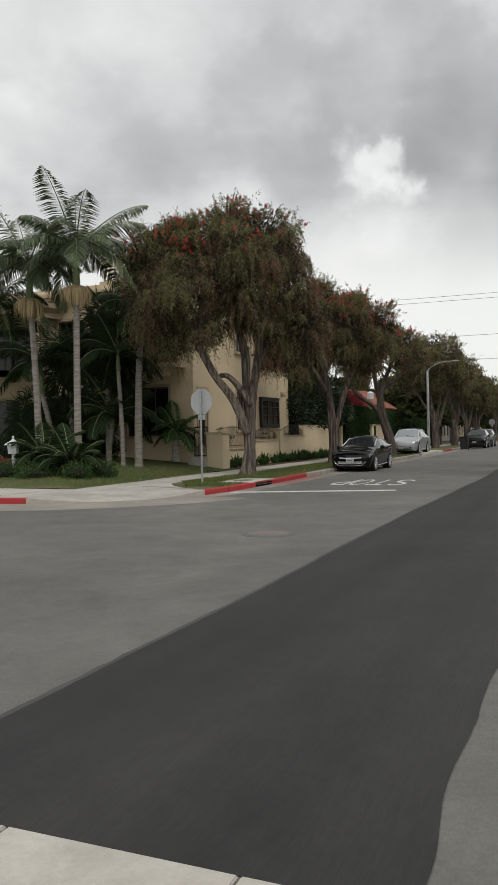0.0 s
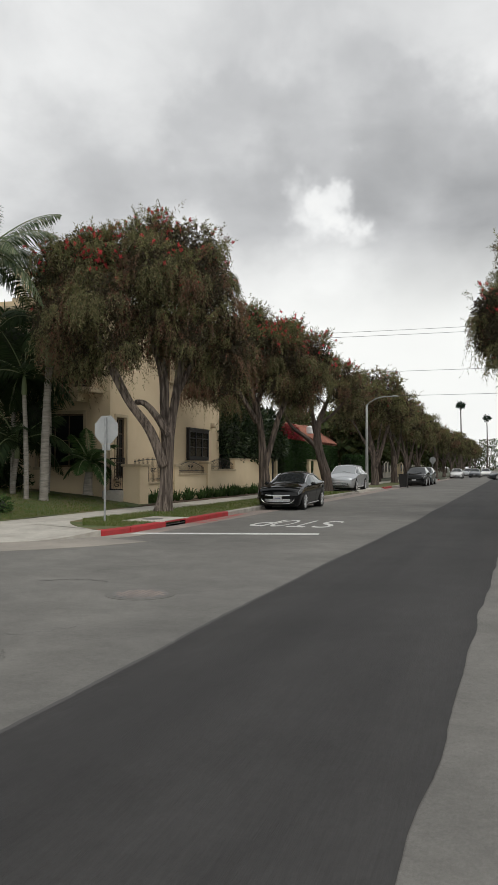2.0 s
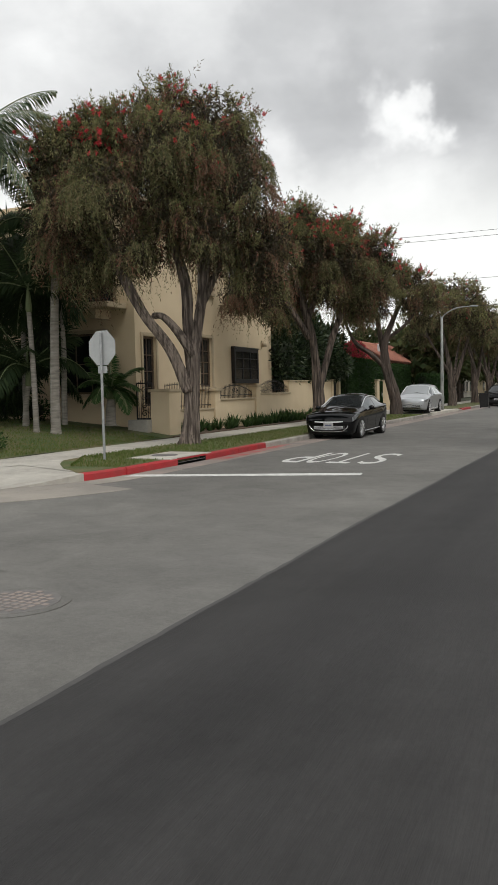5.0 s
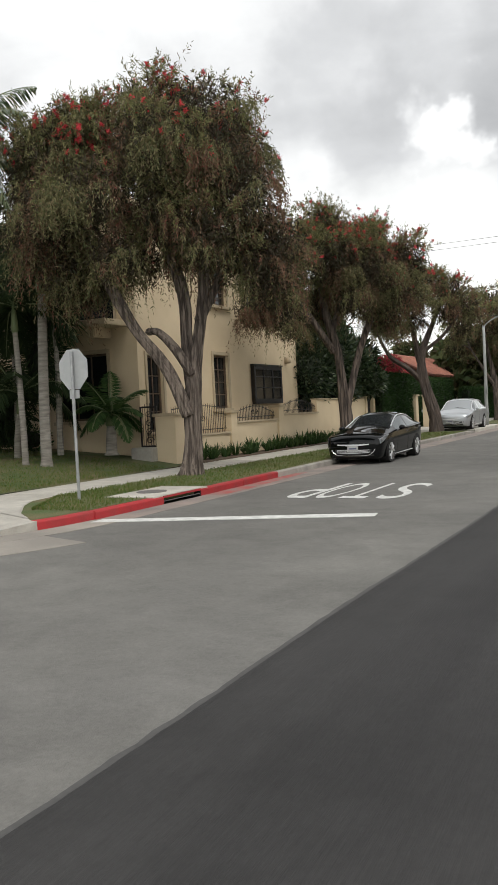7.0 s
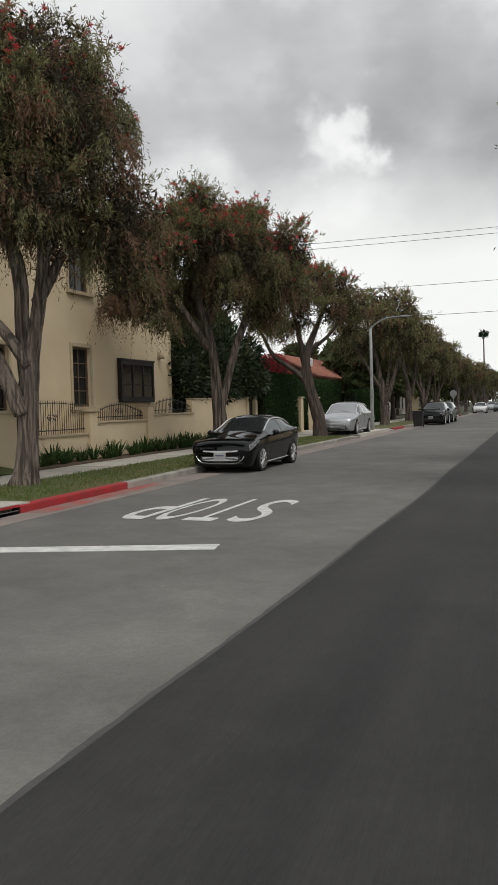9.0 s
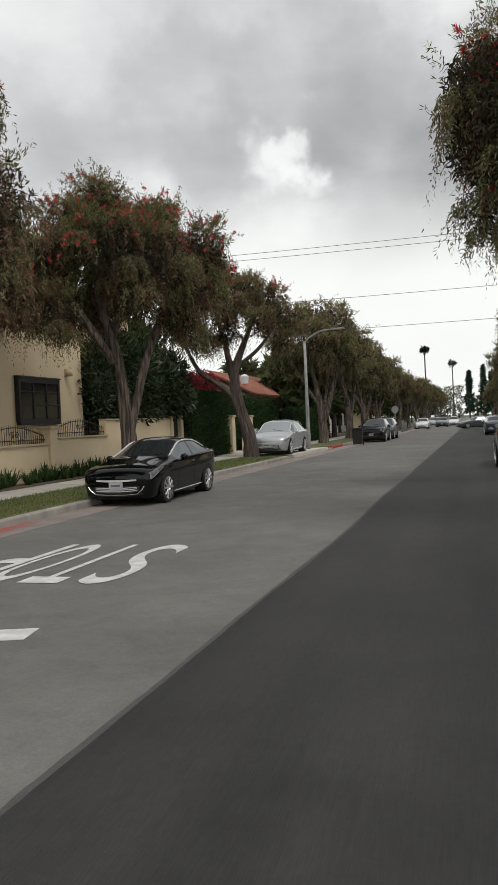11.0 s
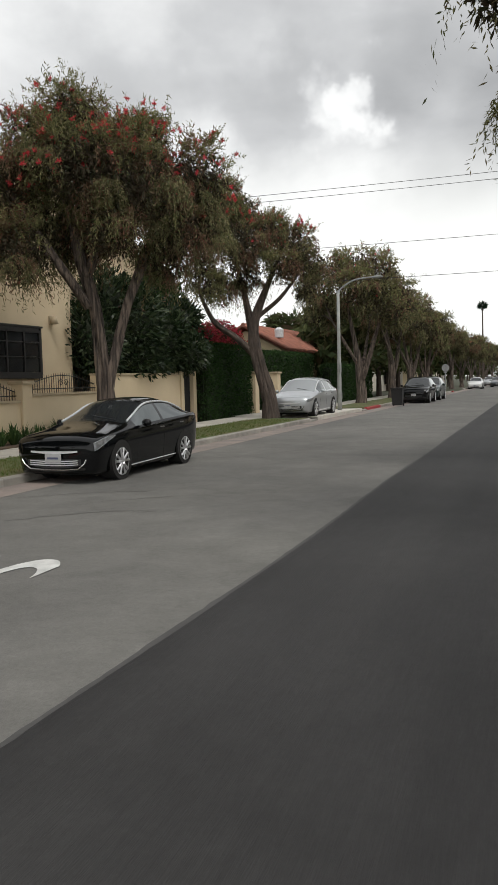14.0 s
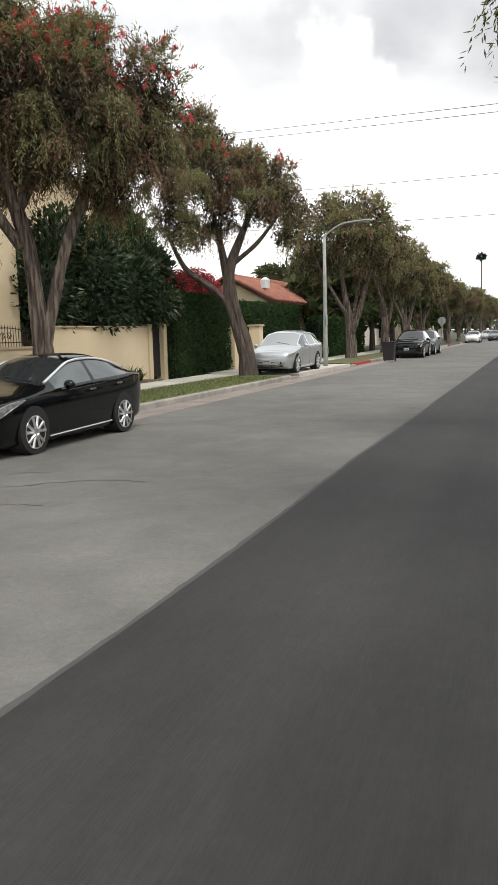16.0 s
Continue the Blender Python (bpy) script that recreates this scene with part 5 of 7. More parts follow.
def palm(name, base, height, lean, label, seed, fronds=15, flen=2.9, trunk_r=0.13, seeds=True, shaft=1.35, mat_=None, dark=False):
    r = np.random.default_rng(seed)
    t = thing(name, base, label, "palm")
    top = Vector((lean[0], lean[1], height))
    line = bezier([(0, 0, -0.15), (lean[0] * 0.15, lean[1] * 0.15, height * 0.33), (lean[0] * 0.5, lean[1] * 0.5, height * 0.68), top], 40)
    rad = [trunk_r * (1.35 if i == 0 else 1.18 if i < 3 else 1.0 - 0.25 * i / 39) * (1.0 + 0.05 * (i % 2)) for i in range(40)]
    part("trunk", tube(line, rad, 14), M_PALMTRUNK, t, "pale grey ringed trunk", smooth=True)
    c = top + Vector((0, 0, shaft))
    if shaft:
        part("crownshaft", tube(bezier([top - Vector((0, 0, 0.05)), top + Vector((0, 0, shaft * 0.4)), c], 8), [trunk_r * 0.85, trunk_r * 1.05, trunk_r * 1.0, trunk_r * 0.95, trunk_r * 0.85, trunk_r * 0.7, trunk_r * 0.55, trunk_r * 0.4], 12), M_SHAFT, t, smooth=True)
    for k in range(fronds):
        a = 2.3 + k * 2.399 + r.uniform(-0.2, 0.2)
        u = k / (fronds - 1)
        q = []
        rib = frond(q, tuple(c - Vector((0, 0, 0.1 * u))), a, flen * r.uniform(0.85, 1.1), (1.2 if k < 2 else 0.95) * (1 - u) + 0.18, 0.42 + 0.38 * u, 0.74 if not dark else 0.42, 0.042, r, n=70, vee=0.55 if not dark else 0.2)
        f = part("frond", quads_mesh("frond", np.concatenate(q), mat_ or M_PALM), mat_ or M_PALM, t)
        part("rib", tube([Vector(p) for p in rib[::3]], list(np.linspace(0.03, 0.006, len(rib[::3]))), 5), M_SHAFT, f)
    if seeds:
        # strings that spring out below the crownshaft and hang in a rounded mop
        n = 420
        a, out = r.uniform(0, 6.28, n), r.uniform(0.12, 0.5, n)
        dirs = np.stack([np.cos(a), np.sin(a), np.zeros(n)], 1)
        prev, quads = np.array(top)[None] + dirs * 0.1 + np.array([0, 0, 0.05]), []
        side = np.stack([-np.sin(a), np.cos(a), np.zeros(n)], 1) * 0.011
        hang = r.uniform(0.45, 0.85, n)
        for u in (0.2, 0.45, 0.75, 1.0):
            nxt = np.array(top)[None] + dirs * (0.1 + out * math.sin(u * 1.9))[:, None] + np.array([0, 0, 1]) * (0.05 + 0.3 * u * out - hang * u ** 1.8)[:, None]
            quads.append(np.stack([prev - side, prev + side, nxt + side, nxt - side], 1))
            prev = nxt
        part("seed_cluster", quads_mesh("seed_cluster", np.concatenate(quads), M_SEED), M_SEED, t, "hanging straw-coloured seed strings", kind="stuff")
    return t


palm("king_palm", (-17.9, 23.4, lawn_z(-17.9, 23.4)), 5.9, (-0.35, 0.1), "tall king palm with pale trunk and seed strings", 31, fronds=20, flen=2.5)
palm("king_palm", (-16.1, 23.2, lawn_z(-16.1, 23.2)), 6.3, (0.05, 0.05), "tall king palm with feathery crown above the house", 32, fronds=22, flen=2.7, shaft=1.4)
# the next five palms carry their shade in a darker leaflet colour
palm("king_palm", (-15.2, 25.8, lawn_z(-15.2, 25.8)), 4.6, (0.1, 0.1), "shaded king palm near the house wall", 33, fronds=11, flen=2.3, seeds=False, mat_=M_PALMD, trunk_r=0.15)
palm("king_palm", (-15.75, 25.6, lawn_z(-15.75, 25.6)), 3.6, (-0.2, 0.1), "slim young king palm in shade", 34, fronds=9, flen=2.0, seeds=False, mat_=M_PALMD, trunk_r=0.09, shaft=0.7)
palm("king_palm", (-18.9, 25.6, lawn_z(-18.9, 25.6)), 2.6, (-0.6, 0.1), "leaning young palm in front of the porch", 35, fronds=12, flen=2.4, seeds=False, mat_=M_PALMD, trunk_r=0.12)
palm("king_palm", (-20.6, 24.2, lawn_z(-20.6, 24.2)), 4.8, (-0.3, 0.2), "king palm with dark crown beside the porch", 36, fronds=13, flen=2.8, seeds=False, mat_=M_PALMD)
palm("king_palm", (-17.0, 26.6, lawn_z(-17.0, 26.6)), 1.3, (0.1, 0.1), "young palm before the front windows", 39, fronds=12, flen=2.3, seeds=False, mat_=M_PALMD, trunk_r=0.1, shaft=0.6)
palm("sago_palm", (-15.0, 21.2, lawn_z(-15.0, 21.2)), 0.35, (0, 0), "low dark green sago palm on the lawn", 37, fronds=26, flen=1.35, seeds=False, shaft=0, trunk_r=0.2, mat_=M_PALMD, dark=True)
palm("sago_palm", (-16.6, 22.0, lawn_z(-16.6, 22.0)), 0.35, (0, 0), "low sago palm with arching stiff fronds", 38, fronds=24, flen=1.4, seeds=False, shaft=0, trunk_r=0.2, mat_=M_PALMD, dark=True)


def bush(name, blobs, count, leaf, material, seed, label, category="bush", up=0.2, base=(0, 0, 0), kind=""):
    """A leafy mass that fills a set of blobs (x, y, z, rx, ry, rz)."""
    r = np.random.default_rng(seed)
    B = np.array(blobs, float)
    w = (B[:, 3] * B[:, 4] + B[:, 4] * B[:, 5] + B[:, 3] * B[:, 5])
    pk = r.choice(len(B), count, p=w / w.sum())
    d = r.normal(size=(count, 3))
    d /= np.linalg.norm(d, axis=1, keepdims=True)
    p = B[pk, :3] + d * B[pk, 3:] * (0.6 + 0.45 * r.random(count))[:, None]
    keep = p[:, 2] > base[2] + 0.02
    t = thing(name, base, label, category, kind=kind)
    q = leaves(p[keep] - np.array(base), d[keep] + r.normal(0, 0.5, (keep.sum(), 3)) + np.array([0, 0, up]), leaf[0], leaf[1], r)
    part("foliage", quads_mesh("foliage", q, material), material, t, kind="stuff")
    # solid core whose near-black colour stands for the shade inside
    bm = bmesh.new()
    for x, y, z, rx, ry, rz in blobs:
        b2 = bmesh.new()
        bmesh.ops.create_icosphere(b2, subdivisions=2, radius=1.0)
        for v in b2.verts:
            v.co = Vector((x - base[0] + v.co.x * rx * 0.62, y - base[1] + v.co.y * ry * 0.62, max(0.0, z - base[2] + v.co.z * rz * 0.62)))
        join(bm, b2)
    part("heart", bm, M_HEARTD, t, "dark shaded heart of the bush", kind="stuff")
    return t


def hedge(name, x0, x1, y0, y1, z0, z1, count, leaf, seed, label, material=None):
    """A clipped hedge: leaves over a slightly uneven box, with a near-black core painted as shade."""
    r = np.random.default_rng(seed)
    t = thing(name, ((x0 + x1) / 2, (y0 + y1) / 2, z0), label, "hedge")
    sx, sy, sz = (x1 - x0) / 2, (y1 - y0) / 2, z1 - z0
    area = np.array([2 * sy * sz, 2 * sy * sz, 2 * sx * sz, 2 * sx * sz, 4 * sx * sy])
    f = r.choice(5, count, p=area / area.sum())
    u, v = r.uniform(-1, 1, count), r.uniform(0, 1, count)
    p = np.zeros((count, 3))
    n = np.zeros((count, 3))
    for k in range(5):
        m = f == k
        if k < 2:
            sg = 1 if k == 0 else -1
            p[m] = np.stack([np.full(m.sum(), sg * sx), u[m] * sy, v[m] * sz], 1)
            n[m] = (sg, 0, 0)
        elif k < 4:
            sg = 1 if k == 2 else -1
            p[m] = np.stack([u[m] * sx, np.full(m.sum(), sg * sy), v[m] * sz], 1)
            n[m] = (0, sg, 0)
        else:
            p[m] = np.stack([u[m] * sx, (v[m] * 2 - 1) * sy, np.full(m.sum(), sz)], 1)
            n[m] = (0, 0, 1)
    bumpy = np.array([noise.noise(Vector((a * 1.3, b * 1.3, c * 1.3 + seed))) for a, b, c in p])
    p = p + n * (bumpy * 0.12 + r.uniform(-0.1, 0.03, count))[:, None]
    q = leaves(p, n + r.normal(0, 0.7, (count, 3)) + np.array([0, 0, 0.3]), leaf[0], leaf[1], r)
    part("foliage", quads_mesh("foliage", q, material or M_HEDGE), material or M_HEDGE, t, kind="stuff")
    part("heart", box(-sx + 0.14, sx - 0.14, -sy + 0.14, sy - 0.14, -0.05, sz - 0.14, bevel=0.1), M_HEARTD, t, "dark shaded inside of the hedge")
    return t


hedge("clipped_hedge", -15.4, -13.35, 49.15, 54.6, 0.05, 3.3, 26000, (0.1, 0.055), 41, "tall clipped dark green hedge beside the pavement")
hedge("clipped_hedge", -16.4, -14.6, 58.8, 70.0, 0.05, 3.3, 22000, (0.13, 0.07), 42, "tall clipped hedge behind the driveway")
hedge("clipped_hedge", -14.3, -13.5, 70.5, 84.0, 0.05, 2.6, 14000, (0.15, 0.08), 43, "clipped hedge further down the street")
hedge("clipped_hedge", -13.6, -12.9, 58.9, 71.0, 0.05, 1.0, 12000, (0.1, 0.055), 44, "low clipped box hedge along the pavement")
bush("white_flowers", [(-13.9, 60.0, 1.1, 0.35, 0.5, 0.3), (-13.9, 61.0, 1.0, 0.35, 0.5, 0.3)], 1400, (0.11, 0.05), M_PALE, 45, "white flowering shrub above the low hedge", base=(-13.9, 60.5, 0.1))
bush("glossy_tree", [(-14.6, 42.5, 3.2, 1.0, 1.5, 1.5), (-14.3, 44.6, 3.9, 1.1, 1.6, 1.5), (-14.2, 46.8, 3.4, 1.0, 1.5, 1.3), (-14.4, 45.0, 2.6, 0.9, 2.2, 0.9), (-13.7, 48.0, 2.9, 0.8, 1.2, 0.8), (-14.6, 43.5, 4.6, 0.9, 1.3, 1.1), (-14.4, 48.6, 4.2, 1.0, 1.3, 1.0)], 15000, (0.24, 0.085), M_MAG, 46, "dark broad-leaved magnolia tree behind the garden wall", "tree", base=(-14.5, 44.5, 0.15))
t = bpy.data.objects["glossy_tree"]
part("trunk", tube([(0, 0, -0.1), (0.05, 0.1, 1.5), (0, 0.3, 3.2)], [0.14, 0.11, 0.06], 8), M_BARKD, t)
bush("bougainvillea", [(-13.9, 50.4, 3.7, 0.6, 1.0, 0.5), (-14.0, 52.2, 3.9, 0.7, 1.1, 0.55), (-14.0, 53.8, 3.6, 0.5, 0.8, 0.7), (-13.8, 55.0, 3.0, 0.35, 0.5, 0.6)], 5200, (0.09, 0.06), M_BOUG, 47, "crimson bougainvillea spilling over the hedge", base=(-14.0, 52.5, 3.2))
bush("garden_shrub", [(-18.3, 28.5, 1.1, 0.8, 0.5, 0.45), (-19.5, 27.6, 1.3, 1.2, 0.8, 0.8), (-21.5, 26.5, 1.2, 1.3, 0.9, 0.8)], 4200, (0.12, 0.05), M_HEDGE, 48, "dark shrubs under the front windows", base=(-18, 28, 0.7))
bush("ground_cover", [(-14.2, 20.4, 0.5, 0.5, 0.45, 0.35), (-15.6, 20.2, 0.5, 0.7, 0.5, 0.35), (-16.9, 20.2, 0.55, 0.7, 0.5, 0.4), (-14.0, 21.6, 0.5, 0.4, 0.5, 0.3)], 3600, (0.09, 0.04), M_AGA, 49, "low leafy plants at the lawn corner", base=(-15.4, 20.4, 0.28))
bush("red_flowers", [(-17.3, 20.6, 0.75, 0.35, 0.3, 0.22), (-18.0, 20.9, 0.7, 0.35, 0.3, 0.22)], 900, (0.07, 0.05), M_BOUG, 50, "red flowers beside the stone lantern", base=(-17.6, 20.7, 0.35))
bush("pale_flowers", [(-18.6, 20.2, 0.6, 0.45, 0.35, 0.25), (-19.3, 20.6, 0.6, 0.4, 0.35, 0.25)], 900, (0.07, 0.05), M_PALE, 51, "white flowers at the lawn edge", base=(-19, 20.4, 0.35))


def strap_plant(place, seed, label, group, n=46, h=0.5, material=None):
    r = np.random.default_rng(seed)
    t = thing("strap_leaf_plant", place, label, "plant", group)
    a = r.uniform(0, 6.28, n)
    tilt = r.uniform(0.15, 0.9, n)
    L = h * r.uniform(0.7, 1.2, n)
    p0 = np.stack([0.06 * np.cos(a), 0.06 * np.sin(a), np.zeros(n)], 1)
    d = np.stack([np.cos(a) * tilt, np.sin(a) * tilt, np.ones(n)], 1)
    d /= np.linalg.norm(d, axis=1, keepdims=True)
    mid = p0 + d * (L * 0.65)[:, None]
    d2 = d.copy()
    d2[:, 2] -= 0.9 * tilt + 0.3
    side = np.stack([-np.sin(a), np.cos(a), np.zeros(n)], 1) * 0.016
    tip = mid + d2 * (L * 0.5)[:, None]
    q = np.concatenate([np.stack([p0 - side, p0 + side, mid + side, mid - side], 1), np.stack([mid - side, mid + side, tip + side * 0.1, tip - side * 0.1], 1)])
    part("leaf_tuft", quads_mesh("leaf_tuft", q, material or M_AGA), material or M_AGA, t, kind="stuff")
    return t


first = strap_plant((-13.45, 30.4, 0.18), 60, "clump of dark green strap leaves below the wall", "plants below the wall")
rp = random.Random(8)
y = 30.75
while y < 46.5:
    c = copy_thing(first, pose(-13.4 + rp.uniform(-0.18, 0.18), y, 0.18, 0, 0, rp.uniform(0, 360)))
    k = rp.uniform(0.85, 1.3)
    c.scale = (k, k, k)
    y += rp.uniform(0.22, 0.42)
bush("garden_thicket", [(-17.2, 50.0, 3.6, 1.5, 2.0, 2.6), (-17.6, 53.6, 3.8, 1.6, 2.0, 2.8), (-18.5, 57.0, 3.4, 1.5, 1.8, 2.4), (-16.4, 47.6, 4.2, 1.0, 1.4, 2.0), (-18.6, 61.5, 3.0, 1.5, 2.2, 1.8)], 13000, (0.3, 0.12), M_HEDGE, 52, "dense dark green garden trees behind the hedge", "tree", base=(-17.6, 54, 0.05))
# small palm beside the gate; fronds before the balcony with shade painted in
palm("small_palm", (-14.95, 28.3, 0.72), 0.75, (0.05, 0), "small bright green palm with a stout dark trunk by the gate", 71, fronds=13, flen=1.35, seeds=False, mat_=M_AGA, trunk_r=0.17, shaft=0.35, dark=True)
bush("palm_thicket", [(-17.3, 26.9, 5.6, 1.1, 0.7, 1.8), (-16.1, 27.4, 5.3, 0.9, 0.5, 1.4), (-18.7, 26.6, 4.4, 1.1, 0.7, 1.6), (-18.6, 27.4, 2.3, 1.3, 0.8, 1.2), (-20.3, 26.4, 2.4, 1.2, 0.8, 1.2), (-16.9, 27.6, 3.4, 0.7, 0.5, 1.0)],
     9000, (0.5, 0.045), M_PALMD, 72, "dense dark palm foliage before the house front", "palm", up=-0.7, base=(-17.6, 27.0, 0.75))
t = bpy.data.objects["palm_thicket"]
for x, y, h in ((0.3, 0.0, 5.0), (1.5, 0.4, 4.6), (-1.1, -0.4, 3.9)):
    part("trunk", tube([(x, y, -0.1), (x * 1.05, y, h * 0.5), (x, y, h)], [0.1, 0.08, 0.06], 8), M_PALMTRUNK, t)

# porcelain garden lantern on a post
lan = thing("garden_lantern", (-17.6, 21.6, lawn_z(-17.6, 21.6)), "white glazed garden lantern on a low post", "lantern")
part("post", tube([(0, 0, -0.05), (0, 0, 0.55)], [0.08, 0.06], 10), M_PORCELAIN, lan)
part("body", tube([(0, 0, 0.55), (0, 0, 0.57), (0, 0, 0.82), (0, 0, 0.84)], [0.17, 0.17, 0.2, 0.1], 6), M_PORCELAIN, lan)
part("roof", tube([(0, 0, 0.84), (0, 0, 0.88), (0, 0, 0.98), (0, 0, 1.06)], [0.3, 0.28, 0.1, 0.02], 6), M_PORCELAIN, lan)
part("finial", tube([(0, 0, 1.05), (0, 0, 1.1), (0, 0, 1.16)], [0.02, 0.045, 0.01], 8), M_PORCELAIN, lan)

# ---- street furniture ----
def stop_sign(place, turn, label, back_bars=True):
    t = thing("stop_sign", pose(*place, 0, 0, turn), label, "sign")
    part("post", tube([(0, 0, -0.1), (0, 0, 2.78)], 0.03, 10), M_STEEL, t, "galvanised steel post")
    bm = bmesh.new()
    bmesh.ops.create_cone(bm, cap_ends=True, segments=8, radius1=0.405, radius2=0.405, depth=0.006)
    bmesh.ops.rotate(bm, cent=(0, 0, 0), matrix=Matrix.Rotation(radians(22.5), 3, "Z"), verts=bm.verts)
    bmesh.ops.rotate(bm, cent=(0, 0, 0), matrix=Matrix.Rotation(radians(90), 3, "X"), verts=bm.verts)
    bmesh.ops.translate(bm, vec=(0, 0.04, 2.45), verts=bm.verts)
    part("plate", bm, M_SIGNBACK, t, "octagonal bare metal sign back")
    bm = bmesh.new()
    bmesh.ops.create_cone(bm, cap_ends=True, segments=8, radius1=0.38, radius2=0.38, depth=0.002)
    bmesh.ops.rotate(bm, cent=(0, 0, 0), matrix=Matrix.Rotation(radians(22.5), 3, "Z"), verts=bm.verts)
    bmesh.ops.rotate(bm, cent=(0, 0, 0), matrix=Matrix.Rotation(radians(90), 3, "X"), verts=bm.verts)
    bmesh.ops.translate(bm, vec=(0, 0.046, 2.45), verts=bm.verts)
    part("face", bm, M_SIGNRED, t, "red sign face")
    part("small_plate", box(-0.13, 0.13, 0.034, 0.04, 1.9, 2.06), M_SIGNBACK, t, "small metal plate below the sign")
    for zz in (2.2, 2.62):
        part("bolt", tube([(0, -0.035, zz), (0, 0.05, zz)], 0.012, 6), M_STEEL, t)
    return t


stop_sign((-10.37, 21.3, 0.15), -7, "stop sign seen from its bare grey back on a steel post")
stop_sign((-9.7, 104, 0.12), 0, "stop sign seen from behind at the far junction")

lamp = thing("street_lamp", (-9.72, 57.2, 0.12), "tall concrete street lamp with a curved arm", "lamp")
part("pole", tube([(0, 0, -0.1), (0, 0, 1), (0, 0, 3.5), (0, 0, 5.8)], [0.115, 0.105, 0.085, 0.07], 14), M_POLE, lamp, smooth=True)
part("collar", tube([(0, 0, 5.78), (0, 0, 5.86)], 0.085, 12), M_POLE, lamp)
part("arm", tube(bezier([(0, 0, 5.8), (0.25, -0.05, 6.02), (0.8, -0.1, 6.3), (1.4, -0.12, 6.38), (1.75, -0.12, 6.38)], 16), list(np.linspace(0.045, 0.03, 16)), 8), M_POLE, lamp, smooth=True)
bm = bmesh.new()
bmesh.ops.create_icosphere(bm, subdivisions=3, radius=1)
for v in bm.verts:
    v.co = Vector((1.95 + v.co.x * 0.3, -0.12 + v.co.y * 0.12, 6.38 + (v.co.z * 0.07 if v.co.z > 0 else v.co.z * 0.05)))
part("lamp_head", bm, M_POLE, lamp, "flat grey lamp head", smooth=True)
part("handhole", box(0.09, 0.12, -0.06, 0.06, 0.6, 0.9, bevel=0.008), M_STEEL, lamp)
part("notice", box(0.06, 0.075, -0.16, 0.16, 1.9, 2.35), M_STEEL, lamp, "small metal parking sign seen edge-on")

bin_ = thing("wheelie_bin", pose(-8.35, 66.0, 0.0), "black plastic wheeled rubbish bin at the kerb", "bin")
bm = bmesh.new()
lo = [bm.verts.new((sx * 0.27, sy * 0.3, 0.06)) for sx, sy in ((-1, -1), (1, -1), (1, 1), (-1, 1))]
hi = [bm.verts.new((sx * 0.34, sy * 0.4, 1.02)) for sx, sy in ((-1, -1), (1, -1), (1, 1), (-1, 1))]
for k in range(4):
    bm.faces.new((lo[k], lo[(k + 1) % 4], hi[(k + 1) % 4], hi[k]))
bm.faces.new(lo[::-1])
bm.faces.new(hi)
bmesh.ops.bevel(bm, geom=bm.edges, offset=0.03, segments=2, affect="EDGES")
part("body", bm, M_PLASTIC, bin_)
part("lid", box(-0.37, 0.37, -0.44, 0.42, 1.025, 1.09, bevel=0.02), M_PLASTIC, bin_)
part("handle", tube([(-0.25, 0.46, 1.0), (0.25, 0.46, 1.0)], 0.02, 8), M_PLASTIC, bin_)
for sx in (-0.3, 0.3):
    part("wheel", tube([(sx - 0.03, 0.3, 0.12), (sx + 0.03, 0.3, 0.12)], 0.12, 16), M_RUBBER, bin_)

# overhead lines across the street, with the poles that carry them
for k, (z, sag) in enumerate(((6.9, 0.25), (8.7, 0.2), (11.4, 0.2), (11.75, 0.2))):
    pts = [(x, 61.0 + 0.02 * x, z + 0.004 * (x + 8) + sag * ((x / 24.0) ** 2 - 0.2)) for x in np.linspace(-24.2, 24.2, 25)]
    tagged(part("overhead_wire", tube(pts, 0.013, 5), M_CABLE), "black overhead wire across the street", "wire", "overhead wires")
for x in (-24.2, 24.2):
    up = thing("utility_pole", (x, 61.0 + 0.02 * x, 0), "brown wooden utility pole with crossarm", "pole", "utility poles")
    part("shaft", tube([(0, 0, -0.1), (0, 0, 12.6)], [0.17, 0.12], 10), M_BARKD, up)
    part("crossarm", box(-0.06, 0.06, -1.1, 1.1, 11.5, 11.65), M_BARKD, up)

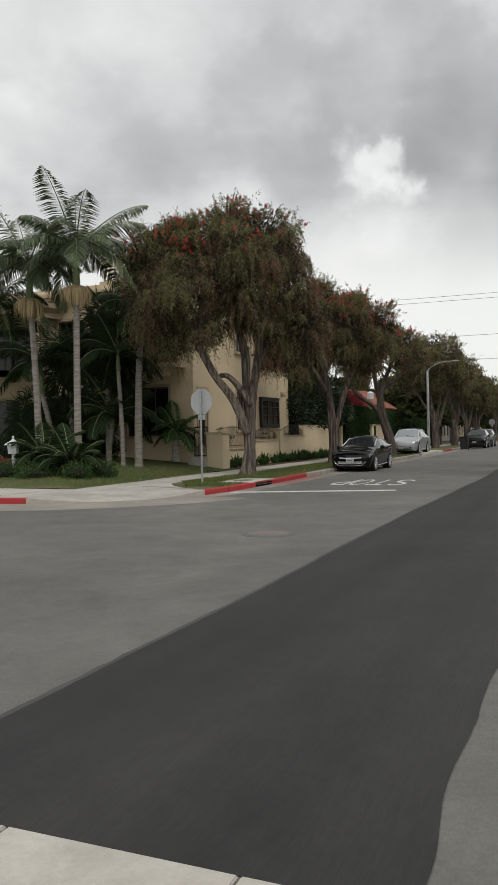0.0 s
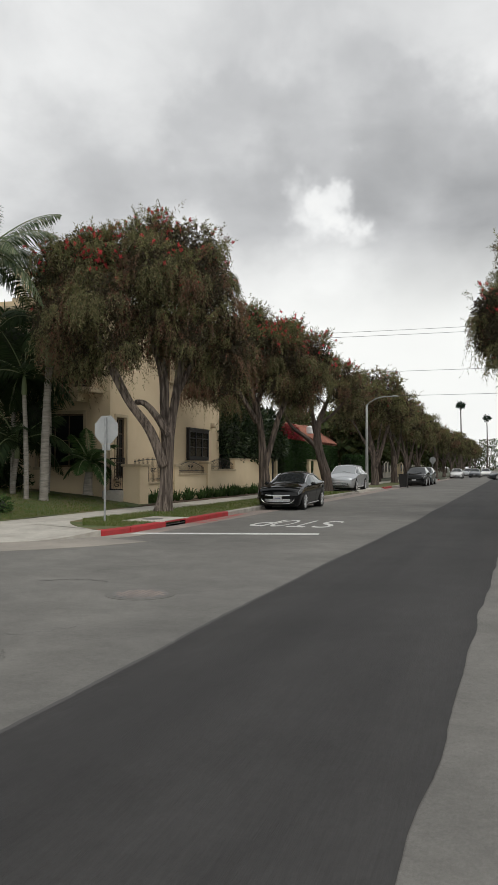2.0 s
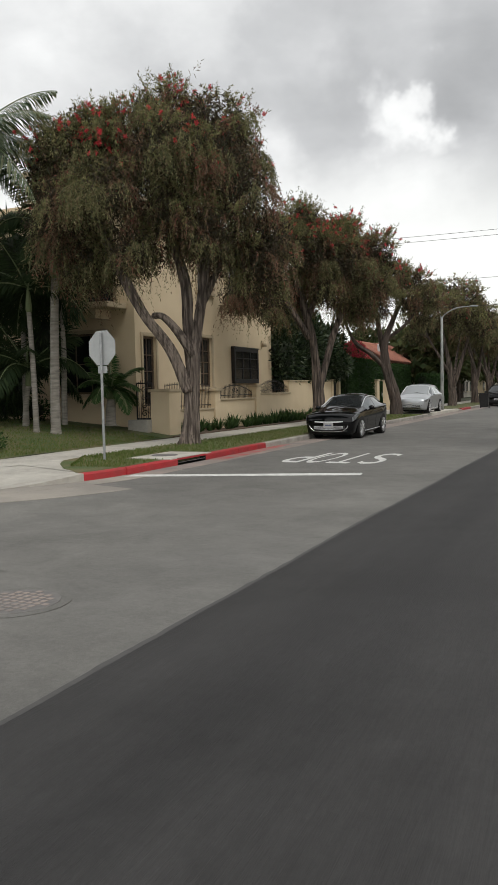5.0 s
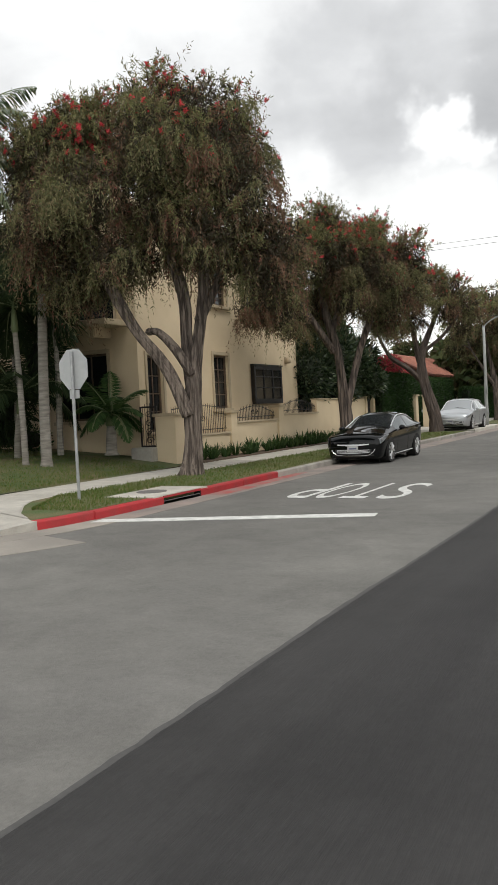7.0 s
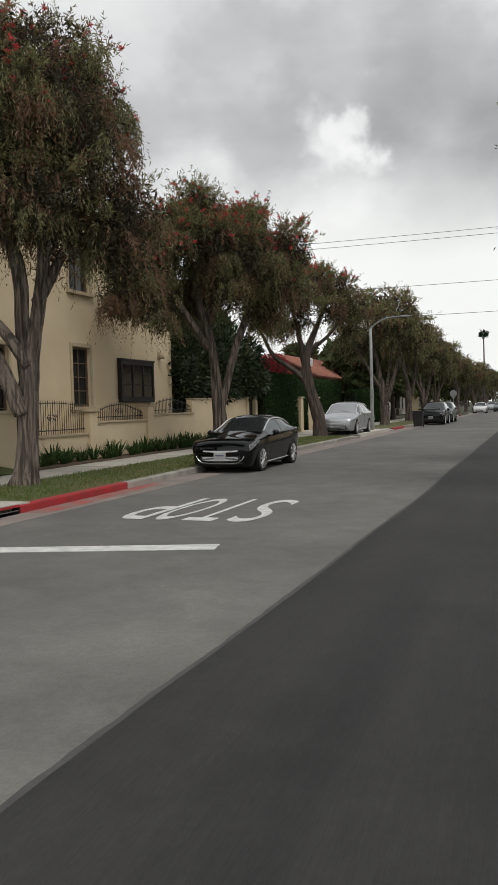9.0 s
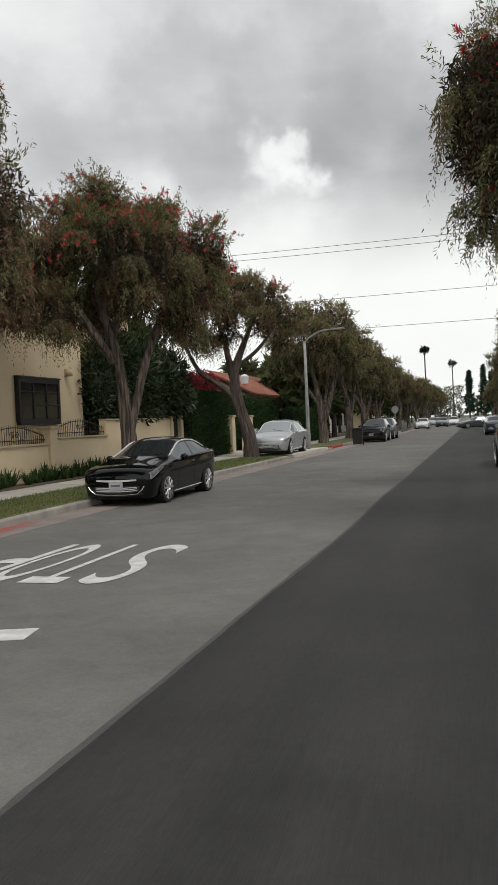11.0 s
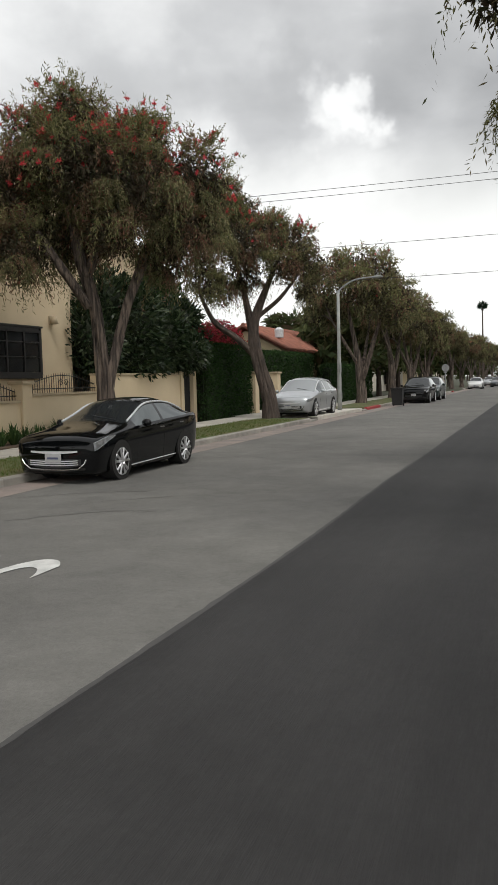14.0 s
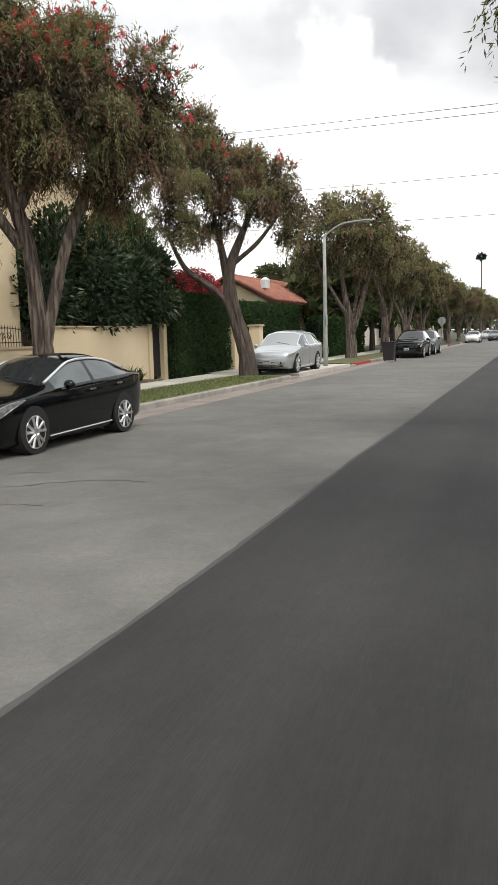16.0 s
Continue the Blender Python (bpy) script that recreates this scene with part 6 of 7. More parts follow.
# ---- houses and trees further down ----
def tile_roof(parent, x0, x1, y0, y1, ze, zr, ridge="y"):
    """A gabled roof with courses of rounded tiles."""
    bm = bmesh.new()
    xm = (x0 + x1) / 2
    v = [bm.verts.new(p) for p in ((x0, y0, ze), (xm, y0, zr), (x1, y0, ze), (x0, y1, ze), (xm, y1, zr), (x1, y1, ze))]
    bm.faces.new((v[0], v[1], v[4], v[3]))
    bm.faces.new((v[1], v[2], v[5], v[4]))
    bmesh.ops.solidify(bm, geom=bm.faces, thickness=0.1)
    bmesh.ops.translate(bm, vec=(0, 0, -0.1), verts=bm.verts)
    rf = part("roof", bm, M_TILE, parent, "red clay tile roof")
    bm = bmesh.new()
    n = int((y1 - y0) / 0.3)
    for k in range(n + 1):
        y = y0 + 0.05 + k * 0.3
        for a, b in (((x0 - 0.1, ze - 0.03), (xm, zr)), ((xm, zr), (x1 + 0.1, ze - 0.03))):
            segs = 8
            for s in range(segs):
                f0, f1 = s / segs, (s + 1) / segs
                tube([(a[0] + (b[0] - a[0]) * f0, y, a[1] + (b[1] - a[1]) * f0 + 0.08), (a[0] + (b[0] - a[0]) * f1, y, a[1] + (b[1] - a[1]) * f1 + 0.07)], [0.11, 0.095], 6, bm)
    part("tile_course", bm, M_TILE, rf, kind="stuff")
    part("ridge", tube([(xm, y0 - 0.05, zr + 0.1), (xm, y1 + 0.05, zr + 0.1)], 0.14, 8), M_TILE, rf)
    return rf


h2 = thing("tiled_house", (0, 0, 0), "low cream house with a red clay tile roof", "house")
gb = bmesh.new()
vs = [gb.verts.new((x, y, z)) for y in (70.0, 82.0) for x, z in ((-21.8, 0), (-16.8, 0), (-16.8, 3.8), (-19.3, 5.15), (-21.8, 3.8))]
gb.faces.new(vs[:5]); gb.faces.new(vs[5:][::-1])
for k in range(5):
    gb.faces.new((vs[k], vs[(k + 1) % 5], vs[5 + (k + 1) % 5], vs[5 + k]))
part("wall", gb, M_STUCCO, h2)
tile_roof(h2, -22.4, -16.2, 69.5, 82.5, 3.75, 5.4)
window(h2, "y", 69.86, -21.4, -19.8, 1.2, 2.6, cols=2, rows=2)
dish = part("roof_vent", tube([(-17.4, 71.5, 4.65), (-17.4, 71.5, 5.2), (-17.4, 71.5, 5.35)], [0.3, 0.32, 0.1], 12), M_PORCELAIN, h2, "white roof ventilator")
h3 = thing("far_house", (0, 0, 0), "pale stucco house with a porch behind street trees", "house")
wall_panel("wall", "x", -17.5, 0.3, 86, 98, 0, 4.6, [(88, 90.2, 0.9, 3.0), (92, 94.5, 0.2, 3.2)], M_CREAM, h3)
wall_panel("front_wall", "y", 86, 0.3, -26, -17.8, 0, 4.6, [(-20.6, -18.6, 0.9, 3.0)], M_CREAM, h3)
part("back_wall", box(-26, -17.5, 98, 98.3, 0, 4.6), M_CREAM, h3)
part("ceiling_slab", box(-26.5, -17.0, 85.5, 98.8, 4.603, 4.8, bevel=0.03), M_CREAM, h3)
window(h3, "x", -17.5, 88, 90.2, 0.9, 3.0)
window(h3, "x", -17.5, 92, 94.5, 0.2, 3.2)
window(h3, "y", 86, -20.6, -18.6, 0.9, 3.0)
tile_roof(h3, -26.4, -17.1, 85.6, 98.7, 4.85, 6.0)


def far_block(x0, x1, y0, y1, h, label, material, rows=1):
    t = thing("far_house", (0, 0, 0), label, "house")
    part("wall", box(x0, x1, y0, y1, 0, h), material, t)
    part("roof", box(x0 - 0.4, x1 + 0.4, y0 - 0.4, y1 + 0.4, h + 0.003, h + 0.25, bevel=0.04), M_TILE, t)
    y = y0 + 1.5
    side = x1 if x1 < 0 else x0
    sg = 1 if x1 < 0 else -1
    while y < y1 - 2:
        for k in range(rows):
            z = 0.9 + k * 2.9
            w = part("window", box(min(side - 0.02 * sg, side + 0.03 * sg), max(side - 0.02 * sg, side + 0.03 * sg), y, y + 1.3, z, z + 1.4), M_GLASS, t)
            part("sill", box(min(side, side + 0.1 * sg), max(side, side + 0.1 * sg), y - 0.1, y + 1.4, z - 0.1, z - 0.004), M_TRIM, w)
        y += 3.2


far_block(-31, -19, 118, 134, 5.8, "two-storey pale house beyond the junction", M_CREAM, 2)
far_block(-31, -19, 142, 158, 4.2, "low cream house far down the street", M_STUCCO)
far_block(-31, -19, 170, 190, 5.8, "two-storey house far down the street", M_CREAM, 2)
far_block(8, 20, 30, 46, 5.6, "two-storey cream house on the opposite side", M_STUCCO, 2)
far_block(8, 20, 56, 72, 4.2, "low pale house on the opposite side", M_CREAM)
far_block(8, 20, 84, 100, 5.8, "two-storey house on the opposite side", M_STUCCO, 2)
far_block(8, 20, 120, 150, 5.8, "row of pale houses on the opposite side", M_CREAM, 2)


def fan_palm(place, h, seed):
    r = np.random.default_rng(seed)
    t = thing("fan_palm", place, "very tall slim fan palm against the sky", "palm", "far fan palms")
    part("trunk", tube([(0, 0, -0.2), (0.1, 0, h * 0.5), (0.0, 0, h)], [0.22, 0.16, 0.13], 8), M_BARKD, t)
    n = 420
    d = r.normal(size=(n, 3))
    d[:, 2] = d[:, 2] * 0.55 + 0.15
    d /= np.linalg.norm(d, axis=1, keepdims=True)
    p = np.array([0, 0, h])[None] + d * r.uniform(0.1, 0.65, n)[:, None]
    part("crown", quads_mesh("crown", leaves(p, d + np.array([0, 0, -0.25]), 0.7, 0.14, r), M_CYPRESS), M_CYPRESS, t, kind="stuff")


fan_palm((-11.2, 185, 0), 15.6, 81)
fan_palm((-6.8, 225, 0), 15.0, 82)


def far_tree(place, h, rad, seed, material, label, conic=False, low=0.3):
    r = np.random.default_rng(seed)
    t = thing("far_tree", place, label, "tree", "far trees")
    part("trunk", tube([(0, 0, -0.2), (0, 0, h * 0.5)], [0.3, 0.15], 8), M_BARKD, t)
    n = 1600
    z = r.uniform(0.12 if conic else low, 1.0, n)
    lump = 0.75 + 0.35 * np.sin(z * 17 + r.uniform(0, 6)) * r.uniform(0.5, 1, n)
    env = (1.05 - z) ** 0.75 if conic else np.sqrt(np.clip(1 - ((z - 0.62) / 0.42) ** 2, 0.02 if low > 0.2 else 0.5, 1))
    a = r.uniform(0, 6.28, n)
    q = rad * env * lump * np.sqrt(r.uniform(0.25, 1, n))
    p = np.stack([q * np.cos(a), q * np.sin(a), z * h], 1)
    part("crown", quads_mesh("crown", leaves(p, r.normal(size=(n, 3)) + np.array([0, 0, 0.4]), 0.9 if not conic else 1.0, 0.42, r), material), material, t, kind="stuff")


for k, (x, y, h, rad) in enumerate([(-3.5, 310, 17, 2.6), (1.5, 315, 19, 3.0), (4.0, 300, 16, 2.6)]):
    far_tree((x, y, 0), h, rad, 90 + k, M_CYPRESS, "tall dark conifer at the end of the street", True)
rt = random.Random(17)
for k in range(26):
    y = 110 + k * 11
    far_tree((-16 - rt.uniform(0, 10) - (0 if k % 2 else 8), y, 0), rt.uniform(6.5, 10), rt.uniform(2.8, 4.5), 120 + k, M_FARLEAF, "leafy garden tree far down the street")
for k in range(16):
    far_tree((7 + rt.uniform(0, 9), 70 + k * 19, 0), rt.uniform(6.5, 10), rt.uniform(3, 4.5), 160 + k, M_FARLEAF, "leafy garden tree on the opposite side")
for k in range(14):
    far_tree((-62 + k * 9 + rt.uniform(-3, 3), 395 + rt.uniform(-14, 14), 0), rt.uniform(9, 15), rt.uniform(5, 7), 190 + k, M_FARLEAF, "broad trees closing the far end of the street", low=0.02)
for k, (x, y) in enumerate([(-20, 54), (-24, 58), (-28, 50), (-19, 90), (-22, 104), (-27, 62), (-18, 101), (-38, 44), (-40, 30), (-15.5, 85), (-15, 95), (-14.5, 103), (-15.5, 79.5), (-14.5, 120), (-14.5, 130), (-14.5, 141), (-14.5, 153)]):
    far_tree((x, y, 0), 7.5 + k % 3, 3.4, 210 + k, M_FARLEAF, "leafy garden tree behind the hedges")

# ---- parked cars ----
def car(name, place, prof, L, wheels, wr, paint, label, glass=None, screen=(1.3, 2.2), side=(1.55, 3.85), rear=(3.2, 4.15), pillars=(2.66,), chrome=True, head=(0.03, 0.72), tail=0.5, trim=None, sunroof=False, lower=None, light_mat=None):
    """A car whose nose is at local y = 0. prof rows: y, sill, belt, top, half widths at sill, belt and top."""
    glass = glass or M_CARGLASS
    P = np.array(prof, float)
    key = sorted({*np.linspace(0, L, 50), *screen, *side, *rear, *[p + d for p in pillars for d in (-0.05, 0.05)]})
    key = [k for i, k in enumerate(key) if i == 0 or k - key[i - 1] > 1e-4]
    # smooth interpolation of the profile rows
    def row(y):
        k = int(np.clip(np.searchsorted(P[:, 0], y) - 1, 0, len(P) - 2))
        u = (y - P[k, 0]) / (P[k + 1, 0] - P[k, 0])
        p0, p1, p2, p3 = P[max(k - 1, 0)], P[k], P[k + 1], P[min(k + 2, len(P) - 1)]
        m1, m2 = (p2 - p0) / max(p2[0] - p0[0], 1e-6) * (p2[0] - p1[0]), (p3 - p1) / max(p3[0] - p1[0], 1e-6) * (p2[0] - p1[0])
        return p1 * (2 * u ** 3 - 3 * u ** 2 + 1) + m1 * (u ** 3 - 2 * u ** 2 + u) + p2 * (3 * u ** 2 - 2 * u ** 3) + m2 * (u ** 3 - u ** 2)
    V = [0, 1, 1.5, 2, 2.5, 3, 3.3, 3.6, 3.85, 4, 4.12, 4.3, 4.6, 4.9, 5, 5.3, 5.6, 6, 6.5, 7]
    def section(y, vs):
        """Points (half width, height) of the body's cross section at y, for values of v from sill to roof."""
        _, zb, be, tp, wb, we, wt = row(y)
        ctrl = [(0, zb), (wb - 0.06, zb), (wb, zb + 0.1), (we + 0.018, zb + (be - zb) * 0.62), (we, be), (wt + (we - wt) * 0.1, tp - 0.035 - 0.12 * (tp - be)), (wt * 0.62, tp - 0.006), (0, tp + 0.008)]
        pts = []
        for v in vs:
            k = min(int(v), 6)
            u = v - k
            c0, c1, c2, c3 = ctrl[max(k - 1, 0)], ctrl[k], ctrl[k + 1], ctrl[min(k + 2, 7)]
            lin = [c1[j] + (c2[j] - c1[j]) * u for j in (0, 1)]
            cat = [0.5 * (2 * c1[j] + (c2[j] - c0[j]) * u + (2 * c0[j] - 5 * c1[j] + 4 * c2[j] - c3[j]) * u * u + (3 * c1[j] - c0[j] - 3 * c2[j] + c3[j]) * u ** 3) for j in (0, 1)]
            pts.append([0.55 * lin[j] + 0.45 * cat[j] for j in (0, 1)])
        return pts
    grid = [section(y, V) for y in key]
    sets = {}

    def kind_of(y, v):
        if v > 5.0 and screen[0] < y < screen[1]:
            return "windscreen"
        if v > 5.0 and rear[0] < y < rear[1]:
            return "rear_window"
        if 4.12 < v < 4.9 and side[0] < y < side[1] and not any(abs(y - p) < 0.05 for p in pillars):
            return "side_window"
        if sunroof and v > 5.6 and screen[1] + 0.1 < y < screen[1] + 1.1:
            return "windscreen"
        if y > L - tail * 0.55 and 3.6 < v < 4.0:
            return "tail_light"
        if v < 2.0 and lower:
            return "lower_trim"
        return "body"
    for i in range(len(key) - 1):
        for j in range(len(V) - 1):
            ym, vm = (key[i] + key[i + 1]) / 2, (V[j] + V[j + 1]) / 2
            for sg in (1, -1):
                q = [(sg * grid[a][b][0], key[a], grid[a][b][1]) for a, b in ((i, j), (i, j + 1), (i + 1, j + 1), (i + 1, j))]
                kd = kind_of(ym, vm)
                if kd in ("side_window", "tail_light"):
                    kd += "+" if sg > 0 else "-"
                    if "side" in kd:
                        kd += str(sum(ym > p for p in pillars))
                sets.setdefault(kd, []).append(q)
    for row_i, rev in ((0, True), (len(key) - 1, False)):
        for j in range(len(V) - 1):
            sets["body"].append([(grid[row_i][j][0], key[row_i], grid[row_i][j][1]), (-grid[row_i][j][0], key[row_i], grid[row_i][j][1]), (-grid[row_i][j + 1][0], key[row_i], grid[row_i][j + 1][1]), (grid[row_i][j + 1][0], key[row_i], grid[row_i][j + 1][1])])
    t = thing(name, place, label, "car")
    body = None
    mats = {"body": paint, "windscreen": glass, "rear_window": glass, "side_window": M_SIDEGLASS, "tail_light": M_TAIL, "lower_trim": M_PLASTIC}
    for kd in sorted(sets, key=lambda k: k != "body"):
        bm = bmesh.new()
        for q in sets[kd]:
            bm.faces.new([bm.verts.new(p) for p in q])
        bmesh.ops.remove_doubles(bm, verts=bm.verts, dist=0.0008)
        bmesh.ops.recalc_face_normals(bm, faces=bm.faces)
        nm = kd.rstrip("+-0123456789")
        ob = part(nm, bm, mats[nm], t, smooth=True)
    # headlights: swept shells that taper back along the wing
    for sg in (-1, 1):
        bm = bmesh.new()
        cols_ = []
        for u in np.linspace(0, 1, 12):
            y = head[0] + 0.03 + (head[1] - head[0] - 0.03) * u
            v0, v1 = 3.3 + 0.55 * u ** 1.2, 4.02 - 0.1 * u
            cols_.append([bm.verts.new((sg * (px + 0.009), y - 0.006, pz + 0.003)) for px, pz in section(y, np.linspace(v0, v1, 6))])
        for p, q in zip(cols_, cols_[1:]):
            for k in range(5):
                bm.faces.new((p[k], p[k + 1], q[k + 1], q[k]))
        bmesh.ops.solidify(bm, geom=bm.faces, thickness=0.006)
        part("headlight", bm, light_mat or M_LAMPLENS, t, "clear swept-back headlight", smooth=True)
    half = max(P[:, 5])
    for wy in wheels:
        for sg in (-1, 1):
            hw = row(wy)[5] + 0.02
            bm = bmesh.new()
            bmesh.ops.create_cone(bm, cap_ends=True, segments=36, radius1=wr + 0.03, radius2=wr + 0.03, depth=0.3)
            bmesh.ops.rotate(bm, cent=(0, 0, 0), matrix=Matrix.Rotation(radians(90), 3, "Y"), verts=bm.verts)
            bmesh.ops.translate(bm, vec=(sg * (hw - 0.15), wy, wr + 0.034), verts=bm.verts)
            part("wheel_arch", bm, M_DARK, t)
            ring = [(0.0, wr * 0.75), (0.015, wr * 0.95), (0.04, wr), (0.17, wr), (0.2, wr * 0.93)]
            bm = bmesh.new()
            rings = []
            for o, rr in ring:
                rings.append([bm.verts.new((sg * (hw + 0.004 - o), wy + rr * math.cos(a), wr + rr * math.sin(a))) for a in np.linspace(0, 2 * math.pi, 33)[:-1]])
            for r0, r1 in zip(rings, rings[1:]):
                for k in range(32):
                    bm.faces.new((r0[k], r0[(k + 1) % 32], r1[(k + 1) % 32], r1[k]))
            wheel = part("wheel", bm, M_RUBBER, t, "black tyre", smooth=True)
            bm = bmesh.new()
            bmesh.ops.create_cone(bm, cap_ends=True, segments=32, radius1=wr * 0.76, radius2=wr * 0.76, depth=0.02)
            bmesh.ops.rotate(bm, cent=(0, 0, 0), matrix=Matrix.Rotation(radians(90), 3, "Y"), verts=bm.verts)
            bmesh.ops.translate(bm, vec=(sg * (hw - 0.03), wy, wr), verts=bm.verts)
            part("rim_barrel", bm, M_BARREL, wheel)
            bm = bmesh.new()
            for k in range(5):
                for da in (-0.16, 0.16):
                    a = 2 * math.pi * k / 5 + 0.3
                    p0 = Vector((sg * (hw + 0.004), wy + 0.05 * math.cos(a + da), wr + 0.05 * math.sin(a + da)))
                    p1 = Vector((sg * (hw - 0.002), wy + wr * 0.74 * math.cos(a + da * 1.7), wr + wr * 0.74 * math.sin(a + da * 1.7)))
                    tube([p0, (p0 + p1) / 2, p1], [0.03, 0.022, 0.03], 6, bm)
            tube([(sg * (hw - 0.02), wy, wr), (sg * (hw + 0.012), wy, wr)], 0.06, 12, bm)
            for k in range(32):
                a0, a1 = 2 * math.pi * k / 32, 2 * math.pi * (k + 1) / 32
                bm.faces.new([bm.verts.new((sg * (hw + 0.004), wy + q * math.cos(a), wr + q * math.sin(a))) for q, a in ((wr * 0.69, a0), (wr * 0.765, a0), (wr * 0.765, a1), (wr * 0.69, a1))])
            part("rim", bm, M_ALLOY, wheel, "silver spoked rim")
    # mirrors, plate, grille, handles
    my = screen[0] + 0.45
    mw = row(my)
    for sg in (-1, 1):
        bm = bmesh.new()
        bmesh.ops.create_icosphere(bm, subdivisions=2, radius=1)
        for v in bm.verts:
            v.co = Vector((sg * (mw[5] + 0.11) + v.co.x * 0.1, my + v.co.y * 0.07, mw[2] + 0.07 + v.co.z * 0.075))
        part("mirror", bm, paint, t, smooth=True)
        for hy in (side[0] + 0.95, side[0] + 1.85):
            hw = row(hy)
            part("door_handle", box(sg * (hw[5] + 0.012) - 0.014, sg * (hw[5] + 0.012) + 0.014, hy, hy + 0.18, hw[2] - 0.1, hw[2] - 0.07, bevel=0.006), M_CHROME if chrome else paint, t)
        for dy in (side[0] + 0.05, pillars[0] if pillars else 2.6, side[0] + 2.0):
            a = row(dy)
            part("door_seam", tube([(sg * (a[4] + 0.004), dy, a[1] + 0.12), (sg * (a[5] + 0.019), dy, a[1] + (a[2] - a[1]) * 0.62), (sg * (a[5] + 0.004), dy, a[2])], 0.004, 4), M_DARK, t)
    if chrome:
        for sg in (-1, 1):
            pts = []
            for y in np.linspace(screen[0] + 0.12, side[1] + 0.12, 24):
                a = row(y)
                pts.append((sg * (a[6] + (a[5] - a[6]) * 0.1 + 0.012), y, a[3] - 0.035 - 0.12 * (a[3] - a[2]) + 0.004))
            part("roof_trim", tube(pts, 0.02, 6), M_SATIN, t, "bright roofline trim")
            pts = []
            for y in np.linspace(wheels[0] + wr + 0.1, wheels[1] - wr - 0.08, 10):
                a = row(y)
                pts.append((sg * (a[4] + 0.006), y, a[1] + 0.075 + 0.02 * (y - 2.2)))
            part("sill_trim", tube(pts, 0.011, 6), M_SATIN, t, "bright strip along the sill")
    a = row(0.02)
    zc = (a[1] + a[2]) / 2
    def nose_y(x):
        ys = np.linspace(0.0, 1.0, 120)
        ws = np.array([row(y)[5] for y in ys])
        return float(ys[min(int(np.searchsorted(ws, abs(x))), 119)])

    def band(x0, x1, z0, z1, proud, n=14):
        """A strip wrapped round the nose between two heights, with thickness."""
        bm = bmesh.new()
        rows_ = []
        for x in np.linspace(x0, x1, n):
            y = nose_y(x)
            taper = 1.0 - 0.35 * (abs(x) / max(abs(x0), abs(x1))) ** 2
            zm_, hz = (z0 + z1) / 2 + 0.03 * (abs(x) / 0.6) ** 2, (z1 - z0) / 2 * taper
            rows_.append([bm.verts.new(p) for p in ((x, y - proud, zm_ - hz), (x, y - proud, zm_ + hz), (x, y + 0.12, zm_ + hz), (x, y + 0.12, zm_ - hz))])
        for p, q in zip(rows_, rows_[1:]):
            for k in range(4):
                bm.faces.new((p[k], p[(k + 1) % 4], q[(k + 1) % 4], q[k]))
        bm.faces.new(rows_[0]); bm.faces.new(rows_[-1][::-1])
        return bm
    wn = a[5] * 0.98
    g = part("grille", band(-wn * 0.8, wn * 0.8, zc - 0.16, zc - 0.0, 0.016), M_PLASTIC, t)
    for k in range(3 if chrome else 2):
        part("grille_bar", band(-wn * 0.72, wn * 0.72, zc - 0.05 - k * 0.035, zc - 0.03 - k * 0.035, 0.026), M_SATIN if chrome else M_PLASTIC, g)
    part("upper_grille", band(-wn * 0.7, wn * 0.7, zc + 0.09, zc + 0.135, 0.014), M_SATIN if chrome else M_PLASTIC, t, "silver bar of the upper grille" if chrome else "")
    g = part("lower_grille", band(-wn * 0.9, wn * 0.9, zc - 0.225, zc - 0.165, 0.012), M_DARK, t)
    if chrome:
        ww = a[4]
        smile = [(x, nose_y(x) - 0.024, z) for x, z in ((-wn * 0.97, zc + 0.0), (-wn * 0.9, zc - 0.08), (-wn * 0.72, zc - 0.165), (-wn * 0.3, zc - 0.185), (wn * 0.3, zc - 0.185), (wn * 0.72, zc - 0.165), (wn * 0.9, zc - 0.08), (wn * 0.97, zc + 0.0))]
        part("grille_trim", tube(smile, 0.012, 6), M_CHROME, t, "chrome strip under the grille")
    pl = part("number_plate", box(-0.16, 0.16, -0.05, -0.03, zc - 0.06, zc + 0.09, bevel=0.004), M_PLATE, t)
    part("plate_bar", box(-0.11, 0.11, -0.054, -0.0505, zc + 0.0, zc + 0.035), M_BAR, pl)
    a = row(L - 0.01)
    zc = (a[1] + a[2]) / 2
    pl = part("number_plate", box(-0.16, 0.16, L + 0.003, L + 0.02, zc, zc + 0.15, bevel=0.004), M_PLATE, t)
    part("plate_bar", box(-0.12, 0.12, L + 0.0205, L + 0.024, zc + 0.04, zc + 0.1), M_BAR, pl)
    part("wiper", tube([(0.5, screen[0] + 0.06, row(screen[0] + 0.06)[3] + 0.0), (-0.05, screen[0] + 0.2, row(screen[0] + 0.2)[3] + 0.02)], 0.008, 5), M_PLASTIC, t)
    part("underside", box(-half + 0.2, half - 0.2, 0.3, L - 0.3, 0.13, 0.3), M_DARK, t, "dark underside")
    return t


HATCH = [(0, .22, .64, .72, .6, .64, .52), (.05, .19, .68, .77, .71, .74, .62), (.16, .175, .73, .82, .77, .805, .68), (.42, .17, .79, .88, .8, .84, .71), (.95, .16, .84, .955, .82, .85, .72), (1.3, .16, .88, 1.03, .82, .85, .70),
         (1.75, .16, .89, 1.2, .82, .85, .63), (2.2, .16, .91, 1.385, .82, .85, .585), (2.7, .16, .93, 1.43, .82, .85, .57), (3.2, .16, .955, 1.405, .82, .85, .56), (3.7, .17, .985, 1.295, .82, .845, .56),
         (4.15, .2, 1.02, 1.13, .8, .82, .6), (4.42, .26, 1.0, 1.06, .74, .76, .62), (4.58, .36, .88, .93, .62, .66, .5)]
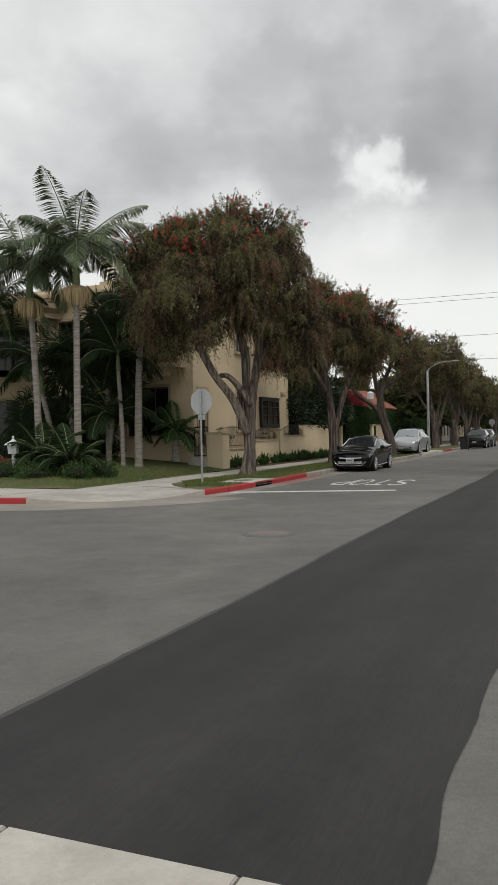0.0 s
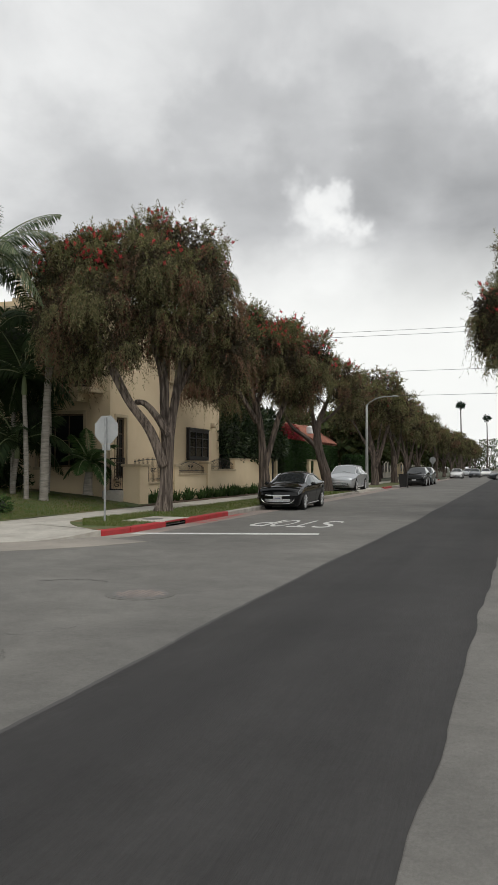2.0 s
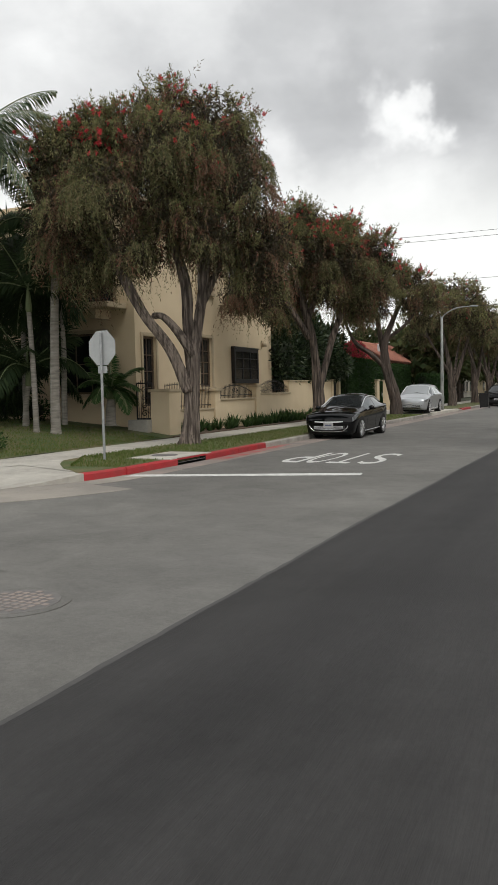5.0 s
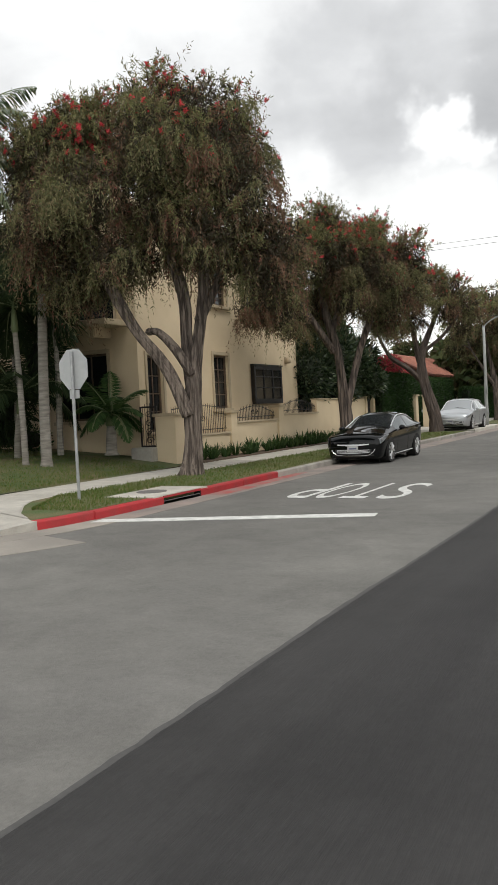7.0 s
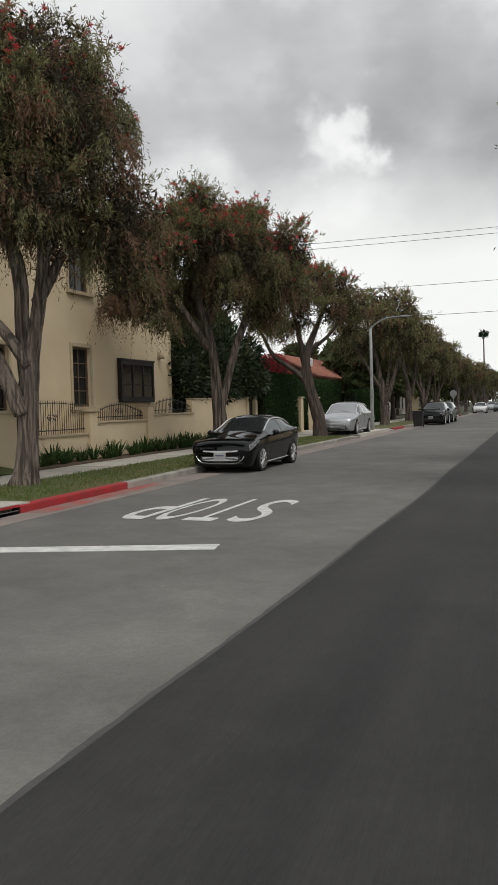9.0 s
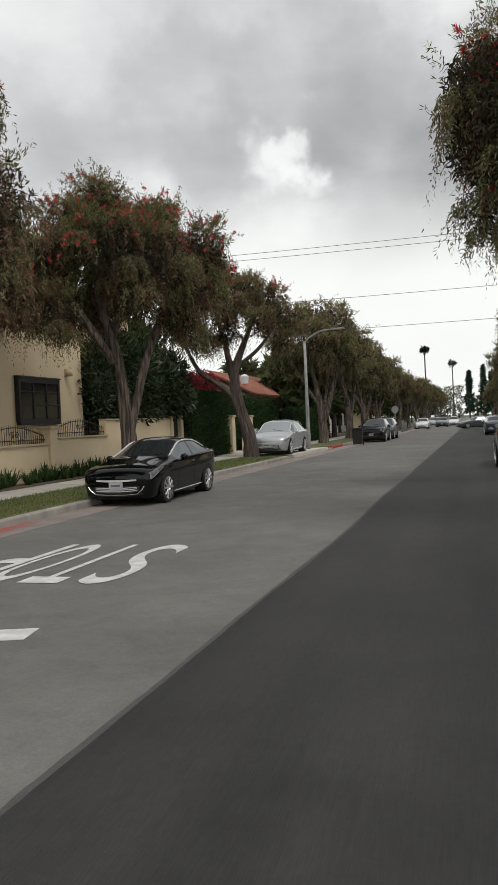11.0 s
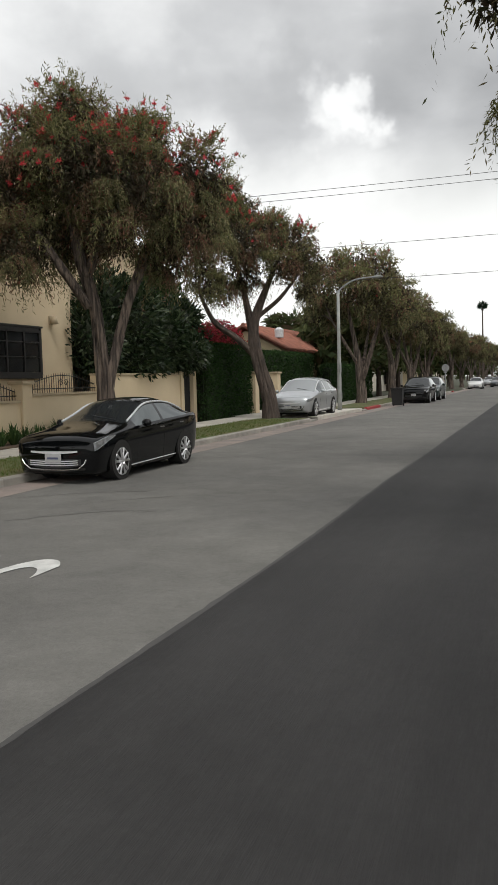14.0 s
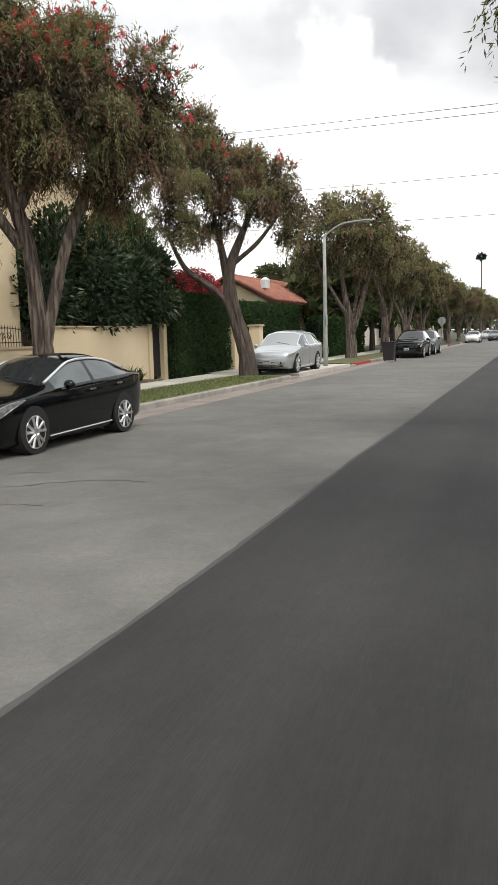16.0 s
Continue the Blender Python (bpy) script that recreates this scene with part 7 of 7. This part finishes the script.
HATCH = [(q[0] * 0.8 if q[0] < 0.5 else q[0] - 0.09, q[1], q[2] + 0.01, q[3], q[4] * 0.98, q[5] * 0.98, q[6] * 0.98) for q in HATCH]
car("hatchback", pose(-8.36, 30.74, 0.0), HATCH, 4.49, (0.84, 3.53), 0.325, M_CARBLACK, "glossy black hatchback parked at the kerb with alloy wheels", screen=(1.21, 2.11), side=(1.46, 3.76), rear=(3.11, 4.06), pillars=(2.57,), head=(0.03, 0.66))
WAGON = [(0, .28, .68, .8, .66, .7, .58), (.05, .24, .73, .85, .76, .79, .66), (.15, .21, .77, .88, .81, .85, .72), (.45, .2, .8, .9, .86, .9, .76), (1.0, .19, .9, 1.02, .89, .925, .78), (1.3, .19, .95, 1.08, .9, .93, .76),
         (1.75, .19, .99, 1.32, .9, .93, .7), (2.25, .19, 1.01, 1.58, .9, .93, .65), (3.0, .19, 1.03, 1.655, .9, .93, .63), (3.8, .19, 1.05, 1.63, .9, .93, .62), (4.5, .2, 1.07, 1.5, .89, .92, .6),
         (4.85, .25, 1.08, 1.22, .86, .88, .62), (4.92, .4, 1.0, 1.06, .78, .8, .6)]
car("estate_car", pose(-10.25, 50.35, 0.14), WAGON, 4.92, (0.95, 3.93), 0.36, M_CARSILVER, "silver estate car parked on the driveway apron", screen=(1.3, 2.2), side=(1.6, 4.55), rear=(4.4, 4.85), pillars=(2.7, 3.7), chrome=True, sunroof=True, glass=M_CARGLASSL)
SUV = [(0, .35, .72, .84, .6, .66, .55), (.1, .26, .82, .95, .78, .82, .7), (.4, .24, .92, 1.03, .86, .89, .78), (1.0, .23, .98, 1.1, .88, .91, .78), (1.3, .23, 1.02, 1.14, .89, .92, .76),
       (1.7, .23, 1.05, 1.4, .89, .92, .7), (2.1, .23, 1.07, 1.63, .89, .92, .66), (2.8, .23, 1.09, 1.7, .89, .92, .64), (3.6, .23, 1.1, 1.68, .89, .92, .63), (4.2, .26, 1.11, 1.55, .88, .9, .62), (4.5, .3, 1.1, 1.25, .85, .87, .64), (4.6, .42, 1.0, 1.08, .78, .8, .6)]
SU = dict(screen=(1.3, 2.05), side=(1.5, 4.2), rear=(4.05, 4.5), pillars=(2.55, 3.45), lower=True)
car("sport_utility_car", pose(-8.05, 70.3, 0), SUV, 4.6, (0.9, 3.55), 0.36, M_CARBLACK, "black sport utility car parked down the street", chrome=False, **SU)
car("sport_utility_car", pose(-8.05, 76.2, 0), SUV, 4.6, (0.9, 3.55), 0.36, M_CARGREEN, "dark green car parked behind the black one", chrome=False, **SU)
SEDAN = [(0, .3, .58, .66, .52, .58, .48), (.1, .22, .65, .74, .7, .75, .62), (.45, .19, .74, .84, .8, .84, .72), (1.0, .18, .82, .93, .83, .87, .74), (1.35, .18, .87, 1.0, .84, .88, .72),
         (1.8, .18, .9, 1.22, .84, .88, .65), (2.25, .18, .92, 1.4, .84, .88, .6), (2.8, .18, .94, 1.45, .84, .88, .58), (3.3, .18, .96, 1.4, .84, .88, .58), (3.8, .19, .98, 1.2, .84, .87, .6), (4.15, .2, 1.0, 1.08, .83, .86, .66), (4.5, .26, .97, 1.04, .8, .82, .66), (4.72, .4, .85, .92, .68, .7, .56)]
SE = dict(screen=(1.35, 2.2), side=(1.6, 3.85), rear=(3.3, 4.1), pillars=(2.7,))
car("saloon_car", pose(-8.0, 121, 0), SEDAN, 4.72, (0.95, 3.7), 0.33, M_CARWHITE, "white saloon car parked beyond the junction", **SE)
car("saloon_car", pose(-6.0, 134, 0), SEDAN, 4.72, (0.95, 3.7), 0.33, M_CARGREY, "dark grey saloon car far down the street", chrome=False, **SE)
car("saloon_car", pose(-4.6, 142, 0), SEDAN, 4.72, (0.95, 3.7), 0.33, M_CARWHITE, "white saloon car standing in the far lane", **SE)
car("saloon_car", pose(-8.0, 150, 0), SEDAN, 4.72, (0.95, 3.7), 0.33, M_CARSILVER, "silver saloon car parked far down the street", **SE)
car("saloon_car", pose(-3.2, 112, 0, 0, 0, -72), SEDAN, 4.72, (0.95, 3.7), 0.33, M_CARGREY, "dark saloon car crossing the far junction", chrome=False, **SE)
car("saloon_car", pose(0.5, 96, 0, 0, 0, 180), SEDAN, 4.72, (0.95, 3.7), 0.33, M_CARSILVER, "silver saloon car parked on the opposite side", **SE)
car("saloon_car", pose(0.5, 84, 0, 0, 0, 180), SEDAN, 4.72, (0.95, 3.7), 0.33, M_CARGREY, "grey saloon car parked on the opposite side", chrome=False, **SE)
car("sport_utility_car", pose(0.55, 44.4, 0, 0, 0, 180), SUV, 4.6, (0.9, 3.55), 0.36, M_CARGREY, "dark grey sport utility car parked on the opposite side", chrome=False, tail=0.35, **SU)
